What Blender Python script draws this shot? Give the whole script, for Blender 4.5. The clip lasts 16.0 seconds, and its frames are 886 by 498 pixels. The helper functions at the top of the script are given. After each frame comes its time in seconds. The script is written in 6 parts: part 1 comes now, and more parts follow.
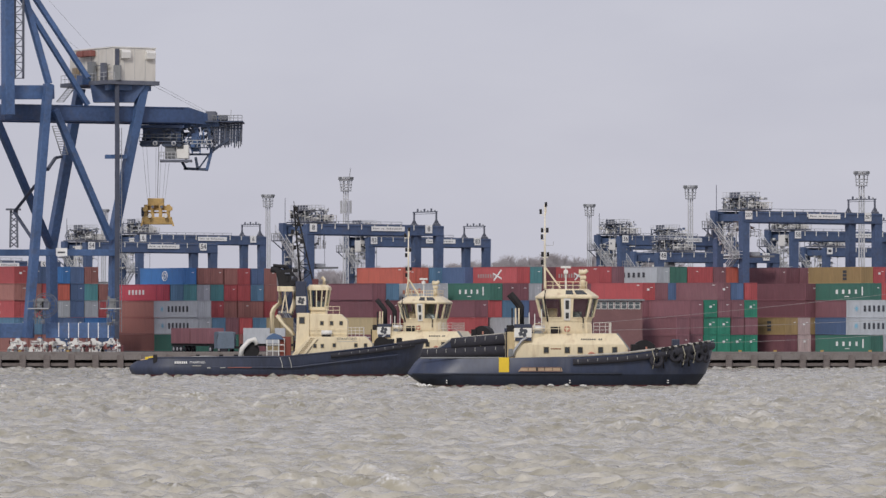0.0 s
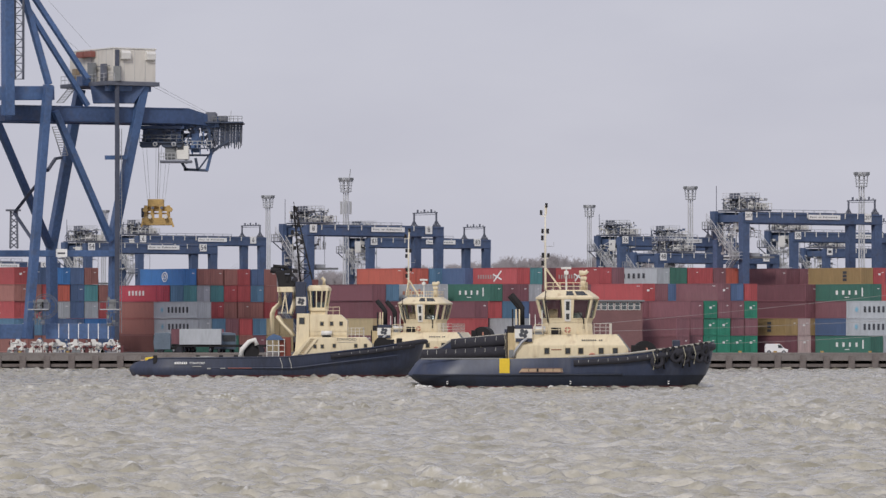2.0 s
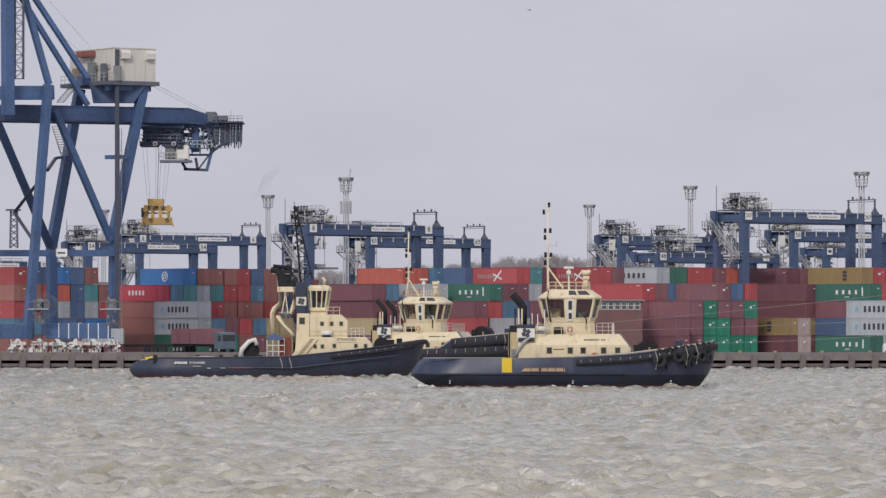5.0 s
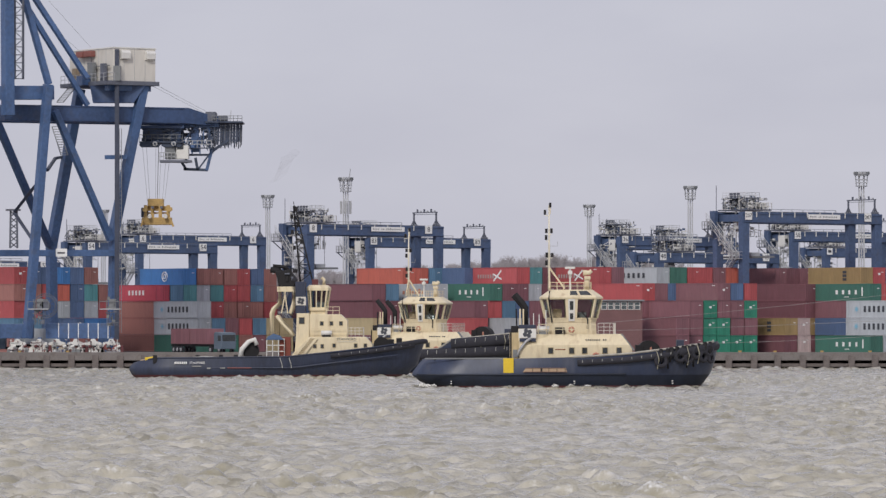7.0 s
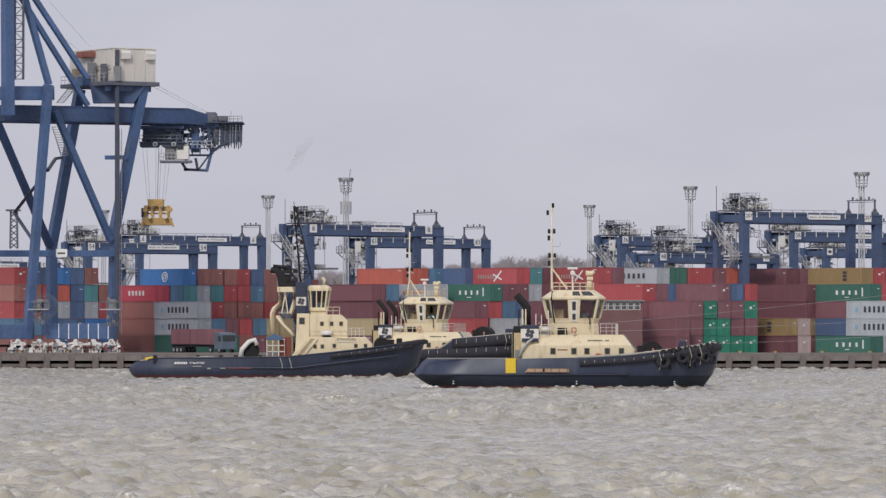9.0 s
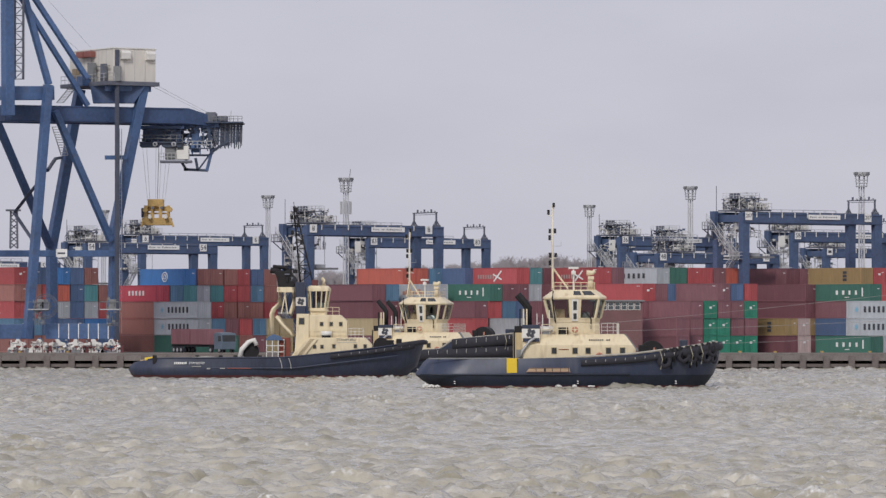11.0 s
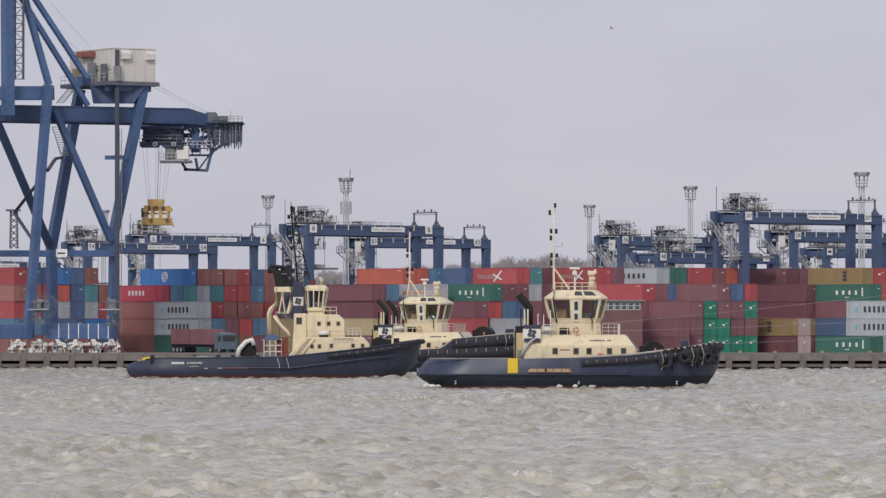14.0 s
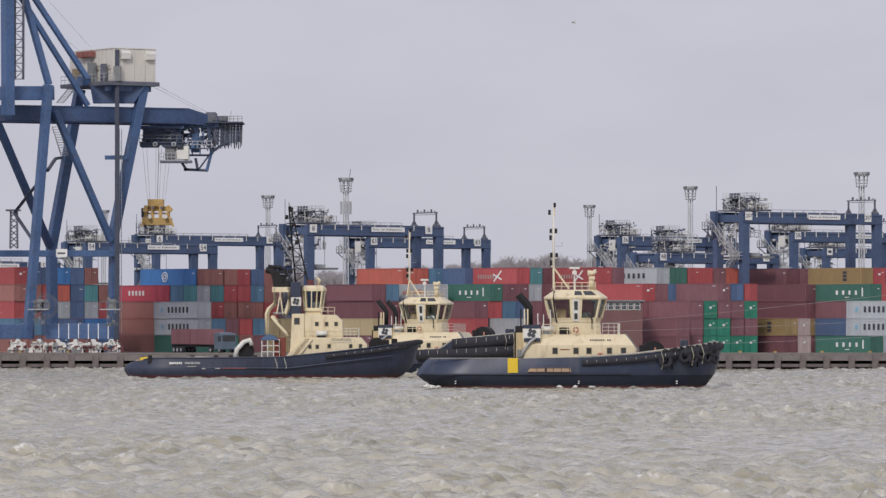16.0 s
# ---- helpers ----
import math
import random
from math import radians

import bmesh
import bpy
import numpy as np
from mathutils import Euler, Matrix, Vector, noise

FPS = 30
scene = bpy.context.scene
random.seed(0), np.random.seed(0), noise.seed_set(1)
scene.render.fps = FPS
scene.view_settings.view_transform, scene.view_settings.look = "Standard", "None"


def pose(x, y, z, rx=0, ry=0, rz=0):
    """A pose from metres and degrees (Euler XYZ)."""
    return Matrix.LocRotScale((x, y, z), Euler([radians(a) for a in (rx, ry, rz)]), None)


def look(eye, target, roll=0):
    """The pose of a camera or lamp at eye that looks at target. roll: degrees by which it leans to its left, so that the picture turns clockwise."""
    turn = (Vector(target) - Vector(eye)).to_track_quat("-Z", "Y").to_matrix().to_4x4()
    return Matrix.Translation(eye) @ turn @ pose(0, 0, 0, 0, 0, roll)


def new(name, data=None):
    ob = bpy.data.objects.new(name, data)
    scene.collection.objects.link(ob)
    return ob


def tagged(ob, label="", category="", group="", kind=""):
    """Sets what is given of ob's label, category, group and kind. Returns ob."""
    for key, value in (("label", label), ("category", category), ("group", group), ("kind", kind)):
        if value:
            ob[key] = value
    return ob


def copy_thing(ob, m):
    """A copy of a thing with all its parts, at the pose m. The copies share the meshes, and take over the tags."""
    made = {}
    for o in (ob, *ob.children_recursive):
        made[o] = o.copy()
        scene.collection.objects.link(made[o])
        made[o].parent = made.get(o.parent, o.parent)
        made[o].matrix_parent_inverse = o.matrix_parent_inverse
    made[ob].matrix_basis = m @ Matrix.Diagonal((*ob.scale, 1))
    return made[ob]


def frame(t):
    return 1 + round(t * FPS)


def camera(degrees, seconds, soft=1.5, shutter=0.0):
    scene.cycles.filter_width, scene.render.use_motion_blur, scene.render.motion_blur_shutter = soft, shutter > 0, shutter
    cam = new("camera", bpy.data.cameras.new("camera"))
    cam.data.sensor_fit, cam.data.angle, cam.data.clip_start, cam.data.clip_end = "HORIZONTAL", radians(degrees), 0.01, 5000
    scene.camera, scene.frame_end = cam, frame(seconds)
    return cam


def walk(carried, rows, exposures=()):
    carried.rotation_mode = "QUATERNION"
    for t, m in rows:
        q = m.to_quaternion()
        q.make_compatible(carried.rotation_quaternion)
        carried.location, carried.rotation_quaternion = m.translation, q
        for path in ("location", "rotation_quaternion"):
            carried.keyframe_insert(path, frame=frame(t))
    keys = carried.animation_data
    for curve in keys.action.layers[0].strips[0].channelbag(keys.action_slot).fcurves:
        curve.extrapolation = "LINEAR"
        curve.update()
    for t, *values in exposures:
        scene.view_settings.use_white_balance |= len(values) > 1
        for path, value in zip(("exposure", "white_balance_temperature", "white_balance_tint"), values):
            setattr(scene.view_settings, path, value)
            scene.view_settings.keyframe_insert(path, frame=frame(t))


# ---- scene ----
# ---- camera: a long lens on a tripod on the far bank ----
EYE_Z = 6.4
TILT = 0.8643
cam = camera(10.24, 16.0, soft=1.4)


def aim(dpitch, dyaw=0.0):
    return pose(0, 0, EYE_Z, 90 + TILT + dpitch, 0, dyaw)


walk(cam, [(0.0, aim(-0.010)), (0.7, aim(-0.010)), (0.95, aim(0)), (4.2, aim(0)), (5.2, aim(-0.006)), (6.3, aim(-0.015, -0.009)),
           (6.8, aim(-0.009, -0.004)), (7.3, aim(0)), (11.5, aim(0)), (16.0, aim(0))])

# ---- light: overcast winter sky, a broad soft sun behind cloud ----
world = bpy.data.worlds.new("overcast_sky")
scene.world = world
world.use_nodes = True
wn, wl = world.node_tree.nodes, world.node_tree.links
wn.clear()
w_out = wn.new("ShaderNodeOutputWorld")
w_bg = wn.new("ShaderNodeBackground")
w_sky = wn.new("ShaderNodeTexSky")
w_sky.sky_type = "NISHITA"
w_sky.sun_disc = False
w_sky.sun_elevation, w_sky.sun_rotation = radians(37), radians(196)
w_dim = wn.new("ShaderNodeMixRGB")
w_dim.blend_type = "MULTIPLY"
w_dim.inputs[0].default_value = 1.0
w_dim.inputs[2].default_value = (0.09, 0.09, 0.09, 1)
w_tc = wn.new("ShaderNodeTexCoord")
w_map = wn.new("ShaderNodeMapping")
w_map.inputs["Scale"].default_value = (9, 9, 26)
w_noise = wn.new("ShaderNodeTexNoise")
w_noise.inputs["Scale"].default_value = 1.6
w_noise.inputs["Detail"].default_value = 4
w_ramp = wn.new("ShaderNodeValToRGB")
w_ramp.color_ramp.elements[0].position, w_ramp.color_ramp.elements[0].color = 0.3, (0.520, 0.520, 0.612, 1)
w_ramp.color_ramp.elements[1].position, w_ramp.color_ramp.elements[1].color = 0.7, (0.576, 0.574, 0.660, 1)
w_mix = wn.new("ShaderNodeMixRGB")
w_mix.inputs[0].default_value = 0.93
wl.new(w_tc.outputs["Generated"], w_map.inputs["Vector"])
wl.new(w_map.outputs["Vector"], w_noise.inputs["Vector"])
wl.new(w_noise.outputs["Fac"], w_ramp.inputs[0])
wl.new(w_sky.outputs[0], w_dim.inputs[1])
wl.new(w_dim.outputs[0], w_mix.inputs[1])
wl.new(w_ramp.outputs[0], w_mix.inputs[2])
wl.new(w_mix.outputs[0], w_bg.inputs["Color"])
w_bg.inputs["Strength"].default_value = 1.0
wl.new(w_bg.outputs[0], w_out.inputs["Surface"])

sun = new("sun", bpy.data.lights.new("sun", "SUN"))
sun.data.energy, sun.data.angle, sun.data.color = 1.75, radians(14), (1.0, 0.95, 0.88)
sun.matrix_world = look((-30, -100, 78), (0, 0, 0))
scene.view_settings.exposure = 0.0

# ---- materials ----
MATS = {}


def mat(name, color, rough=0.6, metal=0.0, vary=0.18, scale=0.6, streak=0.0, bump=0.0, island=0.0, dirt=(0.12, 0.09, 0.07), dirt_amount=0.0):
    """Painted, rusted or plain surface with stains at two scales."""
    if name in MATS:
        return MATS[name]
    m = bpy.data.materials.new(name)
    m.use_nodes = True
    n, l = m.node_tree.nodes, m.node_tree.links
    b = n["Principled BSDF"]
    b.inputs["Roughness"].default_value, b.inputs["Metallic"].default_value = rough, metal
    tc = n.new("ShaderNodeTexCoord")
    mp = n.new("ShaderNodeMapping")
    mp.inputs["Scale"].default_value = (1, 1, 0.25 if streak else 1)
    l.new(tc.outputs["Object"], mp.inputs["Vector"])
    big = n.new("ShaderNodeTexNoise")
    big.inputs["Scale"].default_value, big.inputs["Detail"].default_value = scale, 5
    fine = n.new("ShaderNodeTexNoise")
    fine.inputs["Scale"].default_value, fine.inputs["Detail"].default_value = scale * 9, 4
    l.new(mp.outputs[0], big.inputs["Vector"])
    l.new(mp.outputs[0], fine.inputs["Vector"])
    add = n.new("ShaderNodeMath")
    add.operation = "ADD"
    l.new(big.outputs["Fac"], add.inputs[0])
    l.new(fine.outputs["Fac"], add.inputs[1])
    if island:
        info = n.new("ShaderNodeObjectInfo")
        k = n.new("ShaderNodeMath")
        k.operation = "MULTIPLY_ADD"
        k.inputs[1].default_value, k.inputs[2].default_value = island, -island / 2
        l.new(info.outputs["Random"], k.inputs[0])
        more = n.new("ShaderNodeMath")
        more.operation = "ADD"
        l.new(add.outputs[0], more.inputs[0])
        l.new(k.outputs[0], more.inputs[1])
        add = more
    rng = n.new("ShaderNodeMapRange")
    rng.inputs["From Min"].default_value, rng.inputs["From Max"].default_value = 0.6, 1.4
    rng.inputs["To Min"].default_value, rng.inputs["To Max"].default_value = 1 - vary, 1 + vary
    l.new(add.outputs[0], rng.inputs["Value"])
    mul = n.new("ShaderNodeMixRGB")
    mul.blend_type = "MULTIPLY"
    mul.inputs[0].default_value = 1
    mul.inputs[1].default_value = (*color, 1)
    l.new(rng.outputs[0], mul.inputs[2])
    last = mul
    if dirt_amount:
        sel = n.new("ShaderNodeTexNoise")
        sel.inputs["Scale"].default_value, sel.inputs["Detail"].default_value = scale * 2.3, 6
        l.new(mp.outputs[0], sel.inputs["Vector"])
        r2 = n.new("ShaderNodeMapRange")
        r2.inputs["From Min"].default_value, r2.inputs["From Max"].default_value = 0.55, 0.75
        r2.inputs["To Max"].default_value = dirt_amount
        l.new(sel.outputs["Fac"], r2.inputs["Value"])
        mx = n.new("ShaderNodeMixRGB")
        mx.inputs[2].default_value = (*dirt, 1)
        l.new(r2.outputs[0], mx.inputs[0])
        l.new(last.outputs[0], mx.inputs[1])
        last = mx
    l.new(last.outputs[0], b.inputs["Base Color"])
    if bump:
        bp = n.new("ShaderNodeBump")
        bp.inputs["Strength"].default_value, bp.inputs["Distance"].default_value = bump, 0.05
        l.new(fine.outputs["Fac"], bp.inputs["Height"])
        l.new(bp.outputs[0], b.inputs["Normal"])
    MATS[name] = m
    return m


# crane blues and dark steel lifted slightly, so the paint carries some haze
crane_blue = mat("crane_blue_hazed_paint", (0.068, 0.125, 0.262), 0.38, vary=0.3, scale=0.25, dirt_amount=0.45, dirt=(0.10, 0.10, 0.12))
crane_dark = mat("crane_dark_steel", (0.12, 0.13, 0.165), 0.6, vary=0.3)
rtg_blue = mat("gantry_blue_hazed_paint", (0.072, 0.110, 0.205), 0.5, vary=0.3, scale=0.3, dirt_amount=0.35, dirt=(0.12, 0.10, 0.10))
pale_steel = mat("pale_galvanised_lattice", (0.56, 0.57, 0.59), 0.55, metal=0.1)
# girders and trolley take a darker blue than the legs
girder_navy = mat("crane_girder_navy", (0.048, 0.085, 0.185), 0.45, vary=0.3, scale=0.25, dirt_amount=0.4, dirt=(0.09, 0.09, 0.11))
mast_grey = mat("lift_mast_grey", (0.05, 0.06, 0.095), 0.6, vary=0.3)
# very dark blue steel for the trolley and landward end
crane_deep = mat("deep_navy_steel", (0.045, 0.062, 0.105), 0.55, vary=0.4)
galv = mat("galvanised_steel", (0.42, 0.43, 0.45), 0.5, metal=0.3)
white_paint = mat("white_paint", (0.72, 0.71, 0.68), 0.5, vary=0.08, dirt_amount=0.25, dirt=(0.35, 0.32, 0.28))
house_white = mat("machinery_house_white", (0.66, 0.63, 0.58), 0.55, vary=0.08, scale=0.2, streak=1, dirt_amount=0.35, dirt=(0.42, 0.38, 0.33))
cream = mat("cream_paint", (0.74, 0.64, 0.445), 0.42, vary=0.09, scale=0.7, streak=1, dirt_amount=0.55, dirt=(0.42, 0.29, 0.16))
hull_navy = mat("hull_navy_paint", (0.028, 0.037, 0.070), 0.5, vary=0.35, scale=0.35, streak=1, dirt_amount=0.35, dirt=(0.06, 0.06, 0.07))
hull_red = mat("boot_topping_red", (0.11, 0.028, 0.032), 0.6, vary=0.3)
rubber = mat("black_rubber", (0.030, 0.030, 0.040), 0.9, vary=0.3, scale=2)
strap = mat("fender_strap_white", (0.4, 0.4, 0.38), 0.7)
glass_dark = mat("tinted_window_glass", (0.045, 0.05, 0.055), 0.06, vary=0.6, scale=0.7)
soot = mat("sooty_black_steel", (0.013, 0.012, 0.014), 0.8, vary=0.3)
yellow = mat("yellow_paint", (0.72, 0.50, 0.03), 0.5, vary=0.1)
ochre = mat("spreader_ochre_paint", (0.50, 0.33, 0.12), 0.55, vary=0.3, dirt_amount=0.4)
orange = mat("orange_paint", (0.50, 0.22, 0.15), 0.6)
tan_wood = mat("tan_timber", (0.42, 0.30, 0.20), 0.7)
concrete = mat("quay_concrete", (0.185, 0.167, 0.162), 0.85, vary=0.25, scale=0.5, bump=0.5, dirt_amount=0.5, dirt=(0.10, 0.08, 0.06))
pile_dark = mat("weathered_timber_pile", (0.15, 0.13, 0.125), 0.9, vary=0.4, scale=0.8, bump=0.5)
asphalt = mat("yard_asphalt", (0.075, 0.075, 0.075), 0.9, vary=0.3, scale=0.3)
# twig brown paled towards lavender grey, distance haze mixed into the colour
bark = mat("hazed_bare_twigs", (0.36, 0.335, 0.35), 0.9, vary=0.3)
letter_white = mat("lettering_white", (0.84, 0.84, 0.83), 0.6, vary=0.04)
letter_dark = mat("lettering_dark", (0.06, 0.065, 0.08), 0.6, vary=0.04)
letter_blue = mat("emblem_pale_blue", (0.25, 0.5, 0.65), 0.6, vary=0.04)
rope_mat = mat("pale_rope", (0.36, 0.34, 0.34), 0.8)
grey_steel = mat("grey_steel", (0.2, 0.21, 0.22), 0.6)
van_white = mat("van_white_paint", (0.78, 0.78, 0.78), 0.3, vary=0.03)
truck_blue = mat("truck_grey_blue", (0.13, 0.17, 0.22), 0.5)


def clear_glass():
    m = bpy.data.materials.new("clear_wheelhouse_glass")
    m.use_nodes = True
    b = m.node_tree.nodes["Principled BSDF"]
    b.inputs["Base Color"].default_value = (0.62, 0.68, 0.68, 1)
    b.inputs["Transmission Weight"].default_value = 1.0
    b.inputs["Roughness"].default_value, b.inputs["IOR"].default_value = 0.02, 1.2
    return m


wheel_glass = clear_glass()


def thin_smoke():
    m = bpy.data.materials.new("thin_exhaust_smoke")
    m.use_nodes = True
    n, l = m.node_tree.nodes, m.node_tree.links
    b = n["Principled BSDF"]
    b.inputs["Base Color"].default_value = (0.22, 0.19, 0.19, 1)
    b.inputs["Roughness"].default_value = 1.0
    b.inputs["Alpha"].default_value = 0.018
    b.inputs["Specular IOR Level"].default_value = 0.0
    return m


smoke = thin_smoke()


def water_material():
    m = bpy.data.materials.new("silty_river_water")
    m.use_nodes = True
    n, l = m.node_tree.nodes, m.node_tree.links
    b = n["Principled BSDF"]
    b.inputs["Roughness"].default_value, b.inputs["IOR"].default_value = 0.14, 1.4
    tc = n.new("ShaderNodeTexCoord")
    mp = n.new("ShaderNodeMapping")
    mp.inputs["Scale"].default_value = (1, 0.55, 1)
    l.new(tc.outputs["Object"], mp.inputs["Vector"])
    big = n.new("ShaderNodeTexNoise")
    big.inputs["Scale"].default_value, big.inputs["Detail"].default_value = 0.5, 7
    l.new(mp.outputs[0], big.inputs["Vector"])
    # olive-to-pale ramp paints in wave shade and sky reflection besides silt tone
    ramp = n.new("ShaderNodeValToRGB")
    ramp.color_ramp.elements[0].position, ramp.color_ramp.elements[0].color = 0.33, (0.315, 0.290, 0.212, 1)
    ramp.color_ramp.elements[1].position, ramp.color_ramp.elements[1].color = 0.7, (0.60, 0.565, 0.485, 1)
    l.new(big.outputs["Fac"], ramp.inputs[0])
    at = n.new("ShaderNodeAttribute")
    at.attribute_name = "foam"
    fn = n.new("ShaderNodeTexNoise")
    fn.inputs["Scale"].default_value, fn.inputs["Detail"].default_value = 4.5, 6
    l.new(mp.outputs[0], fn.inputs["Vector"])
    mu = n.new("ShaderNodeMath")
    mu.operation = "MULTIPLY"
    l.new(at.outputs["Fac"], mu.inputs[0])
    rg = n.new("ShaderNodeMapRange")
    rg.inputs["From Min"].default_value, rg.inputs["From Max"].default_value = 0.47, 0.62
    l.new(fn.outputs["Fac"], rg.inputs["Value"])
    l.new(rg.outputs[0], mu.inputs[1])
    mx = n.new("ShaderNodeMixRGB")
    mx.inputs[2].default_value = (0.78, 0.77, 0.74, 1)
    l.new(mu.outputs[0], mx.inputs[0])
    l.new(ramp.outputs[0], mx.inputs[1])
    l.new(mx.outputs[0], b.inputs["Base Color"])
    rip = n.new("ShaderNodeTexNoise")
    rip.inputs["Scale"].default_value, rip.inputs["Detail"].default_value = 3.2, 9
    l.new(mp.outputs[0], rip.inputs["Vector"])
    bp = n.new("ShaderNodeBump")
    bp.inputs["Strength"].default_value, bp.inputs["Distance"].default_value = 0.9, 0.135
    l.new(rip.outputs["Fac"], bp.inputs["Height"])
    l.new(bp.outputs[0], b.inputs["Normal"])
    return m


river = water_material()

# ---- building tools ----


def link(name, bm, material, parent=None, label="", smooth=False):
    me = bpy.data.meshes.new(name)
    bm.normal_update()
    if smooth:
        for f in bm.faces:
            f.smooth = True
    bm.to_mesh(me)
    bm.free()
    for mm in (material if isinstance(material, (list, tuple)) else [material]):
        me.materials.append(mm)
    ob = new(name, me)
    if parent is not None:
        ob.parent = parent
    if label:
        ob["label"] = label
    return ob


def part(name, bm, material, parent, label="", smooth=False):
    return link(name, bm, material, parent, label, smooth)


def thing(name, m, label, category, group="", kind=""):
    ob = new(name)
    ob.matrix_basis = m
    return tagged(ob, label, category, group, kind)


def add_box(bm, x0, y0, z0, x1, y1, z1, mi=0):
    v = [bm.verts.new(p) for p in ((x0, y0, z0), (x1, y0, z0), (x1, y1, z0), (x0, y1, z0), (x0, y0, z1), (x1, y0, z1), (x1, y1, z1), (x0, y1, z1))]
    for q in ((3, 2, 1, 0), (4, 5, 6, 7), (0, 1, 5, 4), (1, 2, 6, 5), (2, 3, 7, 6), (3, 0, 4, 7)):
        bm.faces.new([v[i] for i in q]).material_index = mi
    return v


def box(x0, y0, z0, x1, y1, z1, bevel=0.0):
    bm = bmesh.new()
    add_box(bm, x0, y0, z0, x1, y1, z1)
    if bevel:
        bmesh.ops.bevel(bm, geom=bm.edges[:], offset=bevel, segments=2, affect="EDGES", profile=0.7)
    return bm


def add_beam(bm, a, b, w, h=None, mi=0):
    """A square-section bar from a to b."""
    h = h or w
    a, b = Vector(a), Vector(b)
    d = (b - a).normalized()
    side = d.cross(Vector((0, 0, 1)))
    side = Vector((1, 0, 0)) if side.length < 1e-3 else side.normalized()
    up = side.cross(d).normalized()
    v = []
    for p in (a, b):
        for s, t in ((-1, -1), (1, -1), (1, 1), (-1, 1)):
            v.append(bm.verts.new(p + side * s * w / 2 + up * t * h / 2))
    for q in ((3, 2, 1, 0), (4, 5, 6, 7), (0, 1, 5, 4), (1, 2, 6, 5), (2, 3, 7, 6), (3, 0, 4, 7)):
        bm.faces.new([v[i] for i in q]).material_index = mi


def beam(a, b, w, h=None):
    bm = bmesh.new()
    add_beam(bm, a, b, w, h)
    return bm


def add_tube(bm, pts, r, seg=8, r_end=None):
    pts = [Vector(p) for p in pts]
    rings = []
    for i, p in enumerate(pts):
        d = (pts[min(i + 1, len(pts) - 1)] - pts[max(i - 1, 0)]).normalized()
        side = d.cross(Vector((0, 0, 1)))
        side = Vector((1, 0, 0)) if side.length < 1e-3 else side.normalized()
        up = side.cross(d)
        rr = r if r_end is None else r + (r_end - r) * i / (len(pts) - 1)
        rings.append([bm.verts.new(p + (side * math.cos(2 * math.pi * k / seg) + up * math.sin(2 * math.pi * k / seg)) * rr) for k in range(seg)])
    for r0, r1 in zip(rings, rings[1:]):
        for k in range(seg):
            bm.faces.new((r0[k], r0[(k + 1) % seg], r1[(k + 1) % seg], r1[k]))
    bm.faces.new(rings[0][::-1])
    bm.faces.new(rings[-1])


def tube(pts, r, seg=8, r_end=None):
    bm = bmesh.new()
    add_tube(bm, pts, r, seg, r_end)
    return bm


def prism(outline, y0, y1, bevel=0.0):
    """An outline in x and z carried from y0 to y1."""
    bm = bmesh.new()
    a = [bm.verts.new((x, y0, z)) for x, z in outline]
    b = [bm.verts.new((x, y1, z)) for x, z in outline]
    bm.faces.new(a)
    bm.faces.new(b[::-1])
    n = len(a)
    for i in range(n):
        bm.faces.new((a[i], b[i], b[(i + 1) % n], a[(i + 1) % n]))
    bmesh.ops.recalc_face_normals(bm, faces=bm.faces[:])
    if bevel:
        bmesh.ops.bevel(bm, geom=bm.edges[:], offset=bevel, segments=2, affect="EDGES", profile=0.7)
    return bm


def rail(pts, height=1.0, step=1.2, r=0.03, mids=2):
    """Handrail along a run of points: posts and bars."""
    bm = bmesh.new()
    for a, b in zip(pts, pts[1:]):
        a, b = Vector(a), Vector(b)
        n = max(1, round((b - a).length / step))
        for i in range(n + 1):
            p = a.lerp(b, i / n)
            add_beam(bm, p, p + Vector((0, 0, height)), 2 * r)
        for k in range(1, mids + 1):
            o = Vector((0, 0, height * k / mids))
            add_beam(bm, a + o, b + o, 2 * r)
    return bm


def words(text, size, material, m, parent=None, name="lettering"):
    """Raised lettering from the built-in font, as a mesh."""
    cu = bpy.data.curves.new("t", "FONT")
    cu.body, cu.size, cu.extrude, cu.align_x, cu.align_y, cu.resolution_u = text, size, 0.01, "CENTER", "CENTER", 2
    tmp = bpy.data.objects.new("t", cu)
    me = bpy.data.meshes.new_from_object(tmp)
    bpy.data.objects.remove(tmp)
    me.materials.clear()
    me.materials.append(material)
    ob = new(name, me)
    ob.parent = parent
    ob.matrix_basis = m
    return ob


# axes of the container yard: rows run along U, gantries span along V
U = Vector((0.602, -0.799, 0))
V = Vector((0.799, 0.602, 0))
YARD_Z = 2.0
YARD_TURN = -53.0

# ---- river ----


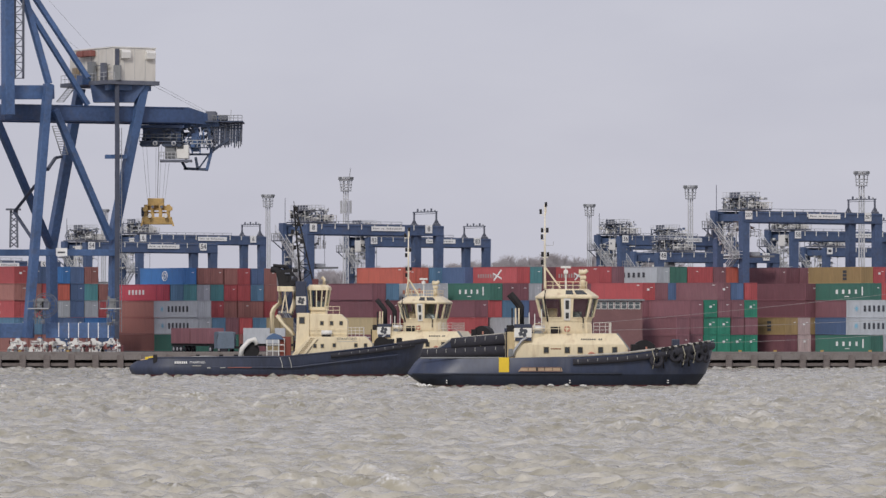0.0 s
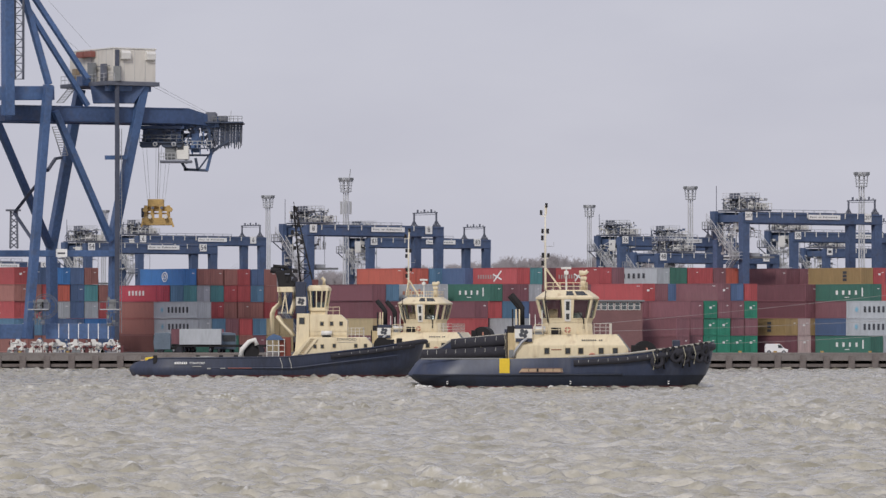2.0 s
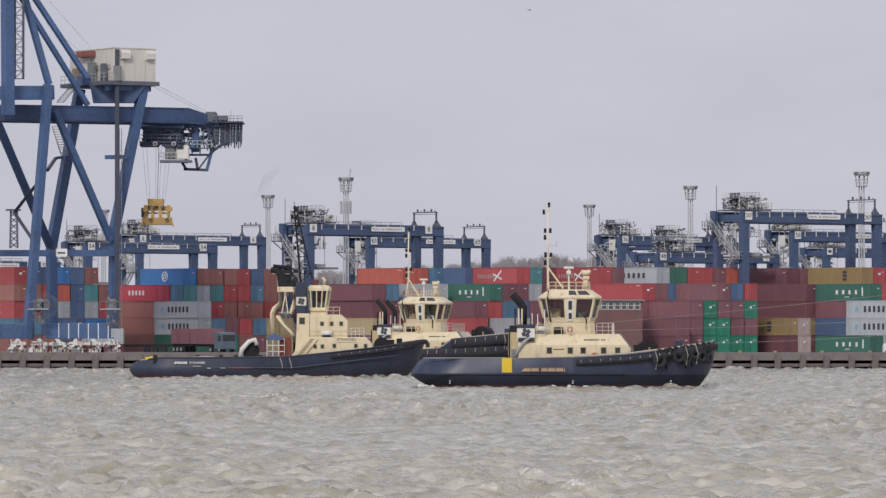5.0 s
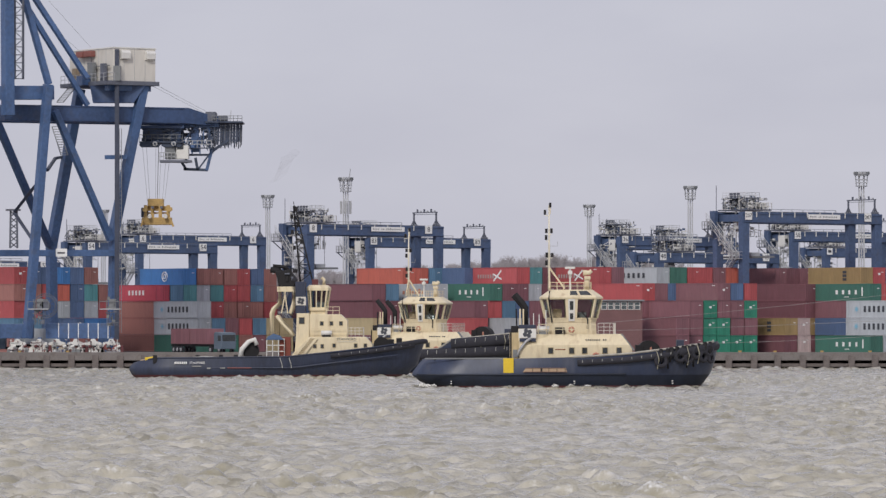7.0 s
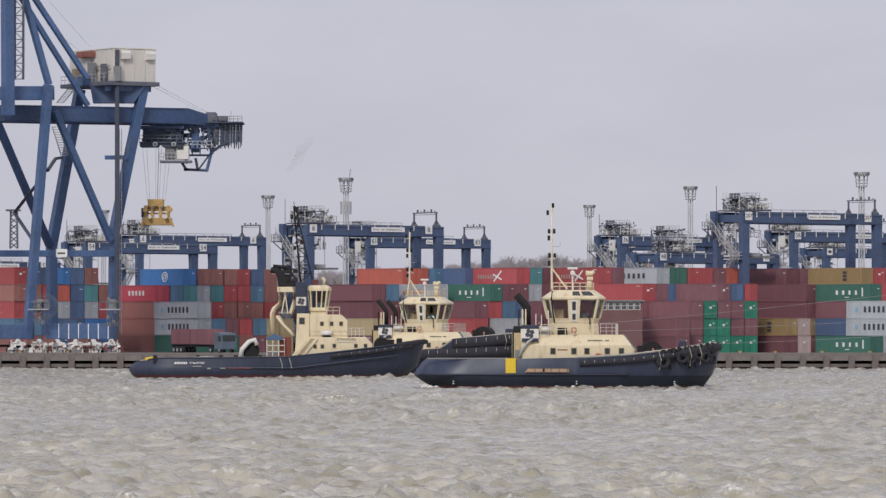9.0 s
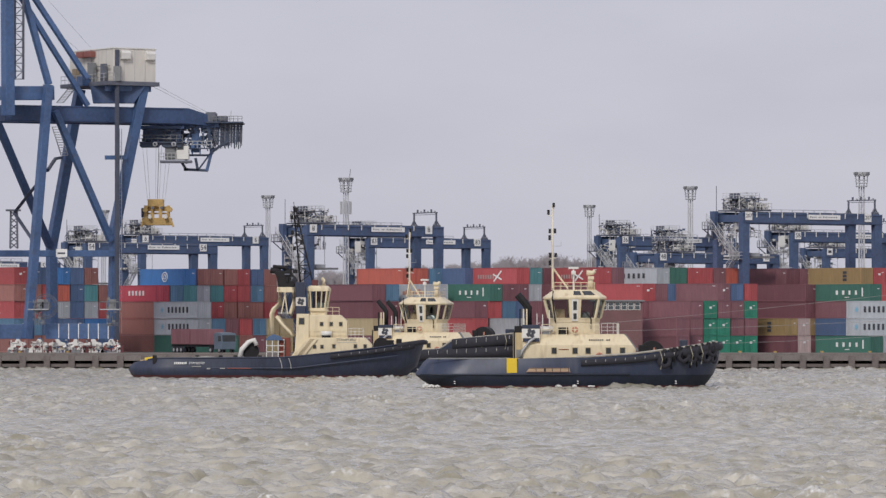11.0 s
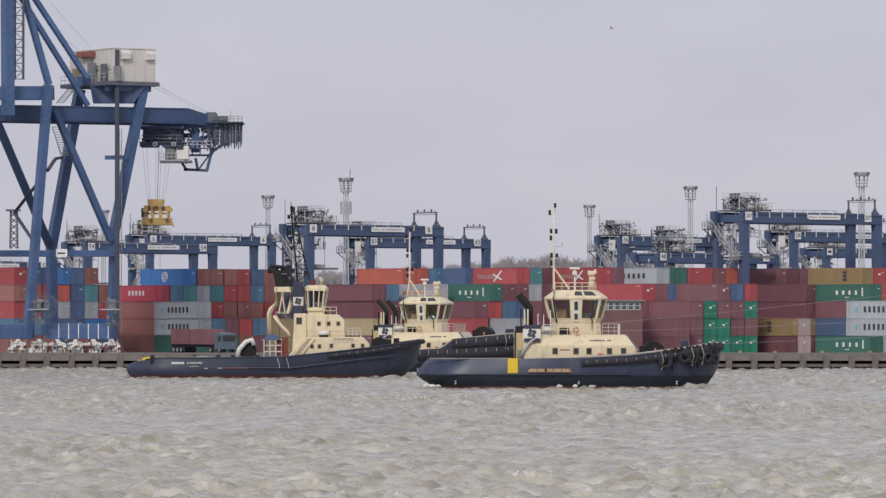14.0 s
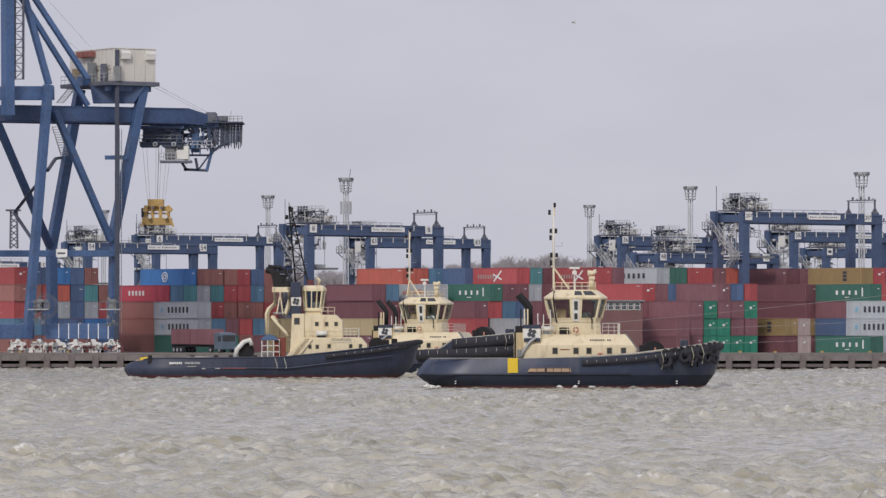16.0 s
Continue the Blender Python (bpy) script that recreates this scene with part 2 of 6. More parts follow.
def wave_sheet(name, seed, heading, amp, margin, cols, label):
    """A fan of choppy water from the near bank side to the quay."""
    rng = np.random.default_rng(seed)
    rows = 1000
    v = np.linspace(0, 1, rows)
    ys = 140 * (735 / 140) ** v
    us = np.linspace(-1, 1, cols)
    yy, uu = np.meshgrid(ys, us, indexing="ij")
    xx = uu * (yy * 0.094 + margin)
    h = np.zeros_like(xx)
    for k in range(60):
        lam = 0.9 * (4.6 / 0.9) ** rng.random()
        ang = heading + rng.normal(0, 0.62)
        kx, ky = math.cos(ang) * 2 * math.pi / lam, math.sin(ang) * 2 * math.pi / lam
        ph = rng.random() * 2 * math.pi
        a = 0.0165 * lam ** 0.5
        s = 0.5 + 0.5 * np.sin(kx * xx + ky * yy + ph + 0.7 * np.sin(0.13 * xx + 0.09 * yy + k))
        near, far, lean = rng.uniform(0.18, 0.5), rng.uniform(0.12, 0.4), rng.random() * 6.28
        patch = np.clip(np.sin(near * xx + lean) * np.sin(far * yy + 2.3 * lean + 0.6 * np.sin(0.2 * xx)) + 0.35, 0, 1)
        h += 2.0 * a * patch * (2 * s ** 2.8 - 0.6)
    for k in range(9):
        lam = rng.uniform(5.5, 13)
        ang = heading + rng.normal(0, 0.35)
        kx, ky = math.cos(ang) * 2 * math.pi / lam, math.sin(ang) * 2 * math.pi / lam
        s = 0.5 + 0.5 * np.sin(kx * xx + ky * yy + rng.random() * 6.28 + 0.9 * np.sin(0.05 * xx + 0.04 * yy + k))
        h += 0.012 * (2 * s ** 1.6 - 0.9)
    gust = 0.75 + 0.25 * np.sin(0.045 * xx + 0.03 * yy + seed) + 0.18 * np.sin(0.11 * xx - 0.05 * yy + 2.1 * seed)
    h *= amp * gust
    top = np.quantile(h, 0.9985)
    peak = np.quantile(h, 0.9995)
    foam = np.clip((h - top) / (peak - top) * 1.3, 0, 1)
    co = np.stack([xx, yy, h], -1).reshape(-1, 3)
    idx = np.arange(rows * cols).reshape(rows, cols)
    quads = np.stack([idx[:-1, :-1], idx[:-1, 1:], idx[1:, 1:], idx[1:, :-1]], -1).reshape(-1, 4)
    me = bpy.data.meshes.new(name)
    me.vertices.add(len(co))
    me.vertices.foreach_set("co", co.astype(np.float32).ravel())
    me.loops.add(quads.size)
    me.loops.foreach_set("vertex_index", quads.astype(np.int32).ravel())
    me.polygons.add(len(quads))
    me.polygons.foreach_set("loop_start", np.arange(0, quads.size, 4, dtype=np.int32))
    me.polygons.foreach_set("use_smooth", np.ones(len(quads), dtype=bool))
    me.update(calc_edges=True)
    me.attributes.new("foam", "FLOAT", "POINT").data.foreach_set("value", foam.astype(np.float32).ravel())
    me.materials.append(river)
    return tagged(new(name, me), label, "river water", kind="structure")


waves_a = wave_sheet("water_waves", 3, radians(296), 1.05, 22, 470, "choppy brown-grey silty river water with small whitecaps")
waves_b = wave_sheet("water_chop", 8, radians(262), 0.9, 14, 400, "short crossing chop on the brown-grey river")

bm = bmesh.new()
bm.faces.new([bm.verts.new(p) for p in ((-4000, -900, -1.2), (4000, -900, -1.2), (4000, 4800, -1.2), (-4000, 4800, -1.2))])
tagged(link("water", bm, river), "wide brown-grey silty tidal river", "river", kind="structure")

# land behind the quay, and the bank under the viewer
bm = bmesh.new()
add_box(bm, -2400, 708, -3, 2400, 4700, YARD_Z)
tagged(link("ground", bm, asphalt), "dark asphalt container yard behind the quay", "ground", kind="structure")
bm = bmesh.new()
add_box(bm, -400, -300, -3, 400, 1.5, 4.78)
tagged(link("river_bank", bm, concrete), "concrete river wall on the near bank", "bank", kind="structure")


def quay():
    q = tagged(new("quay"), "weathered concrete quay on dark timber piles", "quay", kind="structure")
    bm = bmesh.new()
    add_box(bm, -95, 700, 1.15, 95, 712, 2.02)
    part("deck", bm, concrete, q)
    bm = bmesh.new()
    add_box(bm, -95, 706.5, -2, 95, 708, 1.15)
    part("back_wall", bm, pile_dark, q)
    part("kerb", box(-95, 700.05, 2.02, 95, 700.4, 2.3, 0.04), concrete, q)
    first = part("pile", box(-0.45, 700.15, -2.5, 0.45, 701.3, 1.9, 0.08), pile_dark, q)
    first.location = (-94, -0.35, 0)
    n = 1
    x = -94 + 3.45
    while x < 95:
        ob = new("pile", first.data)
        ob.parent = q
        ob.location = (x, -0.35 + 0.06 * math.sin(n * 2.3), 0.05 * math.sin(n * 1.7))
        x += 3.45 + 0.12 * math.sin(n * 3.1)
        n += 1
    wal = part("waling", box(-95, 700.35, 0.25, 95, 700.75, 0.7, 0.03), pile_dark, q)
    return q


quay()

# ---- shipping containers ----
CLEN, CWID, CHGT = 12.19, 2.44, 2.56
# container paints, most lifted and blued a little to stand in for distance haze
HAZED_PAINT = {
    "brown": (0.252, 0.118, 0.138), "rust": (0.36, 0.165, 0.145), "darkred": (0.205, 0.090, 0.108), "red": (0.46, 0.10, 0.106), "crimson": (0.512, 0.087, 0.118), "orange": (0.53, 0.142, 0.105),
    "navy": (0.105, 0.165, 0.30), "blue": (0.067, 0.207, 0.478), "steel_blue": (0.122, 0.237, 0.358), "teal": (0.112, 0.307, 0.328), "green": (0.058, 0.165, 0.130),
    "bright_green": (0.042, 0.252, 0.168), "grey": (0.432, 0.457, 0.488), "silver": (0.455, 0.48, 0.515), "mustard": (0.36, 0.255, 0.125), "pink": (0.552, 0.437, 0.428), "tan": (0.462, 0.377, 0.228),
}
COLOUR_WORD = {"brown": "red-brown", "rust": "light rust-brown", "darkred": "dark maroon", "crimson": "crimson red", "steel_blue": "steel blue", "bright_green": "bright green", "pink": "faded pink", "navy": "navy blue"}
PROTO = {}


def corrugated(x0, x1, y, z0, z1, pitch, depth, along_y=False):
    """A wavy steel wall between x0 and x1."""
    bm = bmesh.new()
    n = int((x1 - x0) / pitch)
    prev = None
    for i in range(n * 4 + 1):
        t = x0 + (x1 - x0) * i / (n * 4)
        o = y + (depth if i % 4 in (2, 3) else 0)
        p = [(o, t) if along_y else (t, o)][0]
        a, b = bm.verts.new((*p, z0)), bm.verts.new((*p, z1))
        if prev:
            bm.faces.new((prev[0], a, b, prev[1]))
        prev = (a, b)
    return bm


def container_proto(colour, length):
    key = (colour, length)
    if key in PROTO:
        return PROTO[key]
    m = mat("container_" + colour, HAZED_PAINT[colour], 0.55, vary=0.16, scale=0.35, streak=1, island=0.9, dirt_amount=0.3, dirt=tuple(0.5 * c + 0.05 for c in HAZED_PAINT[colour]))
    ob = thing("shipping_container", pose(0, 0, -400), f"{COLOUR_WORD.get(colour, colour)} corrugated steel shipping container in a yard stack", "container", "stacked containers")
    bm = bmesh.new()
    for y0, y1 in ((0, 0.12), (CWID - 0.12, CWID)):
        add_box(bm, -length, y0, 0, 0, y1, 0.16)
        add_box(bm, -length, y0, CHGT - 0.12, 0, y1, CHGT)
        for x0 in (-length, -0.16):
            add_box(bm, x0, y0, 0.16, x0 + 0.16, y1, CHGT - 0.12)
    for x0 in (-length, -0.12):
        add_box(bm, x0, 0.12, 0, x0 + 0.12, CWID - 0.12, 0.14)
        add_box(bm, x0, 0.12, CHGT - 0.11, x0 + 0.12, CWID - 0.12, CHGT)
    add_box(bm, -length + 0.12, 0.12, CHGT - 0.07, -0.12, CWID - 0.12, CHGT - 0.03)
    add_box(bm, -length + 0.12, 0.12, 0.06, -0.12, CWID - 0.12, 0.12)
    part("frame", bm, m, ob)
    part("side_wall", corrugated(-length + 0.16, -0.16, 0.03, 0.16, CHGT - 0.12, 0.28, 0.022), m, ob)
    part("side_wall", corrugated(-length + 0.16, -0.16, CWID - 0.07, 0.16, CHGT - 0.12, 0.28, 0.022), m, ob)
    part("end_wall", corrugated(0.12, CWID - 0.12, -length + 0.05, 0.14, CHGT - 0.11, 0.28, 0.04, True), m, ob)
    for y0, y1 in ((0.13, CWID / 2 - 0.02), (CWID / 2 + 0.02, CWID - 0.13)):
        d = part("door", box(-0.09, y0, 0.15, -0.04, y1, CHGT - 0.12), m, ob)
        for yy in (y0 + 0.28, y1 - 0.28):
            part("lock_rod", box(-0.04, yy - 0.025, 0.16, 0.0, yy + 0.025, CHGT - 0.13), m, d)
    PROTO[key] = ob
    return ob


def mark(parent, material, x0, z0, x1, z1):
    part("painted_mark", box(x0, -0.012, z0, x1, 0.0, z1), material, parent)


def marks(parent, style, length):
    """Painted company marks, as plain shapes on the long side."""
    if style == "row4":
        for i, w in enumerate((0.5, 0.5, 0.42, 0.45)):
            mark(parent, letter_white, -7.6 + i * 1.45, 0.95, -7.6 + i * 1.45 + w, 1.6)
        mark(parent, letter_white, -1.75, 0.7, -1.45, 2.0)
        mark(parent, letter_white, -5.6, 0.5, -4.6, 0.62)
    elif style == "row6":
        for i in range(6):
            mark(parent, letter_dark, -8.3 + i * 1.02, 0.85, -8.3 + i * 1.02 + 0.5, 1.75)
        bm = bmesh.new()
        for a in range(4):
            c, s = math.cos(a * math.pi / 4), math.sin(a * math.pi / 4)
            for sg in (-1, 1):
                p = [(0.12 * s, -0.12 * c), (-0.12 * s, 0.12 * c), (0.62 * c * sg, 0.62 * s * sg)]
                bm.faces.new([bm.verts.new((-9.9 + x, -0.012 - 0.001 * a, 1.3 + z)) for x, z in p])
        part("emblem", bm, letter_blue, parent, "pale blue star emblem")
    elif style == "row5dark":
        for i in range(5):
            mark(parent, letter_dark, -8.4 + i * 1.2, 0.95, -8.4 + i * 1.2 + 0.55, 1.7)
    elif style == "row5":
        for i in range(5):
            mark(parent, letter_white, -7.9 + i * 0.98, 0.95, -7.9 + i * 0.98 + 0.5, 1.7)
    elif style == "cross":
        for i in range(9):
            mark(parent, strap, -9.9 + i * 0.62, 0.9, -9.9 + i * 0.62 + 0.28, 1.5)
        part("emblem", beam((-5.9, -0.01, 0.5), (-4.0, -0.01, 2.1), 0.02, 0.28), letter_white, parent, "white crossed-stroke emblem")
        part("emblem", beam((-6.1, -0.014, 1.6), (-3.9, -0.014, 0.75), 0.02, 0.22), letter_white, parent, "white crossed-stroke emblem")
    elif style == "msc":
        for i in range(3):
            mark(parent, letter_dark, -4.2, 0.55 + i * 0.55, -3.3, 0.95 + i * 0.55)
    elif style == "patch":
        for i in range(7):
            mark(parent, orange, -8.2 + i * 0.8, 1.0 + 0.1 * (i % 2), -8.2 + i * 0.8 + 0.55, 1.55 + 0.12 * (i % 3))
    elif style == "round":
        bm = bmesh.new()
        for r in (0.72, 0.34):
            add_tube(bm, [(-5.2 + r * math.cos(q * math.pi / 10), -0.03, 1.3 + r * math.sin(q * math.pi / 10)) for q in range(21)], 0.085, 5)
        part("emblem", bm, letter_white, parent, "white round emblem")
    else:
        part("door_mark", box(0.0, 0.95, 1.4, 0.012, 1.4, 1.72), letter_white, parent)


def door_marks(parent, k):
    part("door_mark", box(0.0, 1.6, 1.8, 0.012, 2.0, 1.9), letter_white, parent)
    if k % 3 == 0:
        part("side_mark", box(-1.3, -0.012, 2.14, -0.6, 0.0, 2.24), letter_white, parent)


STACK = [0]


def stack(x, y, tiers, length=CLEN):
    """One pile of containers with its near end corner at x, y, lowest first."""
    for i, spec in enumerate(tiers):
        if not spec:
            continue
        colour, _, style = spec.partition(":")
        STACK[0] += 1
        j = STACK[0]
        o = copy_thing(container_proto(colour, length), pose(x + 0.05 * math.sin(j * 1.9), y + 0.05 * math.sin(j * 2.7), YARD_Z + 0.02 + i * (CHGT + 0.035), 0, 0, YARD_TURN))
        if style:
            marks(o, style, length)
        if j % 2 == 0 or style == "door":
            door_marks(o, j)


def run(x, y, piles, pitch=2.55):
    """Neighbouring piles along V from a first corner."""
    for k, tiers in enumerate(piles):
        stack(x + V.x * pitch * k, y + V.y * pitch * k, tiers)


# far left block
run(-63.08 - V.x * 2.55, 752 - V.y * 2.55, [["rust", "steel_blue", "red:cross", "rust", "red:door"], ["rust", "steel_blue", "red", "rust", "navy"], ["rust", "navy", "navy", "red", "navy"], ["navy", "navy", "grey", "orange", "blue"],
    ["rust", "navy", "navy", "navy", "navy"], ["rust", "blue", "grey", "teal", "rust"], ["navy", "blue", "red", "rust"]])
run(-69.86, 766, [["rust", "rust", "rust", "rust", "navy"], ["rust", "rust", "rust", "rust", "red:door"], ["rust", "rust", "rust", "rust", "navy"]])
# rear bay with the crimson box on its end pile
run(-44.50, 768, [["rust", "rust", "rust", "crimson:row5"], ["rust", "grey", "navy", "steel_blue"], ["rust", "grey", "navy", "teal", "blue:round"],
    ["rust", "grey", "grey", "grey", "rust"], ["rust", "steel_blue", "red", "teal", "rust"], ["rust", "steel_blue", "rust", "red", "rust"], ["rust", "rust", "rust", "red", "red"],
    ["rust", "rust", "rust", "steel_blue", "navy"], ["rust", "rust", "red", "rust", "rust"]])
# short front bay with the two silver boxes
run(-37.41, 756, [["green", "silver:row6", "silver:row6"], ["green", "steel_blue"], ["green", "brown"], ["rust", "red"], ["brown", "steel_blue"], ["tan", "tan"], ["tan", "tan"]])
# middle
run(-10.60, 748, [["brown", "tan", "darkred", "darkred"], ["brown", "brown", "darkred", "steel_blue"]])
run(-6.20, 764, [["brown", "brown", "darkred", "darkred", "orange"], ["brown", "brown", "darkred", "brown", "orange"], ["brown", "brown", "brown", "grey", "steel_blue"]])
run(-1.20, 747, [["brown", "red", "darkred", "silver:patch"]])
run(3.32, 764, [["brown", "brown", "brown", "brown", "navy"]])
run(4.80, 737, [["brown", "red", "darkred"]])
run(6.97, 744, [["brown", "red", "red", "green:row4"], ["navy", "navy", "steel_blue", "darkred"], ["navy", "brown", "navy", "darkred"], ["brown", "brown", "brown", "grey"]])
run(11.32, 756, [["brown", "brown", "brown", "brown", "red:cross"], ["brown", "brown", "brown", "brown", "teal"], ["brown", "brown", "brown", "brown", "darkred"]])
run(10.99, 734, [["steel_blue", "grey"]])
run(23.72, 752, [["brown", "brown", "brown", "brown", "red:cross"], ["brown", "brown", "brown", "brown", "brown"]])
# right of the middle
run(29.69, 738, [["brown", "brown", "brown", "red:door"], ["brown", "brown", "brown", "brown"], ["brown", "brown", "brown", "navy"], ["brown", "brown", "brown", "teal"]])
stack(32.70, 754.97, ["brown", "brown", "brown", "brown", "silver:row5dark"], 13.72)
run(33.43 + V.x * 2.55, 754 + V.y * 2.55, [["brown", "brown", "brown", "brown", "green"], ["brown", "brown", "brown", "brown", "red"],
    ["brown", "brown", "brown", "brown", "red"], ["brown", "brown", "brown", "brown", "brown"], ["brown", "brown", "brown", "brown", "orange"]])
run(34.27, 726, [["brown", "brown"]])
run(36.59, 731, [["brown", "brown", "brown"], ["bright_green:door", "bright_green:door", "bright_green:door"], ["bright_green:door", "bright_green:door", "brown", "brown:door"],
    ["bright_green:door", "brown", "brown", "navy"], ["bright_green:door", "brown", "bright_green:door", "red"]], 2.64)
run(51.54, 767, [["brown", "brown", "brown", "brown", "brown"], ["brown", "brown", "brown", "brown", "darkred"], ["brown", "brown", "brown", "brown", "brown"]])
run(51.39, 742, [["darkred", "mustard:msc"], ["pink:door", "pink:door"]])
run(55.18, 752, [["brown", "mustard", "darkred", "darkred"], ["brown", "brown", "darkred", "mustard"]])
run(64.02, 757, [["brown", "brown", "brown", "brown", "mustard:msc"], ["brown", "brown", "brown", "brown", "red:door"]])
run(64.03, 743, [["brown", "navy", "brown", "green:row4"], ["brown", "navy", "brown", "red"]])
run(62.7, 725, [["green:row4"], ["grey"]])
run(67.6, 729, [["grey", "silver:row6", "silver:row6"], ["grey", "silver", "silver"]])
# rear bays that close the yard
for bay, (yy, n) in enumerate(((788, 9), (812, 8))):
    for k in range(n):
        stack(-70 + bay * 5 + k * 16.5, yy, [["brown", "navy", "darkred", "brown"], ["navy", "brown", "red", "grey"], ["brown", "red", "brown", "navy"]][k % 3])
for ob in list(PROTO.values()):
    for c in list(ob.children_recursive):
        bpy.data.objects.remove(c)
    bpy.data.objects.remove(ob)

# ---- rubber-tyred gantry cranes ----


def clutter(rng, x0, x1, y0, y1, z0, z1, count, small, big, paints=1):
    """Many small fittings, posts and pipes inside a box of space, as one part in several paints."""
    bm = bmesh.new()
    for k in range(count):
        x, y, z = rng.uniform(x0, x1), rng.uniform(y0, y1), z0 + (z1 - z0) * rng.random() ** 1.4
        kind, mi = k % 5, (k // 2) % paints
        if kind == 0:
            add_beam(bm, (x, y, z0), (x + rng.uniform(-0.15, 0.15), y, z + 0.3), rng.uniform(0.05, 0.09), None, mi)
        elif kind == 1:
            add_beam(bm, (x, y, z), (min(x1, x + rng.uniform(0.5, 1.6)), y, z + rng.uniform(-0.1, 0.1)), rng.uniform(0.06, 0.1), None, mi)
        elif kind == 2:
            add_beam(bm, (x, y, z), (x, min(y1, y + rng.uniform(0.8, 2.2)), z + rng.uniform(-0.5, 0.5)), rng.uniform(0.06, 0.1), None, mi)
        else:
            w, h = rng.uniform(small, big), rng.uniform(small, big)
            add_box(bm, x, y, z, x + w, y + w, z + h, mi)
    return bm


def gantry(x, y, height, number, trolley, label, span=26.0, deep=6.0, lamps=True):
    """Yard gantry: local x spans the rows, local y runs along them."""
    g = thing("gantry_crane", pose(x, y, YARD_Z, 0, 0, 37), label, "gantry crane", "yard gantry cranes")
    zb = height - 1.65
    rng = random.Random(number)
    for yy in (0, deep):
        gd = part("girder", box(-0.75, yy - 0.5, zb, span + 0.75, yy + 0.5, height, 0.05), rtg_blue, g)
        for zz in (zb + 0.12, height - 0.22):
            part("flange", box(-0.7, yy - 0.6, zz - 0.05, span + 0.7, yy - 0.502, zz + 0.05), rtg_blue, gd)
        part("crane_rail", box(-0.5, yy - 0.08, height, span + 0.5, yy + 0.08, height + 0.12), crane_dark, gd)
        for xx in (0, span):
            part("leg", prism([(xx - 0.58, 1.6), (xx + 0.58, 1.6), (xx + 0.7, zb - 0.9), (xx + 0.75, zb), (xx - 0.75, zb), (xx - 0.7, zb - 0.9)], yy - 0.5, yy + 0.5, 0.04), rtg_blue, g)
            for o in (-0.9, 0.9):
                wh = bmesh.new()
                bmesh.ops.create_cone(wh, cap_ends=True, segments=18, radius1=0.8, radius2=0.8, depth=0.7, matrix=pose(xx, yy + o, 0.8, 0, 90))
                part("wheel", wh, rubber, g)
    for i in range(9):
        part("bracket", box(2 + i * 2.6, -0.64, height - 0.75, 2.13 + i * 2.6, -0.52, height + 0.06), white_paint, g)
    part("walkway", box(2.5, deep + 0.5, height - 0.12, span - 2.0, deep + 1.25, height - 0.05), crane_dark, g)
    part("walkway_rail", rail([(2.5, deep + 1.2, height - 0.05), (span - 2.0, deep + 1.2, height - 0.05)], 0.75, 2.2, 0.03, 2), crane_dark, g)
    part("cable_trunk", box(4.0, deep - 0.9, height + 0.02, span - 5.0, deep - 0.55, height + 0.3), galv, g)
    for xx in (0, span):
        part("sill_beam", box(xx - 0.5, -1.5, 1.5, xx + 0.5, deep + 1.5, 2.5, 0.04), rtg_blue, g)
        part("end_tie", box(xx - 0.35, 0.5, zb + 0.2, xx + 0.35, deep - 0.5, zb + 1.3), rtg_blue, g)
    # portal over the far end with its row of lamps
    if lamps:
        bm = bmesh.new()
        for yy in (0, deep):
            add_beam(bm, (span - 0.4, yy, height), (span - 0.4, yy, height + 2.3), 0.22)
            add_beam(bm, (span - 1.1, yy, height), (span - 0.4, yy, height + 1.1), 0.16)
            add_beam(bm, (span + 0.3, yy, height), (span - 0.4, yy, height + 1.1), 0.16)
            add_box(bm, span - 0.9, yy - 0.3, height, span + 0.2, yy + 0.3, height + 0.35)
        add_beam(bm, (span - 0.4, -0.3, height + 2.3), (span - 0.4, deep + 0.3, height + 2.3), 0.16)
        add_beam(bm, (span - 0.4, 0.0, height + 2.0), (span - 0.4, deep, height + 2.0), 0.08)
        part("light_frame", bm, crane_dark, g)
        for k in range(6):
            part("floodlight", box(span - 0.5, 0.3 + k * deep / 6.5, height + 2.35, span - 0.3, 0.55 + k * deep / 6.5, height + 2.6 + 0.25 * (k % 2), 0.02), (galv, crane_dark)[k % 2], g)
    # stair flights down the near end
    for k in range(3):
        treads, rails = bmesh.new(), bmesh.new()
        z1 = zb + 0.6 - k * 6.1
        z0 = max(1.6, z1 - 6.1)
        ya, yb = (deep + 0.6, 0.3) if k % 2 == 0 else (0.3, deep + 0.2)
        for xx in (-1.9, -1.1):
            add_beam(treads, (xx, ya, z1), (xx, yb, z0), 0.08, 0.2)
            add_beam(rails, (xx, ya, z1 + 1), (xx, yb, z0 + 1), 0.08)
            add_beam(rails, (xx, ya, z1 + 0.5), (xx, yb, z0 + 0.5), 0.05)
            for q in range(7):
                f = q / 6
                add_beam(rails, (xx, ya + (yb - ya) * f, z1 + (z0 - z1) * f), (xx, ya + (yb - ya) * f, z1 + (z0 - z1) * f + 1), 0.05)
        for q in range(20):
            f = q / 19
            add_beam(treads, (-1.9, ya + (yb - ya) * f, z1 + (z0 - z1) * f), (-1.1, ya + (yb - ya) * f, z1 + (z0 - z1) * f), 0.16, 0.04)
        fl = part("stair_flight", treads, galv, g)
        part("handrail", rails, pale_steel, fl)
        ld = part("landing", box(-2.1, yb - 0.7, z0 - 0.08, -0.6, yb + 0.7, z0), galv, g)
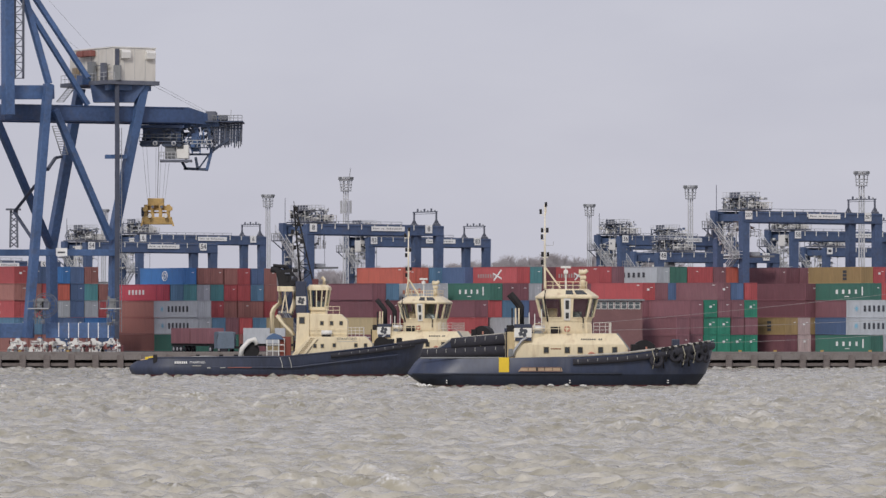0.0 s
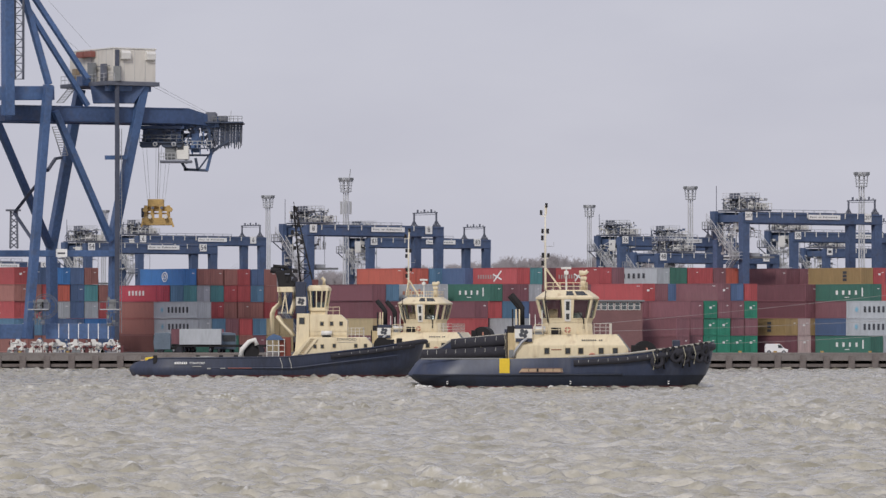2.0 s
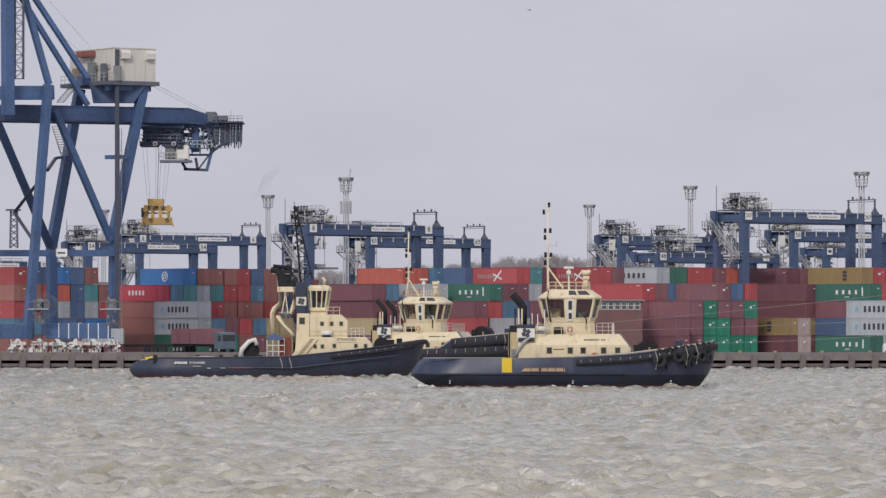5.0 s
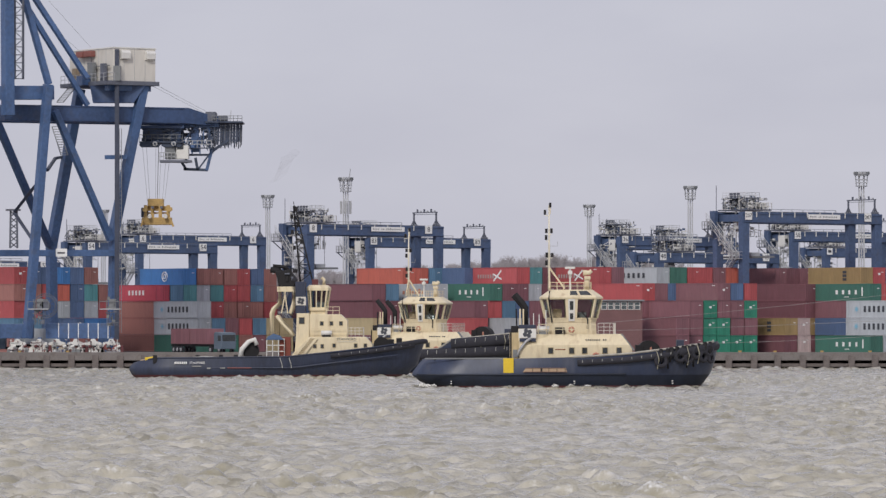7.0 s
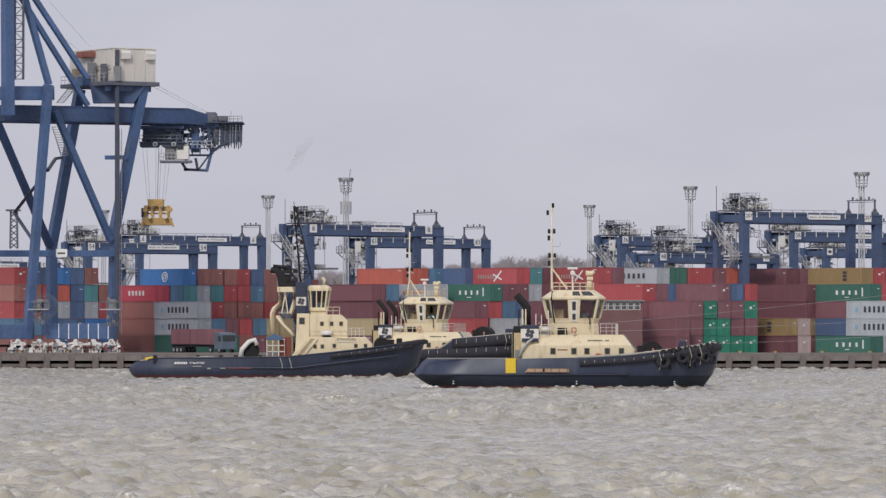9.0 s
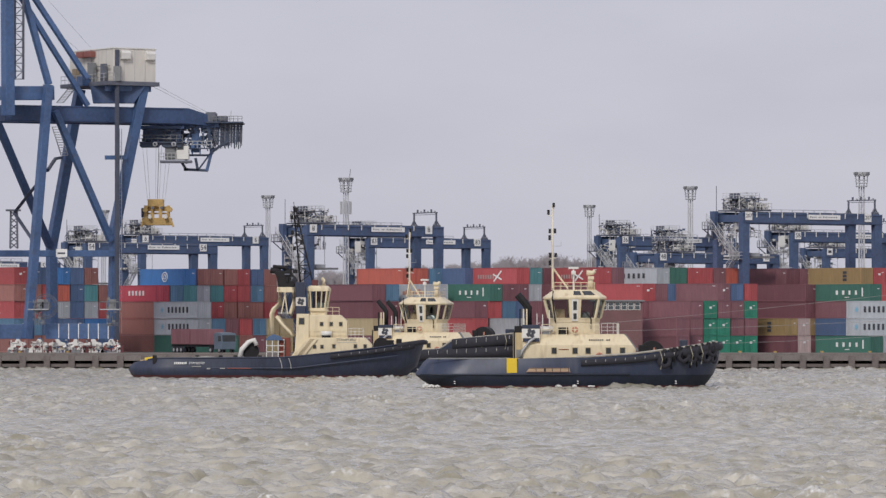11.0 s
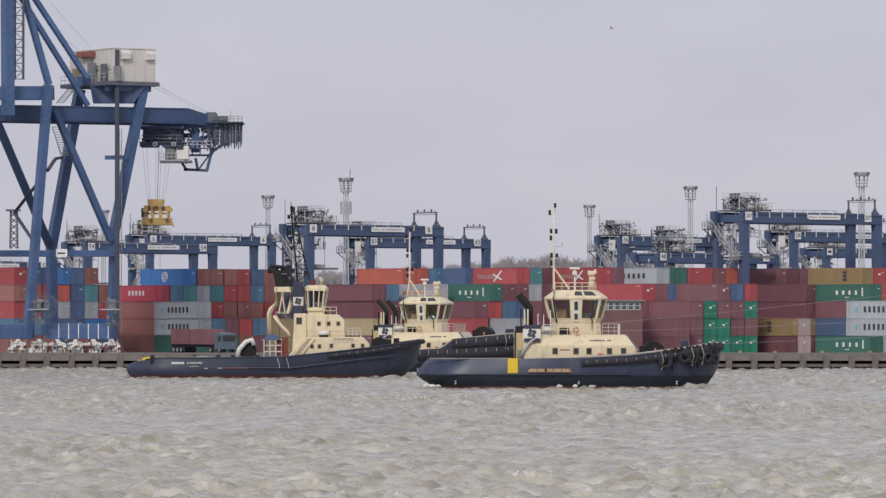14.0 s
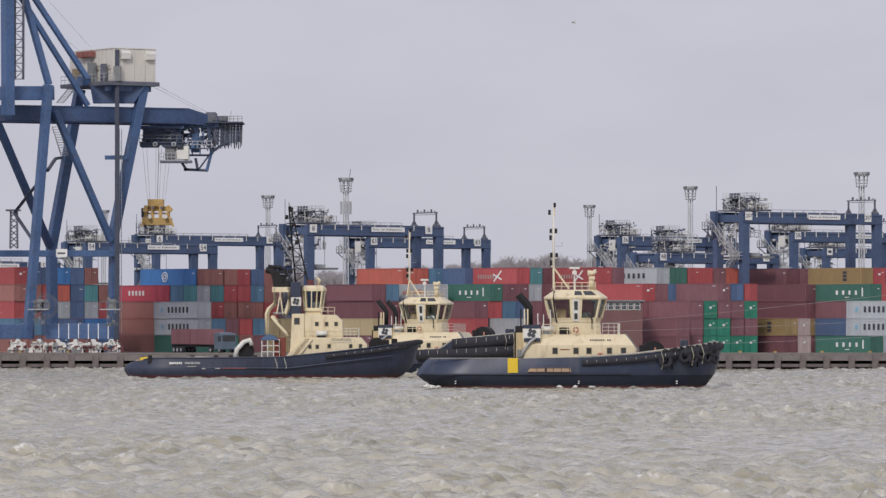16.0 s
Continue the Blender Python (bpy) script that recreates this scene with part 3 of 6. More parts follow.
        part("landing_rail", rail([(-2.1, yb + 0.7, z0), (-2.1, yb - 0.7, z0), (-0.6, yb - 0.7, z0)], 1.0, 0.7, 0.035), pale_steel, ld)
    # electrical house on a bracketed platform behind the stair head
    bm = box(-2.3, deep - 1.2, zb - 1.0, -0.5, deep + 1.1, zb - 0.85)
    add_beam(bm, (-2.2, deep + 0.9, zb - 0.9), (-0.6, deep + 0.3, zb - 2.4), 0.14)
    ep = part("service_platform", bm, crane_dark, g)
    part("platform_rail", rail([(-0.6, deep + 1.1, zb - 0.85), (-2.3, deep + 1.1, zb - 0.85), (-2.3, deep - 1.2, zb - 0.85)], 1.1, 0.6, 0.04, 2), galv, ep)
    part("electrical_cabinet", box(-1.5, deep - 1.0, zb - 0.85, -0.8, deep + 0.2, zb + 1.9, 0.05), rtg_blue, g)
    fittings = [white_paint, galv, pale_steel, grey_steel]
    tagged(part("end_pipework", clutter(rng, -1.3, 0.6, 0.8, deep - 0.6, zb - 4.8, zb + 0.4, 74, 0.1, 0.5, 4), fittings, g), kind="stuff")
    part("aerial", beam((-0.6, deep - 0.3, height), (-0.6, deep - 0.3, height + 4.2), 0.07), crane_dark, g)
    # trolley: deck, hoist machinery, railed upper platform
    x0, x1 = trolley - 2.2, trolley + 2.6
    t = part("trolley", box(x0, -0.5, height + 0.25, x1, deep + 0.5, height + 0.45, 0.03), crane_dark, g)
    drum = bmesh.new()
    bmesh.ops.create_cone(drum, cap_ends=True, segments=18, radius1=0.55, radius2=0.55, depth=2.4, matrix=pose(trolley + 0.4, deep * 0.55, height + 1.05, 90))
    part("hoist_drum", drum, grey_steel, t)
    for q, yy in enumerate((0.5, 1.7, deep - 1.2)):
        mo = bmesh.new()
        bmesh.ops.create_cone(mo, cap_ends=True, segments=12, radius1=0.32, radius2=0.32, depth=1.1, matrix=pose(trolley - 0.9 + q * 1.2, yy, height + 0.85, 0, 90))
        part("hoist_motor", mo, (white_paint, crane_dark, galv)[q], t)
    part("control_cabinet", box(trolley - 0.6, deep - 1.6, height + 0.45, trolley + 0.5, deep - 0.3, height + 3.1, 0.05), crane_dark, t)
    part("control_cabinet", box(trolley + 0.9, 0.2, height + 0.45, trolley + 2.2, 1.1, height + 1.5, 0.05), white_paint, t)
    tagged(part("machinery", clutter(rng, x0 + 0.1, x1 - 0.5, -0.4, deep + 0.2, height + 0.45, height + 2.4, 300, 0.1, 0.42, 6), [white_paint, galv, crane_dark, white_paint, grey_steel, rtg_blue], t), kind="stuff")
    up = bmesh.new()
    for xx in (x0 + 0.5, trolley + 0.6):
        for yy in (0.3, deep - 0.3):
            add_beam(up, (xx, yy, height + 0.45), (xx, yy, height + 2.2), 0.12)
    add_box(up, x0 + 0.4, 0.2, height + 2.15, trolley + 0.7, deep - 0.2, height + 2.25)
    add_beam(up, (x0 + 0.5, 0.3, height + 0.45), (trolley + 0.6, 0.3, height + 2.2), 0.09)
    pf = part("upper_platform", up, crane_dark, t)
    part("guard_rail", rail([(trolley + 0.7, deep - 0.2, height + 2.25), (trolley + 0.7, 0.2, height + 2.25), (x0 + 0.4, 0.2, height + 2.25), (x0 + 0.4, deep - 0.2, height + 2.25)], 0.8, 0.8, 0.025, 2), pale_steel, pf)
    part("guard_rail", rail([(x1, deep + 0.5, height + 0.45), (x1, -0.5, height + 0.45), (x0, -0.5, height + 0.45)], 1.0, 0.8, 0.035, 2), white_paint, t)
    # driver's cab, hung gear, ropes and spreader
    tagged(part("hanging_gear", clutter(rng, x0, x1 - 0.8, 0.8, deep - 1.2, zb - 2.2, zb + 1.2, 74, 0.12, 0.45, 4), [white_paint, galv, grey_steel, white_paint], t), kind="stuff")
    c = part("cab", box(x0 + 0.1, 1.2, zb - 0.9, x0 + 1.7, 2.9, zb + 1.1, 0.1), white_paint, t, "white driver's cab")
    part("cab_window", box(x0 + 0.25, 1.17, zb - 0.4, x0 + 1.55, 1.2, zb + 0.5), glass_dark, c)
    bm = bmesh.new()
    for xx in (x0 + 0.3, x0 + 1.7):
        for yy in (1.4, 2.8):
            add_beam(bm, (xx, yy, zb + 1.0), (xx, yy, height + 0.3), 0.12)
    part("cab_hanger", bm, galv, c)
    zs = zb - 5.4
    for q in range(4):
        xx, yy = trolley + (-0.2, 1.8)[q % 2], (1.6, deep - 1.6)[q // 2]
        part("hoist_rope", beam((xx, yy, zs + 0.8), (xx, yy, height + 0.4), 0.05), crane_dark, t)
    part("spreader", box(trolley - 0.3, -2.0, zs, trolley + 1.9, deep + 2.0, zs + 0.3, 0.04), grey_steel, t)
    part("headblock", box(trolley - 0.1, 1.2, zs + 0.3, trolley + 1.7, deep - 1.2, zs + 0.85, 0.05), galv, t)
    # name board and numbers on the near girder
    n0 = span * 0.46
    sg = part("sign", box(n0, -0.66, height - 0.95, n0 + 6.6, -0.62, height - 0.2), letter_white, g, "white name board")
    lx = n0 + 0.35
    for k in range(17):
        w = rng.uniform(0.14, 0.24)
        if k not in (4, 7):
            part("sign_bar", box(lx, -0.67, height - 0.68, lx + w, -0.66, height - (0.42 if k in (0, 8, 10) else 0.5)), grey_steel, sg)
        lx += w + 0.15
    for xx in (-0.3, span - 3.1):
        n = part("number_board", box(xx, -0.66, height - 1.2, xx + 1.4, -0.62, height + 0.1), letter_white, g)
        if number > 9 or number in (6, 8):
            words(str(number), 1.15 if number < 99 else 0.85, letter_dark, pose(xx + 0.7, -0.675, height - 0.55, 90), n, "number")
        else:
            part("number", box(xx + 0.3, -0.67, height - 0.8, xx + 1.1, -0.66, height - 0.3), letter_dark, n)
    return g


GANTRY_TEXT = "blue rubber-tyred yard gantry crane with a cluttered trolley deck"
rtg_six = gantry(-57.1, 930, 20.9, 6, 1.6, GANTRY_TEXT + " numbered six", 28.0)
gantry(-61.10, 850, 18.2, 54, 1.4, GANTRY_TEXT, lamps=False)
gantry(-85.2, 806, 14.5, 52, 8.0, GANTRY_TEXT, lamps=False)
gantry(-21.2, 782, 20.0, 8, 2.4, GANTRY_TEXT + " numbered eight", 25.6)
gantry(-12.97, 880, 19.6, 83, 0.8, GANTRY_TEXT)
gantry(46.42, 762, 21.55, 207, 2.6, "tall blue rubber-tyred yard gantry crane with a white railed stair", 27.4, 6.2)
gantry(32.50, 900, 20.2, 36, 1.5, GANTRY_TEXT)
gantry(37.0, 846, 16.4, 48, 5, GANTRY_TEXT + " numbered forty-eight", lamps=False)
gantry(61.18, 862, 20.3, 58, 1.0, GANTRY_TEXT)
gantry(34.86, 930, 19.9, 1, 12, GANTRY_TEXT)
gantry(74.4, 960, 18.9, 2, 2.5, GANTRY_TEXT)

# ---- floodlight towers ----


def light_tower(x, y, top, masts):
    t = thing("light_tower", pose(x, y, YARD_Z), "grey steel floodlight tower with a ring of lamps", "light tower", "yard light towers")
    h = top - YARD_Z
    corners = [(0.42, 0.42), (-0.42, 0.42), (-0.42, -0.42), (0.42, -0.42)]
    for cx, cy in corners:
        part("column_leg", tube([(cx * 1.15, cy * 1.15, 0), (cx * 0.85, cy * 0.85, h - 0.5)], 0.1, 6), pale_steel, t)
    bm = bmesh.new()
    for k in range(int((h - 3) / 1.1)):
        z = 0.4 + k * 1.1
        for q in range(4):
            (ax, ay), (bx, by) = corners[q], corners[(q + 1) % 4]
            add_beam(bm, (ax, ay, z), (bx, by, z), 0.06)
            add_beam(bm, (ax, ay, z), (bx, by, z + 1.1), 0.06)
    part("lattice", bm, pale_steel, t)
    bm = tube([(0.0, 0, 0), (0.0, 0, h - 2)], 0.09, 6)
    part("ladder", bm, pale_steel, t)
    part("gallery", tube([(0, 0, h - 2.35), (0, 0, h - 2.2)], 0.95, 14), galv, t)
    for k in range(8):
        a = k * math.pi / 4 + 0.2
        part("gallery_post", beam((0.92 * math.cos(a), 0.92 * math.sin(a), h - 2.2), (1.08 * math.cos(a), 1.08 * math.sin(a), h - 0.4), 0.07), pale_steel, t)
    for zz, rr in ((1.7, 0.97), (1.2, 1.02)):
        ring = [(rr * math.cos(q * math.pi / 8), rr * math.sin(q * math.pi / 8), h - zz) for q in range(17)]
        part("gallery_ring", tube(ring, 0.05, 5), pale_steel, t)
    part("lamp_ring", tube([(0, 0, h - 0.55), (0, 0, h - 0.35)], 1.2, 16), galv, t)
    for k in range(10):
        a = k * math.pi / 5
        lamp = part("floodlight", box(-0.3, -0.14, -0.22, 0.3, 0.14, 0.22, 0.04), galv if k % 3 else grey_steel, t)
        lamp.location = (1.18 * math.cos(a), 1.18 * math.sin(a), h - 0.12)
        lamp.rotation_euler = (0, 0, a + math.pi / 2)
    if masts:
        part("aerial", tube([(0.6, 0, h), (0.8, 0, h + 1.6)], 0.08, 6), galv, t)
        bm = bmesh.new()
        for k in range(3):
            a = k * 2.1 + 0.5
            add_box(bm, 0.9 * math.cos(a) - 0.2, 0.9 * math.sin(a) - 0.2, h * 0.79, 0.9 * math.cos(a) + 0.2, 0.9 * math.sin(a) + 0.2, h * 0.79 + 2.2)
        part("antenna_panel", bm, galv, t)


for x, y, top, masts in ((-34.01, 960, 31.20, 0), (-16.53, 841, 31.10, 1), (-74.04, 1078, 31.04, 0),
                         (30.70, 1037, 31.17, 0), (45.05, 900, 31.29, 0), (68.85, 813, 31.21, 0)):
    light_tower(x, y, top, masts)

# ---- ship-to-shore crane ----


def quay_crane():
    c = thing("quay_crane", pose(0, 0, YARD_Z), "tall blue ship-to-shore quay crane with a white machinery house", "quay crane")
    o = Vector((0, 0, -YARD_Z))

    FACE = Vector((0.55, -0.835, 0))
    ALONG = Vector((0.835, 0.55, 0))
    ACROSS = Vector((-0.55, 0.835, 0))

    def bar(name, a, b, w, h=None, m=crane_blue):
        """A box section set square to the crane's own frame."""
        h = h or w
        a, b = Vector(a) + o, Vector(b) + o
        d = (b - a).normalized()
        n = (FACE - d * FACE.dot(d)).normalized()
        k = d.cross(n)
        bm = bmesh.new()
        v = [bm.verts.new(p + n * (i * w / 2) + k * (j * h / 2)) for p in (a, b) for i, j in ((-1, -1), (1, -1), (1, 1), (-1, 1))]
        for q in ((3, 2, 1, 0), (4, 5, 6, 7), (0, 1, 5, 4), (1, 2, 6, 5), (2, 3, 7, 6), (3, 0, 4, 7)):
            bm.faces.new([v[i] for i in q])
        bmesh.ops.recalc_face_normals(bm, faces=bm.faces[:])
        bmesh.ops.bevel(bm, geom=bm.edges[:], offset=0.04, segments=1, affect="EDGES")
        return part(name, bm, m, c)

    # legs: A nearest, B and C behind with cranked feet
    bar("leg", (-60.2, 716, 4.2), (-57.2, 716, 41.01), 1.15, 1.15)
    bar("leg", (-58.28, 738, 4.2), (-58.45, 738, 18.12), 1.3, 1.3)
    bar("leg", (-58.45, 738, 17.95), (-54.23, 738, 41.40), 1.3, 1.35)
    bar("leg", (-48.67, 728, 4.2), (-48.4, 728, 20.46), 1.15, 1.15)
    bar("leg", (-48.4, 728, 20.13), (-44.10, 728, 41.43), 1.2, 1.3)
    bar("leg", (-67.38, 712, 4.2), (-65.42, 712, 40.82), 1.4, 1.5)
    # portal ties and diagonals
    bar("portal_beam", (-69.64, 722, 16.63), (-48.11, 727, 16.70), 1.1, 0.95)
    bar("diagonal", (-64.64, 716, 35.69), (-58.62, 737, 17.94), 0.95)
    bar("diagonal", (-56.53, 720, 37.42), (-48.85, 727, 18.61), 0.9)
    bar("brace", (-59.49, 717, 18.45), (-63.07, 728, 22.62), 0.42, None, mast_grey)
    bar("brace", (-63.07, 728, 22.79), (-59.16, 717, 26.31), 0.42, None, mast_grey)
    bar("brace", (-57.36, 717, 28.61), (-57.86, 738, 31.03), 0.42, None, mast_grey)
    bar("brace", (-57.86, 738, 31.03), (-55.33, 738, 31.45), 0.42, None, mast_grey)
    # boom girder and its stepped landward end
    for a0, b0, yy in ((-63.92, -38.0, (717, 734)), (-65.61, -38.3, (723, 740))):
        # one girder, its landward end drawn down to a shallow nose
        p0, p1 = Vector((a0, yy[0], 0)) + o, Vector((b0, yy[1], 0)) + o
        u = (p1 - p0).normalized()
        run_ = (p1 - p0).length
        bm = bmesh.new()
        rows = []
        for side in (-0.8, 0.8):
            q = FACE * side
            rows.append([bm.verts.new(p0 + q + u * x + Vector((0, 0, z))) for x, z in ((0, 35.78), (run_ + 1.0, 35.98), (run_ + 5.3, 35.68), (run_ + 5.3, 37.15), (run_ + 3.4, 37.4), (run_ - 0.2, 38.36), (0, 38.13))])
        bm.faces.new(rows[0])
        bm.faces.new(rows[1][::-1])
        for i in range(7):
            bm.faces.new((rows[0][i], rows[1][i], rows[1][(i + 1) % 7], rows[0][(i + 1) % 7]))
        bmesh.ops.recalc_face_normals(bm, faces=bm.faces[:])
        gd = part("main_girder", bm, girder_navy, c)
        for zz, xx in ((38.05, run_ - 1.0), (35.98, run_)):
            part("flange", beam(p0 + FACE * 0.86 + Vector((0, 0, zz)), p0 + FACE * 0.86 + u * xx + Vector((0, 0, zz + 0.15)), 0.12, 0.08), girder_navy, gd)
    bar("upper_beam", (-63.81, 714, 39.69), (-56.78, 718, 39.88), 1.6, 2.0)
    bar("apex_leg", (-62.66, 712, 36.34), (-62.82, 712, 58.72), 1.5, 1.45)
    bar("apex_leg", (-57.28, 718, 41.11), (-62.1, 718, 58.34), 0.85, 0.85)
    bar("backstay", (-52.05, 724, 38.34), (-62.03, 717, 54.99), 0.7, 0.7)
    bar("backstay", (-52.0, 723, 42.2), (-60.6, 722, 55.33), 0.75, 0.7)
    # lattice ladder tower beside the apex
    bm = bmesh.new()
    xs, ys = (-62.02, -60.80), (715, 716.4)
    for xx in xs:
        for yy in ys:
            add_beam(bm, (xx, yy, 41.78 - 2), (xx, yy, 58.13 - 2), 0.22)
    for k in range(15):
        z0 = 41.78 - 2 + k * 1.15
        add_beam(bm, (xs[0], 715, z0), (xs[1], 715, z0), 0.12)
        add_beam(bm, (xs[k % 2], 715, z0), (xs[1 - k % 2], 715, z0 + 1.15), 0.1)
    part("ladder_tower", bm, crane_dark, c)
    # machinery house on its deck, one corner towards the river
    zd = 41.86 - 2
    CORNER = Vector((-48.3, 724.6, 0))
    LX, LY = 7.1, 13.2

    def slab(name, m, u0, u1, v0, v1, z0, z1, parent, label="", bevel=0.05):
        """A block set square to the crane: u along the boom, v across it."""
        ob = part(name, box(u0, v0, z0, u1, v1, z1, bevel), m, parent, label)
        for v in ob.data.vertices:
            v.co = CORNER + ALONG * v.co.x + ACROSS * v.co.y + Vector((0, 0, v.co.z))
        return ob

    hs = slab("machinery_house", house_white, 0, LX, 0, LY, zd + 0.1, 44.75, c, "white machinery house", 0.1)
    slab("roof_edge", white_paint, -0.1, LX + 0.1, -0.1, LY + 0.1, 44.75, 44.95, hs)
    for v0 in (5.3, 7.6):
        dr = slab("hoist_drum_guard", mat("rusty_red_panel", (0.26, 0.10, 0.085), 0.7), -1.0, -0.02, v0, v0 + 2.0, 43.7, 44.6, hs, "rusty red guard box", 0.2)
    for u0 in (1.1, 5.3):
        ob = part("air_vent", prism([(0, 43.1), (-0.6, 43.25), (-0.65, 44.1), (-0.4, 44.45), (0, 44.5)], u0, u0 + 1.5, 0.06), white_paint, hs)
        for v in ob.data.vertices:
            v.co = CORNER + ALONG * v.co.y + ACROSS * v.co.x + Vector((0, 0, v.co.z))
    for k in range(1, 4):
        slab("panel_joint", galv, k * LX / 4 - 0.02, k * LX / 4 + 0.02, -0.03, 0.0, zd + 0.2, 44.7, hs, "", 0.0)
    for k in range(1, 6):
        slab("panel_joint", galv, -0.03, 0.0, k * LY / 6 - 0.02, k * LY / 6 + 0.02, zd + 0.2, 44.7, hs, "", 0.0)
    slab("house_deck", crane_dark, -1.3, LX + 0.4, -0.5, LY + 0.6, zd - 0.5, zd + 0.1, c, "", 0.04)
    slab("deck_beam", crane_blue, -0.6, LX - 0.4, 0.6, 1.6, zd - 1.3, zd - 0.5, c)
    slab("stay_anchor", crane_blue, -2.3, -0.9, 5.2, 7.0, zd - 0.4, zd + 1.0, c)
    dk = []
    for u, v in ((-1.2, LY + 0.5), (-1.2, -0.4), (1.0, -0.4)):
        dk.append(tuple(CORNER + ALONG * u + ACROSS * v + Vector((0, 0, zd + 0.1))))
    part("deck_rail", rail(dk, 1.15, 1.2, 0.035, 2), galv, c)
    for v0, w, hh, m in ((1.4, 0.9, 2.6, crane_dark), (4.6, 1.6, 2.9, grey_steel), (9.8, 1.0, 2.2, mat("buff_tank", (0.34, 0.27, 0.19), 0.6))):
        slab("deck_box", m, -0.95, -0.3, v0, v0 + w, zd + 0.1, zd + 0.1 + hh, c)
    slab("cable_tray", grey_steel, -0.6, -0.45, 0.3, 6.0, zd + 2.3, zd + 2.42, c, "", 0.0)
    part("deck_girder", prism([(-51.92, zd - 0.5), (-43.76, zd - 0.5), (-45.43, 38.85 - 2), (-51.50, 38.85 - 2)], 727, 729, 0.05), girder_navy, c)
    # lift mast and stairs by the landward leg
    part("lift_mast", beam((-47.81, 725, 2), (-47.81, 725, 46.59 - 2), 0.62), mast_grey, c)
    part("lift_cage", box(-48.31, 724.2, zd + 0.1, -47.23, 725.2, zd + 2.3, 0.05), grey_steel, c)
    part("mast_tie", beam((-49.62, 726, 30.79 - 2), (-46.53, 727, 30.83 - 2), 0.5, 0.6), crane_blue, c)
    bm = bmesh.new()
    for k in range(46):
        z0 = 4 + k * 0.6
        add_beam(bm, (-47.54, 726, z0), (-47.21, 726, z0), 0.07)
    add_beam(bm, (-47.54, 726, 3), (-47.54, 726, 33), 0.1)
    add_beam(bm, (-47.21, 726, 3), (-47.21, 726, 33), 0.1)
    part("ladder", bm, galv, c)
    for a, b in (((-57.38, 734, 39.20 - 2), (-55.20, 734, 41.88 - 2)), ((-58.05, 734, 35.59 - 2), (-56.71, 734, 31.40 - 2))):
        bm = bmesh.new()
        for w in (0, 1.0):
            add_beam(bm, (a[0] + w, a[1], a[2]), (b[0] + w, b[1], b[2]), 0.16)
        for k in range(12):
            p = Vector(a).lerp(Vector(b), k / 11)
            add_beam(bm, p, p + Vector((1.0, 0, 0)), 0.1)
        part("stair_flight", bm, galv, c)
    # trolley, cab and hanging cables at the landward end
    zt = 33.53 - 2
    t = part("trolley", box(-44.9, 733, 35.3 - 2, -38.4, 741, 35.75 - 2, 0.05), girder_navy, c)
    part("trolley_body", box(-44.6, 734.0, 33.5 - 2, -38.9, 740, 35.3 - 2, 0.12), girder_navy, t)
    part("trolley_deck", box(-45.0, 732.5, 33.15 - 2, -38.6, 741.5, 33.35 - 2), crane_deep, t)
    part("trolley_rail", rail([(-45.0, 732.6, 33.35 - 2), (-38.6, 732.6, 33.35 - 2)], 1.0, 0.9, 0.03, 2), grey_steel, t)
    part("trolley_rail", rail([(-44.9, 732.9, 35.75 - 2), (-39.2, 732.9, 35.75 - 2)], 0.5, 1.1, 0.04, 1), grey_steel, t)
    for x0 in (-45.0, -41.7):
        part("end_truck", prism([(x0, 32.75 - 2), (x0 + 0.25, 32.5 - 2), (x0 + 2.75, 32.5 - 2), (x0 + 3.0, 32.75 - 2), (x0 + 3.0, 33.0 - 2), (x0 + 2.75, 33.15 - 2), (x0 + 0.25, 33.15 - 2), (x0, 33.0 - 2)], 732.8, 733.8, 0.06), crane_deep, t)
    tagged(part("trolley_gear", clutter(random.Random(4), -44.8, -39.2, 732.8, 733.9, 33.35 - 2, 35.2 - 2, 80, 0.12, 0.55, 4), [crane_deep, girder_navy, crane_dark, crane_deep], t), kind="stuff")
    for px in (-42.67, -39.9):
        bm = bmesh.new()
        bmesh.ops.create_cone(bm, cap_ends=True, segments=20, radius1=0.36, radius2=0.36, depth=0.3, matrix=pose(px, 732.4, 33.0 - 2, 90))
        sh = part("sheave", bm, galv, t)
        part("sheave_hub", tube([(px, 732.0, 33.0 - 2), (px, 732.5, 33.0 - 2)], 0.16, 10), crane_deep, sh)
    cab = part("cab", box(-39.56, 733, 30.76 - 2, -37.72, 735.2, 32.78 - 2, 0.08), white_paint, c, "white driver's cab")
    part("cab_window", box(-39.40, 732.96, 32.19 - 2, -38.47, 733, 32.78 - 1.9), glass_dark, cab)
    part("cab_side", box(-41.24, 733.1, 30.76 - 2, -39.65, 735.2, 32.86 - 2, 0.08), grey_steel, cab)
    part("cab_floor", box(-42.00, 732.6, 30.26 - 2, -37.30, 735.6, 30.59 - 2), crane_dark, cab)
    part("cab_rail", rail([(-42.00, 732.7, 30.59 - 2), (-39.65, 732.7, 30.59 - 2)], 1.1, 0.6, 0.05), galv, cab)
    SC, CX, CZ = 11.889, -65.946, 52.597


    def A(h, v, d=736):
        """A point of the landward end from its drawing position."""
        return Vector(((h / SC + CX) * d / 736, d, 4.4 + (CZ - 4.4 - v / SC) * d / 736))

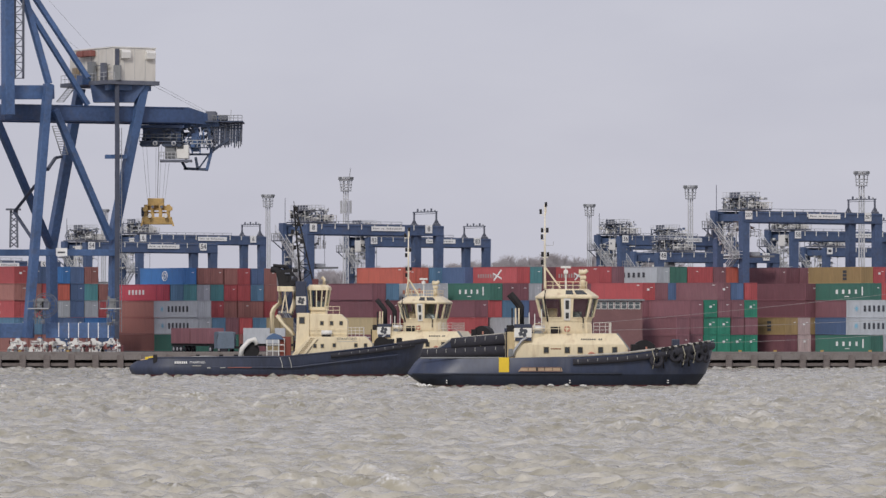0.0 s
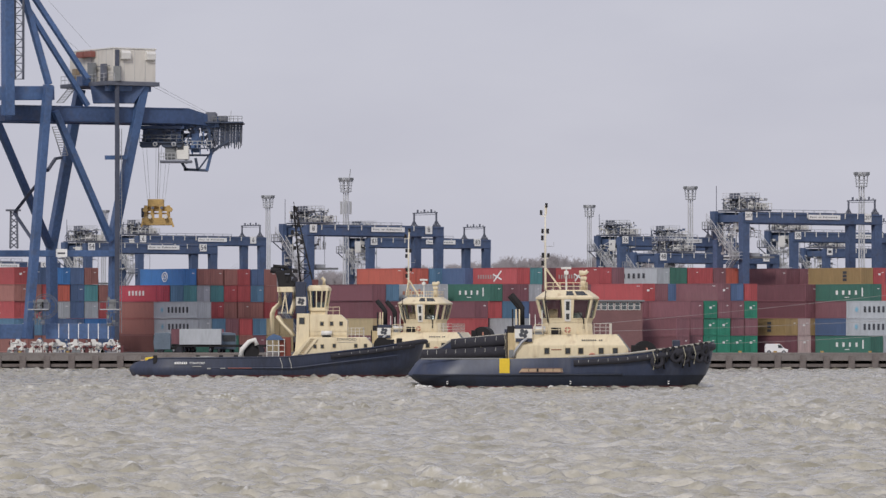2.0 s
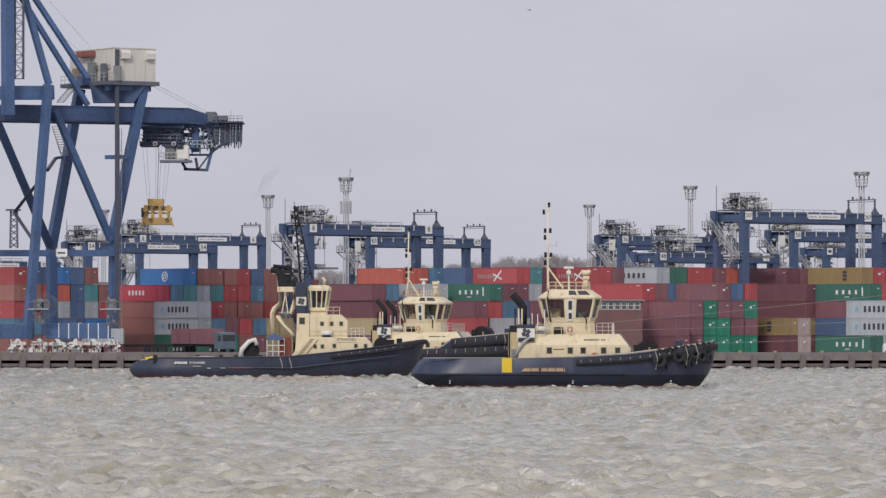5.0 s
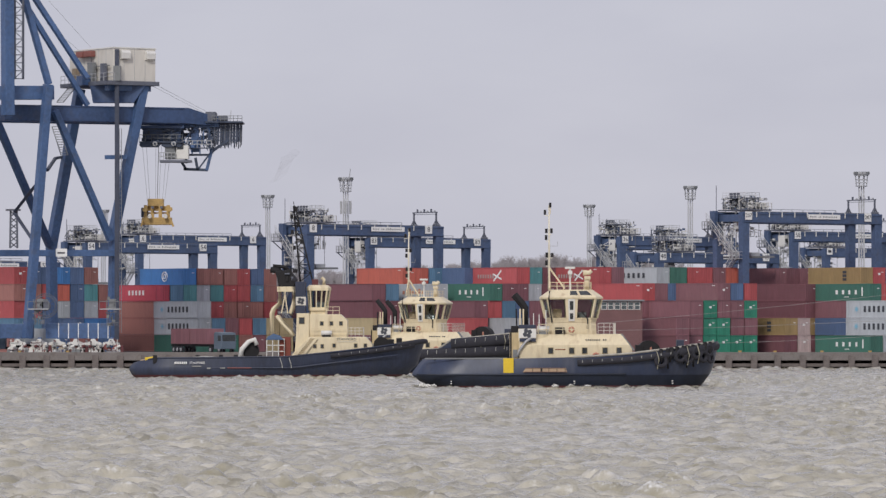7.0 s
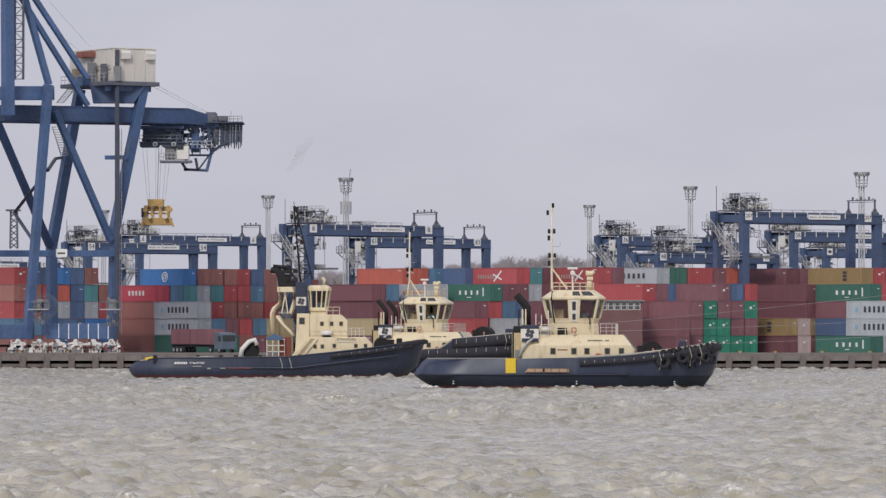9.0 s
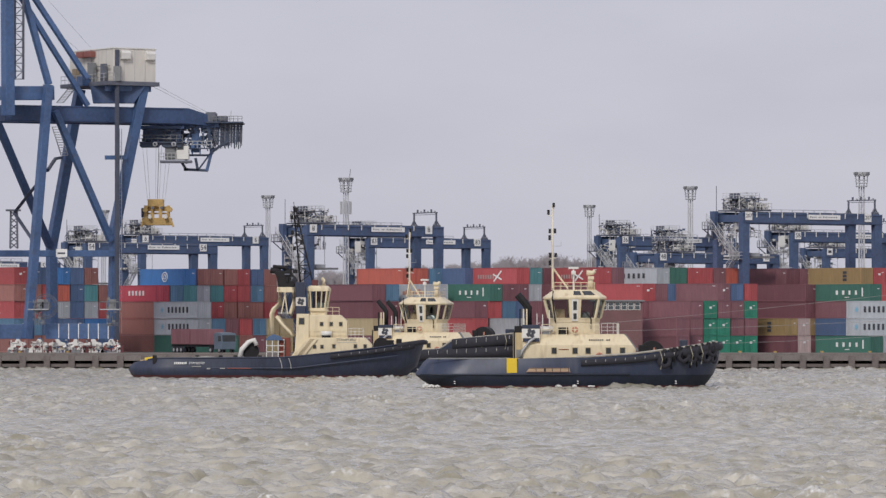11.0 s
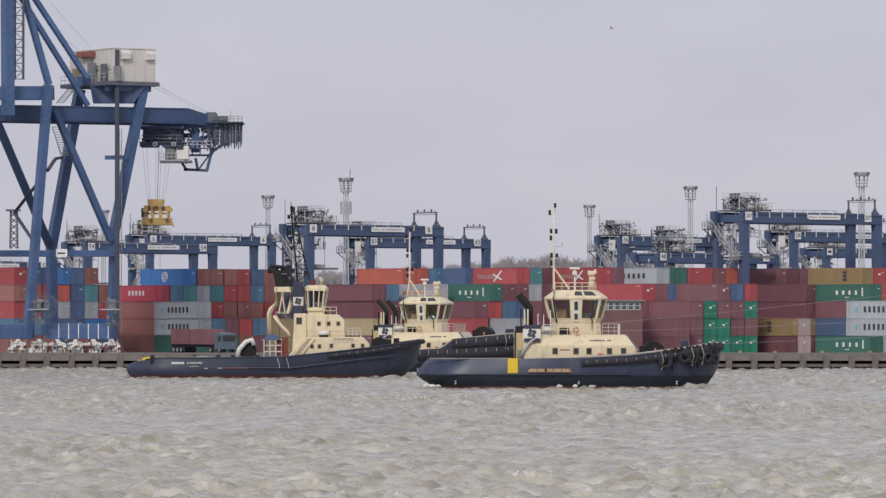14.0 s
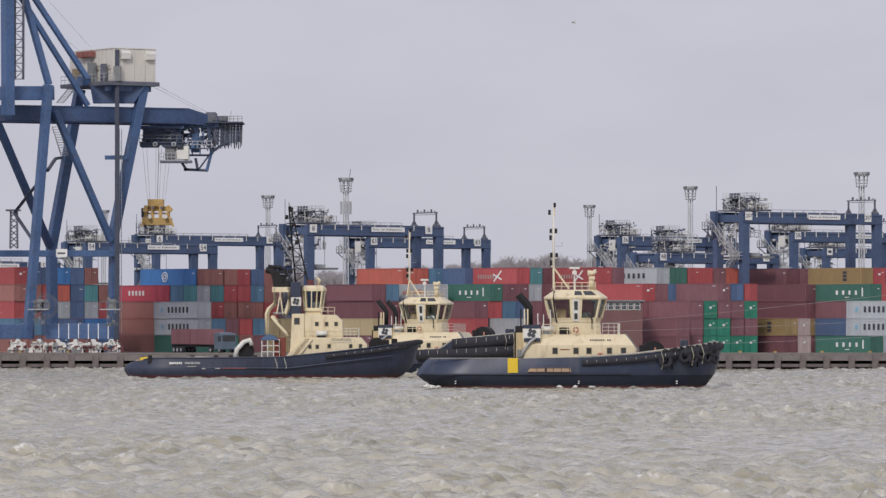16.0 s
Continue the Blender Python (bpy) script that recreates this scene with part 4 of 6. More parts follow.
    for a, b, w in (((322, 222), (330, 290), 0.35), ((345, 222), (346, 270), 1.15), ((368, 222), (374, 270), 0.45), ((374, 270), (366, 302), 0.45), ((325, 300), (368, 302), 0.4),
                    ((322, 288), (330, 302), 0.4), ((346, 280), (350, 302), 0.4), ((350, 302), (372, 272), 0.25), ((330, 275), (374, 275), 0.3), ((322, 225), (388, 222), 0.6),
                    ((374, 270), (405, 248), 0.4), ((340, 240), (372, 262), 0.25), ((372, 232), (346, 268), 0.25), ((330, 262), (345, 240), 0.2)):
        part("end_frame", beam(A(*a), A(*b), w), crane_deep if w < 0.42 else crane_blue, c)
        part("end_frame", beam(A(*a, 741), A(*b, 741), w), crane_deep, c)
    part("sheave_platform", box(-35.33, 734.5, 36.22 - 2, -29.78, 742, 36.43 - 2), crane_deep, c)
    part("platform_rail", rail([(-34.32, 734.6, 36.43 - 2), (-29.86, 734.6, 36.43 - 2)], 0.8, 0.6, 0.04), grey_steel, c)
    part("sheave_house", box(-35.33, 735, 36.43 - 2, -33.81, 741, 37.86 - 2, 0.1), crane_dark, c)
    rl = random.Random(12)
    for k in range(22):
        px = 378 + k * 2.35 + rl.uniform(-0.7, 0.7)
        part("cable_loop", beam(A(px, 220), A(px - 1.2, 257 + rl.uniform(0, 11) - 0.12 * (px - 378)), rl.uniform(0.09, 0.17)), (crane_deep, crane_dark, crane_deep, mast_grey)[k % 4], c)
        part("cable_loop", beam(A(px + 1, 220, 741), A(px, 252 + rl.uniform(0, 12), 741), rl.uniform(0.08, 0.14)), (crane_dark, crane_deep, grey_steel)[k % 3], c)
    for py in (224, 229, 235, 242, 249):
        part("festoon_bar", beam(A(374, py), A(429 - (py - 224) * 0.3, py), 0.15), crane_deep, c)
    # hoist machinery crowded into the end frame
    for k in range(46):
        px, py = rl.uniform(322, 374), rl.uniform(205, 262) if k % 3 else rl.uniform(222, 240)
        a, b = A(px, py, 735), A(px + rl.uniform(3, 10), py + rl.uniform(2, 7), 735)
        part("end_gear", box(min(a.x, b.x), 734.3 + rl.random() * 4, min(a.z, b.z), max(a.x, b.x), 736.2 + rl.random() * 4 + 2.5, max(a.z, b.z), 0.04), (crane_deep, crane_dark, crane_blue, crane_deep, grey_steel)[k % 5], c)
    for k in range(14):
        px, py = rl.uniform(324, 372), rl.uniform(226, 250)
        part("end_brace", beam(A(px, py, 735), A(px + rl.uniform(-14, 14), py + rl.uniform(14, 34), 735), rl.uniform(0.12, 0.22)), (crane_deep, crane_blue)[k % 2], c)
    part("end_rail", rail([tuple(A(324, 262, 734.5)), tuple(A(374, 262, 734.5))], 1.0, 0.7, 0.05), galv, c)
    part("end_walkway", beam(A(320, 263, 735), A(376, 263, 735), 0.9, 0.14), crane_deep, c)
    part("platform_gear", box(-33.56, 736, 36.60 - 2, -32.13, 739, 37.35 - 2, 0.08), crane_dark, c)
    part("aerial", beam(A(408, 216), A(409, 196), 0.1), galv, c)
    # bogies, sill and cable reel on the quay
    s = part("sill_beam", box(-57.44, 715, 4.19 - 2, -48.12, 717, 6.40 - 2, 0.06), crane_blue, c)
    for k in range(6):
        xx = -55.56 + k * 1.43
        part("stiffener", box(xx - 0.06, 714.93, 4.19 - 2, xx + 0.06, 715, 6.40 - 2), letter_white, s)
    part("sill_beam", box(-66.79, 717.5, 4.19 - 2, -59.41, 719, 6.32 - 2, 0.06), crane_blue, c)
    for k, px in enumerate((-61.3, -58.2, -55.6, -52.9, -50.4, -47.8)):
        paint = (white_paint, house_white, mat("bogie_buff", (0.5, 0.44, 0.36), 0.6, dirt_amount=0.5), white_paint, house_white, mat("bogie_red", (0.3, 0.1, 0.09), 0.6))[k]
        bg = part("bogie", prism([(px - 1.15, 1.2), (px + 0.95, 1.2), (px + 1.2, 1.38), (px + 1.05, 1.62), (px + 0.4, 1.78), (px + 0.2, 2.15), (px - 0.3, 2.15), (px - 0.5, 1.75), (px - 1.25, 1.6), (px - 1.3, 1.35)], 713.2, 714.4, 0.07), white_paint, c, "off-white wheel bogie")
        part("bogie_pin", box(px - 0.25, 713.4, 2.15, px + 0.25, 714.4, 4.35 - 2, 0.05), crane_blue, bg)
        for ox in (-0.78, 0.78):
            part("bogie_frame", prism([(px + ox - 0.72, 0.42), (px + ox - 0.3, 0.42), (px + ox - 0.18, 0.62), (px + ox + 0.18, 0.62), (px + ox + 0.3, 0.42), (px + ox + 0.72, 0.42), (px + ox + 0.7, 0.8), (px + ox + 0.3, 1.1), (px + ox + 0.16, 1.35), (px + ox - 0.16, 1.35), (px + ox - 0.3, 1.1), (px + ox - 0.7, 0.8)], 713.1, 714.3, 0.05), paint, bg)
            for oo in (-0.45, 0.45):
                bm = bmesh.new()
                bmesh.ops.create_cone(bm, cap_ends=True, segments=18, radius1=0.33, radius2=0.33, depth=0.3, matrix=pose(px + ox + oo, 713.0, 0.34, 90))
                part("wheel", bm, (grey_steel, white_paint, galv)[k % 3], bg)
            part("drive_motor", tube([(px + ox + 0.1, 712.7, 1.0), (px + ox + 0.55, 712.7, 1.15)], 0.2, 8), (white_paint, hull_red, grey_steel)[(k + (ox > 0)) % 3], bg)
        rg = random.Random(40 + k)
        tagged(part("bogie_piping", clutter(rg, px - 1.3, px + 1.2, 712.6, 713.0, 0.1, 1.9, 26, 0.08, 0.3, 3), [grey_steel, white_paint, hull_red], bg), kind="stuff")
        if k % 2:
            part("rail_clamp", box(px + 1.3, 712.8, 0.05, px + 1.75, 713.6, 1.2, 0.06), hull_red, bg)
    # open cable reel on the nearest leg, with its drive
    reel = bmesh.new()
    for r in (1.75, 1.45):
        ring = [(-57.3 + r * math.cos(q * math.pi / 12), 713, 6.9 + r * math.sin(q * math.pi / 12)) for q in range(25)]
        add_tube(reel, ring, 0.07, 6)
    for q in range(12):
        a = q * math.pi / 6
        add_beam(reel, (-57.3 + 0.3 * math.cos(a), 713, 6.9 + 0.3 * math.sin(a)), (-57.3 + 1.75 * math.cos(a), 713, 6.9 + 1.75 * math.sin(a)), 0.06)
    rl_ = part("cable_reel", reel, crane_dark, c)
    part("reel_core", tube([(-57.3, 712.6, 6.9), (-57.3, 713.5, 6.9)], 0.75, 16), crane_dark, rl_)
    tagged(part("reel_drive", clutter(random.Random(3), -59.2, -57.4, 712.5, 713.4, 4.2, 7.6, 34, 0.15, 0.6, 2), [grey_steel, crane_dark], c), kind="stuff")
    tagged(part("landing_gear", clutter(random.Random(9), -48.6, -46.8, 712.5, 713.4, 4.0, 8.2, 34, 0.15, 0.5, 2), [crane_dark, grey_steel], c), kind="stuff")
    for px in (-58.02, -47.66):
        part("leg_platform", box(px - 1.8, 712.4, 8.36 - 2, px + 1.2, 713.8, 8.52 - 2), galv, c)
        part("platform_rail", rail([(px - 1.8, 712.4, 8.52 - 2), (px + 1.2, 712.4, 8.52 - 2)], 1.0, 0.9, 0.035, 1), grey_steel, c)
        part("drive_box", box(px - 0.5, 712.6, 8.52 - 2, px + 0.5, 713.4, 9.90 - 2, 0.06), grey_steel, c)
    n = part("sign", box(-56.44, 720.9, 16.12 - 2, -54.80, 721.0, 17.28 - 2), letter_white, c)
    part("sign_lettering", box(-56.20, 720.86, 16.54 - 2, -55.13, 720.9, 16.78 - 2), letter_dark, n)
    # hoist ropes down to the spreader, and stays along the top
    for px, top in ((252, 258), (259, 258), (276, 257), (281, 257), (286, 257), (296, 258), (303, 258)):
        part("hoist_rope", beam(A(px, top), A(276 + (px - 277) * 0.6, 356), 0.035 if px != 281 else 0.08), grey_steel, c)
    for a, b in (((275, 150), (372, 202)), ((268, 152), (360, 200)), ((86, 2), (160, 84)), ((80, 40), (140, 90))):
        part("stay_rope", beam(A(*a), A(*b), 0.04), grey_steel, c)
    sp = part("headblock", box(-43.91, 735, 23.81 - 2, -41.55, 737, 24.91 - 2, 0.08), ochre, c, "ochre spreader headblock")
    part("spreader", box(-44.75, 734.6, 21.04 - 2, -40.37, 737.4, 22.13 - 2, 0.1), ochre, sp, "ochre container spreader")
    bm = bmesh.new()
    for px in (258, 270, 284, 298):
        add_beam(bm, A(px, 364, 735), A(px, 390, 735), 0.5)
        add_beam(bm, A(px, 364, 737), A(px, 390, 737), 0.5)
    add_beam(bm, A(255, 370), A(301, 370), 0.7)
    add_beam(bm, A(255, 378), A(301, 378), 0.25)
    part("spreader_frame", bm, ochre, sp)
    for px, py, r, m in ((265, 384, 0.3, house_white), (293, 384, 0.3, house_white), (257, 372, 0.36, ochre), (301, 371, 0.36, ochre), (270, 368, 0.22, crane_dark), (286, 368, 0.22, crane_dark)):
        q = A(px, py, 734)
        part("rope_sheave", tube([(q.x, 733.7, q.z), (q.x, 734.5, q.z)], r, 14), m, sp)
    for px, lean in ((253, -3), (303, 4)):
        part("guide_flipper", beam(A(px, 390, 734), A(px + lean, 402, 734), 0.4, 0.25), ochre, sp)
    part("cable_basket", box(-44.9, 735.5, 22.2 - 2, -43.9, 736.8, 23.6 - 2, 0.08), mast_grey, sp)
    # separate lattice pylon at the edge of the quay
    bm = bmesh.new()
    for px in (18, 31):
        add_beam(bm, A(px, 440, 745), A(px + (1 if px < 20 else -1), 372, 745), 0.28)
    for k in range(6):
        add_beam(bm, A(18, 440 - k * 11, 745), A(31, 429 - k * 11, 745), 0.16)
        add_beam(bm, A(31, 440 - k * 11, 745), A(18, 429 - k * 11, 745), 0.16)
    add_box(bm, -65.82, 744, 23.34 - 2, -63.69, 746, 23.60 - 2)
    part("stair_pylon", bm, crane_dark, c)


quay_crane()

# ---- tugs ----
hull_black = mat("hull_black_antifouling", (0.010, 0.016, 0.034), 0.6, vary=0.35, scale=0.5, streak=1)
deck_grey = mat("deck_grey_green", (0.16, 0.17, 0.17), 0.8)
hull_blue_side = mat("hull_slate_navy", (0.031, 0.043, 0.084), 0.42, vary=0.3, scale=0.3, streak=1, dirt_amount=0.4, dirt=(0.10, 0.10, 0.11))


def lerp_table(table, x):
    if x <= table[0][0]:
        return table[0][1]
    for (xa, ya), (xb, yb) in zip(table, table[1:]):
        if x <= xb:
            k = (x - xa) / (xb - xa)
            return ya + (yb - ya) * k
    return table[-1][1]


def tug_hull(tug, levels, sheer, beam_half, mats):
    """Lofted hull. levels: height (None is the sheer), stern x, bow x, width aft, width forward, material index."""
    bm = bmesh.new()
    n = 44
    rings = []
    for z, xs, xb, wa, wf, mi in levels:
        ring = []
        for side in (-1, 1):
            row = []
            for i in range(n + 1):
                u = i / n
                u = 0.5 - 0.5 * math.cos(math.pi * u)
                x = xs + (xb - xs) * u
                aft = min(1.0, 0.55 + 0.45 * math.sin(min(1, u / 0.16) * math.pi / 2)) if u < 0.16 else 1.0
                if u < 0.02:
                    aft *= u / 0.02 * 0.3 + 0.7
                fwd = math.sqrt(max(0.0, 1 - max(0.0, (u - 0.62) / 0.38) ** 2.4))
                w = beam_half * aft * fwd * (wa + (wf - wa) * min(1, max(0, (u - 0.2) / 0.5)))
                if i == n:
                    w = 0.02
                zz = lerp_table(sheer, x) if z is None else min(z, lerp_table(sheer, x) - 0.05)
                row.append(bm.verts.new((x, side * w, zz)))
            ring.append(row)
        rings.append((ring, mi))
    for (a, mi), (b, _) in zip(rings, rings[1:]):
        for s in (0, 1):
            for i in range(n):
                q = (a[s][i], a[s][i + 1], b[s][i + 1], b[s][i])
                bm.faces.new(q if s == 0 else q[::-1]).material_index = mi
        bm.faces.new((a[0][0], b[0][0], b[1][0], a[1][0])).material_index = mi
        bm.faces.new((a[0][n], a[1][n], b[1][n], b[0][n])).material_index = mi
    hull = part("hull", bm, mats, tug, "navy steel hull", smooth=False)
    me = hull.data
    for p in me.polygons:
        p.use_smooth = len(p.vertices) == 4 and abs(p.normal.x) < 0.9
    return hull, n


def deck_plate(tug, levels, sheer, beam_half, drop=0.9):
    z, xs, xb, wa, wf, mi = levels[-1]
    bm = bmesh.new()
    rows = []
    for i in range(25):
        u = 0.02 + 0.94 * i / 24
        x = xs + (xb - xs) * u
        fwd = math.sqrt(max(0.0, 1 - max(0.0, (u - 0.62) / 0.38) ** 2.4))
        w = beam_half * 0.9 * (0.8 if u < 0.1 else 1) * fwd * (wa + (wf - wa) * min(1, max(0, (u - 0.2) / 0.5)))
        zz = lerp_table(sheer, x) - drop
        rows.append((bm.verts.new((x, -w, zz)), bm.verts.new((x, w, zz))))
    for a, b in zip(rows, rows[1:]):
        bm.faces.new((a[0], b[0], b[1], a[1]))
    part("deck", bm, deck_grey, tug)


def side_fender(tug, pts, r, pitch=1.35):
    """Row of rubber cylinders with pale straps along a run of points."""
    bm = bmesh.new()
    add_tube(bm, pts, r, 10)
    f = part("fender", bm, rubber, tug, "black cylindrical rubber fender", smooth=True)
    total = 0
    for a, b in zip(pts, pts[1:]):
        a, b = Vector(a), Vector(b)
        n = max(1, int((b - a).length / pitch))
        for k in range(n):
            p = a.lerp(b, (k + 0.5) / n)
            part("strap", box(p.x - 0.026, p.y - r - 0.02, p.z + r * 0.02, p.x + 0.026, p.y - r * 0.5, p.z + r * 0.72), strap, f)
            total += 1
    return f


def tyre(tug, p, r, turn=0):
    bm = bmesh.new()
    n, k = 20, 8
    rows = []
    for i in range(n):
        a = 2 * math.pi * i / n
        rows.append([bm.verts.new(((r * 0.7 + r * 0.3 * math.cos(b)) * math.cos(a), r * 0.33 * math.sin(b), (r * 0.7 + r * 0.3 * math.cos(b)) * math.sin(a))) for b in [2 * math.pi * j / k for j in range(k)]])
    for i in range(n):
        for j in range(k):
            bm.faces.new((rows[i][j], rows[(i + 1) % n][j], rows[(i + 1) % n][(j + 1) % k], rows[i][(j + 1) % k]))
    bmesh.ops.recalc_face_normals(bm, faces=bm.faces[:])
    o = part("tyre_fender", bm, rubber, tug, smooth=True)
    o.location = p
    o.rotation_euler = (0, 0, radians(turn))
    return o


def octagon(cx, hx, hy, cut_x, cut_y, z):
    return [Vector(p) for p in ((cx - hx + cut_x, -hy, z), (cx + hx - cut_x, -hy, z), (cx + hx, -hy + cut_y, z), (cx + hx, hy - cut_y, z),
                                (cx + hx - cut_x, hy, z), (cx - hx + cut_x, hy, z), (cx - hx, hy - cut_y, z), (cx - hx, -hy + cut_y, z))]


def ring_solid(rings):
    bm = bmesh.new()
    vs = [[bm.verts.new(p) for p in r] for r in rings]
    for a, b in zip(vs, vs[1:]):
        for k in range(8):
            bm.faces.new((a[k], a[(k + 1) % 8], b[(k + 1) % 8], b[k]))
    bm.faces.new(vs[0][::-1])
    bm.faces.new(vs[-1])
    return bm


def pane(a, b, c, d, inset, out=0.03):
    """Glass plate on the quad a b c d (a, b below; c, d above), drawn in by inset fractions (x0, x1, z0, z1)."""
    x0, x1, z0, z1 = inset
    def at(u, v):
        return a.lerp(b, u).lerp(d.lerp(c, u), v)
    nrm = (b - a).cross(d - a).normalized()
    q = [at(x0, z0), at(x1, z0), at(x1, z1), at(x0, z1)]
    bm = bmesh.new()
    lo, hi = [bm.verts.new(p) for p in q], [bm.verts.new(p + nrm * out) for p in q]
    bm.faces.new(hi)
    bm.faces.new(lo[::-1])
    for i in range(4):
        bm.faces.new((lo[i], lo[(i + 1) % 4], hi[(i + 1) % 4], hi[i]))
    return bm


def square_window(parent, x, y, z, s=0.5):
    f = part("window", box(x - s / 2 - 0.06, y - 0.05, z - s * 0.6 - 0.06, x + s / 2 + 0.06, y, z + s * 0.6 + 0.06, 0.02), mat("window_rim", (0.35, 0.28, 0.16), 0.5), parent)
    part("glass", box(x - s / 2, y - 0.07, z - s * 0.6, x + s / 2, y - 0.05, z + s * 0.6), glass_dark, f)


def emblem(parent, x, y, z, r):
    """Dark four-petal mark on a pale panel."""
    bm = bmesh.new()
    for k in range(4):
        a = math.pi / 2 * k + 0.5
        c = (x + r * 0.55 * math.cos(a), z + r * 0.55 * math.sin(a))
        pts = [(c[0] + r * 0.5 * math.cos(a + t) * (1.0 if i % 2 else 0.8), c[1] + r * 0.5 * math.sin(a + t)) for i, t in enumerate([j * math.pi / 4 for j in range(8)])]
        bm.faces.new([bm.verts.new((px, y - 0.012, pz)) for px, pz in pts])
    part("emblem", bm, letter_dark, parent, "dark four-petal emblem")


def signal_mast(tug, x, y, z0, z1, lamps, m=cream):
    ms = part("mast", tube([(x, y, z0), (x, y, z0 + (z1 - z0) * 0.97)], 0.14, 8, 0.07), m, tug, smooth=True)
    for dx, z, h in lamps:
        part("mast_lamp", box(x + dx - 0.13, y - 0.12, z - h * 0.42, x + dx + 0.13, y + 0.12, z + h * 0.42, 0.03), soot, ms)
        part("lamp_arm", beam((x, y, z - h / 2 - 0.05), (x + dx, y, z - h / 2 - 0.05), 0.08), m, ms)
    return ms


def harbour_tug(m, label, sheer, upper_fender):
    """Broad harbour tug with an octagonal wheelhouse amidships; x forward, near side at -y."""
    t = thing("harbour_tug", m, label, "tugboat", "tugs")
    levels = [(-1.6, -12.07, 12.53, 0.7, 0.6, 2), (0.08, -14.1, 13.9, 0.93, 0.87, 1), (0.6, -15.00, 14.31, 0.98, 0.91, 1),
              (1.15, -15.69, 14.71, 1.0, 0.95, 0), (1.35, -15.69, 14.83, 0.995, 0.96, 0), (2.4, -14.94, 15.23, 0.91, 0.99, 0), (None, -14.48, 15.63, 0.88, 1.0, 0)]
    B = 5.2
    hull, n = tug_hull(t, levels, sheer, B, [hull_blue_side, hull_black, hull_red])
    deck_plate(t, levels, sheer, B)
    cap = bmesh.new()
    pts = []
    for i in range(30):
        u = 0.5 + 0.48 * i / 29
        x = -14.48 + 30.11 * u
        w = B * math.sqrt(max(0.0, 1 - max(0.0, (u - 0.62) / 0.38) ** 2.4)) * (0.88 + 0.12 * min(1, (u - 0.2) / 0.5))
        pts.append((x, -w, lerp_table(sheer, x) + 0.04))
    add_tube(cap, pts, 0.12, 6)
    part("bulwark_cap", cap, mat("worn_pale_cap", (0.38, 0.36, 0.32), 0.7, vary=0.4, scale=1.5), t)
    # belting and fenders
    f0 = [p for p in pts if 1.03 < p[0] < 11.78]
    if not upper_fender:
        side_fender(t, [(x, y - 0.12, z - 0.62) for x, y, z in f0[::2]], 0.34)
    if upper_fender:
        def side_y(x):
            u = (x + 14.48) / 30.11
            return -B * math.sqrt(max(0.0, 1 - max(0.0, (u - 0.62) / 0.38) ** 2.4))
        side_fender(t, [(x, side_y(x) - 0.2, 2.3 + (x + 0.4) * 0.045) for x in (0.7, 3, 5.5, 8, 10.5, 13.2)], 0.72, 1.15)
        side_fender(t, [(x, side_y(x) - 0.1, 3.72 + (x - 5.4) * 0.085) for x in (5.4, 8, 10.5, 13.4)], 0.74, 1.15)
    part("belting", tube([(-15.2, -3.6, 1.22), (-14.0, -4.75, 1.22), (-12.3, -5.2, 1.2), (-6.0, -5.2, 1.2), (6.0, -5.0, 1.25)], 0.09, 8), hull_black, t)
    bow = [p for p in pts if p[0] > 11.21]
    fb = part("bow_fender", tube([(x - 0.25, y - 0.1, z - 0.55) for x, y, z in bow] + [(15.34, 0, lerp_table(sheer, 99) - 0.5)] + [(x - 0.25, -y + 0.1, z - 0.55) for x, y, z in bow[::-1]], 0.46, 10), rubber, t, "heavy black rubber bow fender", smooth=True)
    for k, (px, dz, r) in enumerate(((9.54, 1.1, 0.78), (11.49, 0.9, 0.7), (12.41, 1.2, 0.6), (13.22, 0.8, 0.75), (13.91, 1.3, 0.65), (14.48, 0.75, 0.72), (14.71, 1.6, 0.55))):
        u = (px - -14.48) / 30.11
        w = B * math.sqrt(max(0.0, 1 - max(0.0, (u - 0.62) / 0.38) ** 2.4))
        if not upper_fender:
            tyre(t, (px, -w - 0.2, lerp_table(sheer, px) - dz), r, 20 + k * 6)
    rd = random.Random(21)
    for k in range(0 if upper_fender else 10):
        px = 9.6 + k * 0.55 + rd.uniform(-0.1, 0.1)
        u = (px + 14.48) / 30.11
        w = B * math.sqrt(max(0.0, 1 - max(0.0, (u - 0.62) / 0.38) ** 2.4))
        zt, ln = lerp_table(sheer, px) + 0.05, rd.uniform(0.9, 2.3)
        part("rubber_drape", tube([(px, -w - 0.05, zt), (px + rd.uniform(-0.1, 0.1), -w - 0.3, zt - ln * 0.4), (px + rd.uniform(-0.15, 0.2), -w - 0.2, zt - ln)], rd.uniform(0.2, 0.3), 7, 0.1), soot, t, smooth=True)
    for px in (9.08, 12.18, 13.22):
        part("hanging_rope", tube([(px, -5.2 + (px - 9) * 0.12, lerp_table(sheer, px)), (px + 0.25, -5.35 + (px - 9) * 0.12, lerp_table(sheer, px) - 0.9), (px + 0.05, -5.3 + (px - 9) * 0.12, lerp_table(sheer, px) - 1.9)], 0.05, 6), mat("old_rope", (0.33, 0.31, 0.24), 0.9), t)
    # side markings
    part("side_plate", box(-6.44, -5.14, 1.38, -5.40, -4.6, 2.87, 0.03), yellow, t, "yellow side panel")
    ts = part("rubbing_panel", prism([(-4.48, 1.44), (0.00, 1.44), (-0.11, 1.90), (-4.14, 1.90)], -5.22, -5.0, 0.02), tan_wood, t, "tan timber rubbing panel")
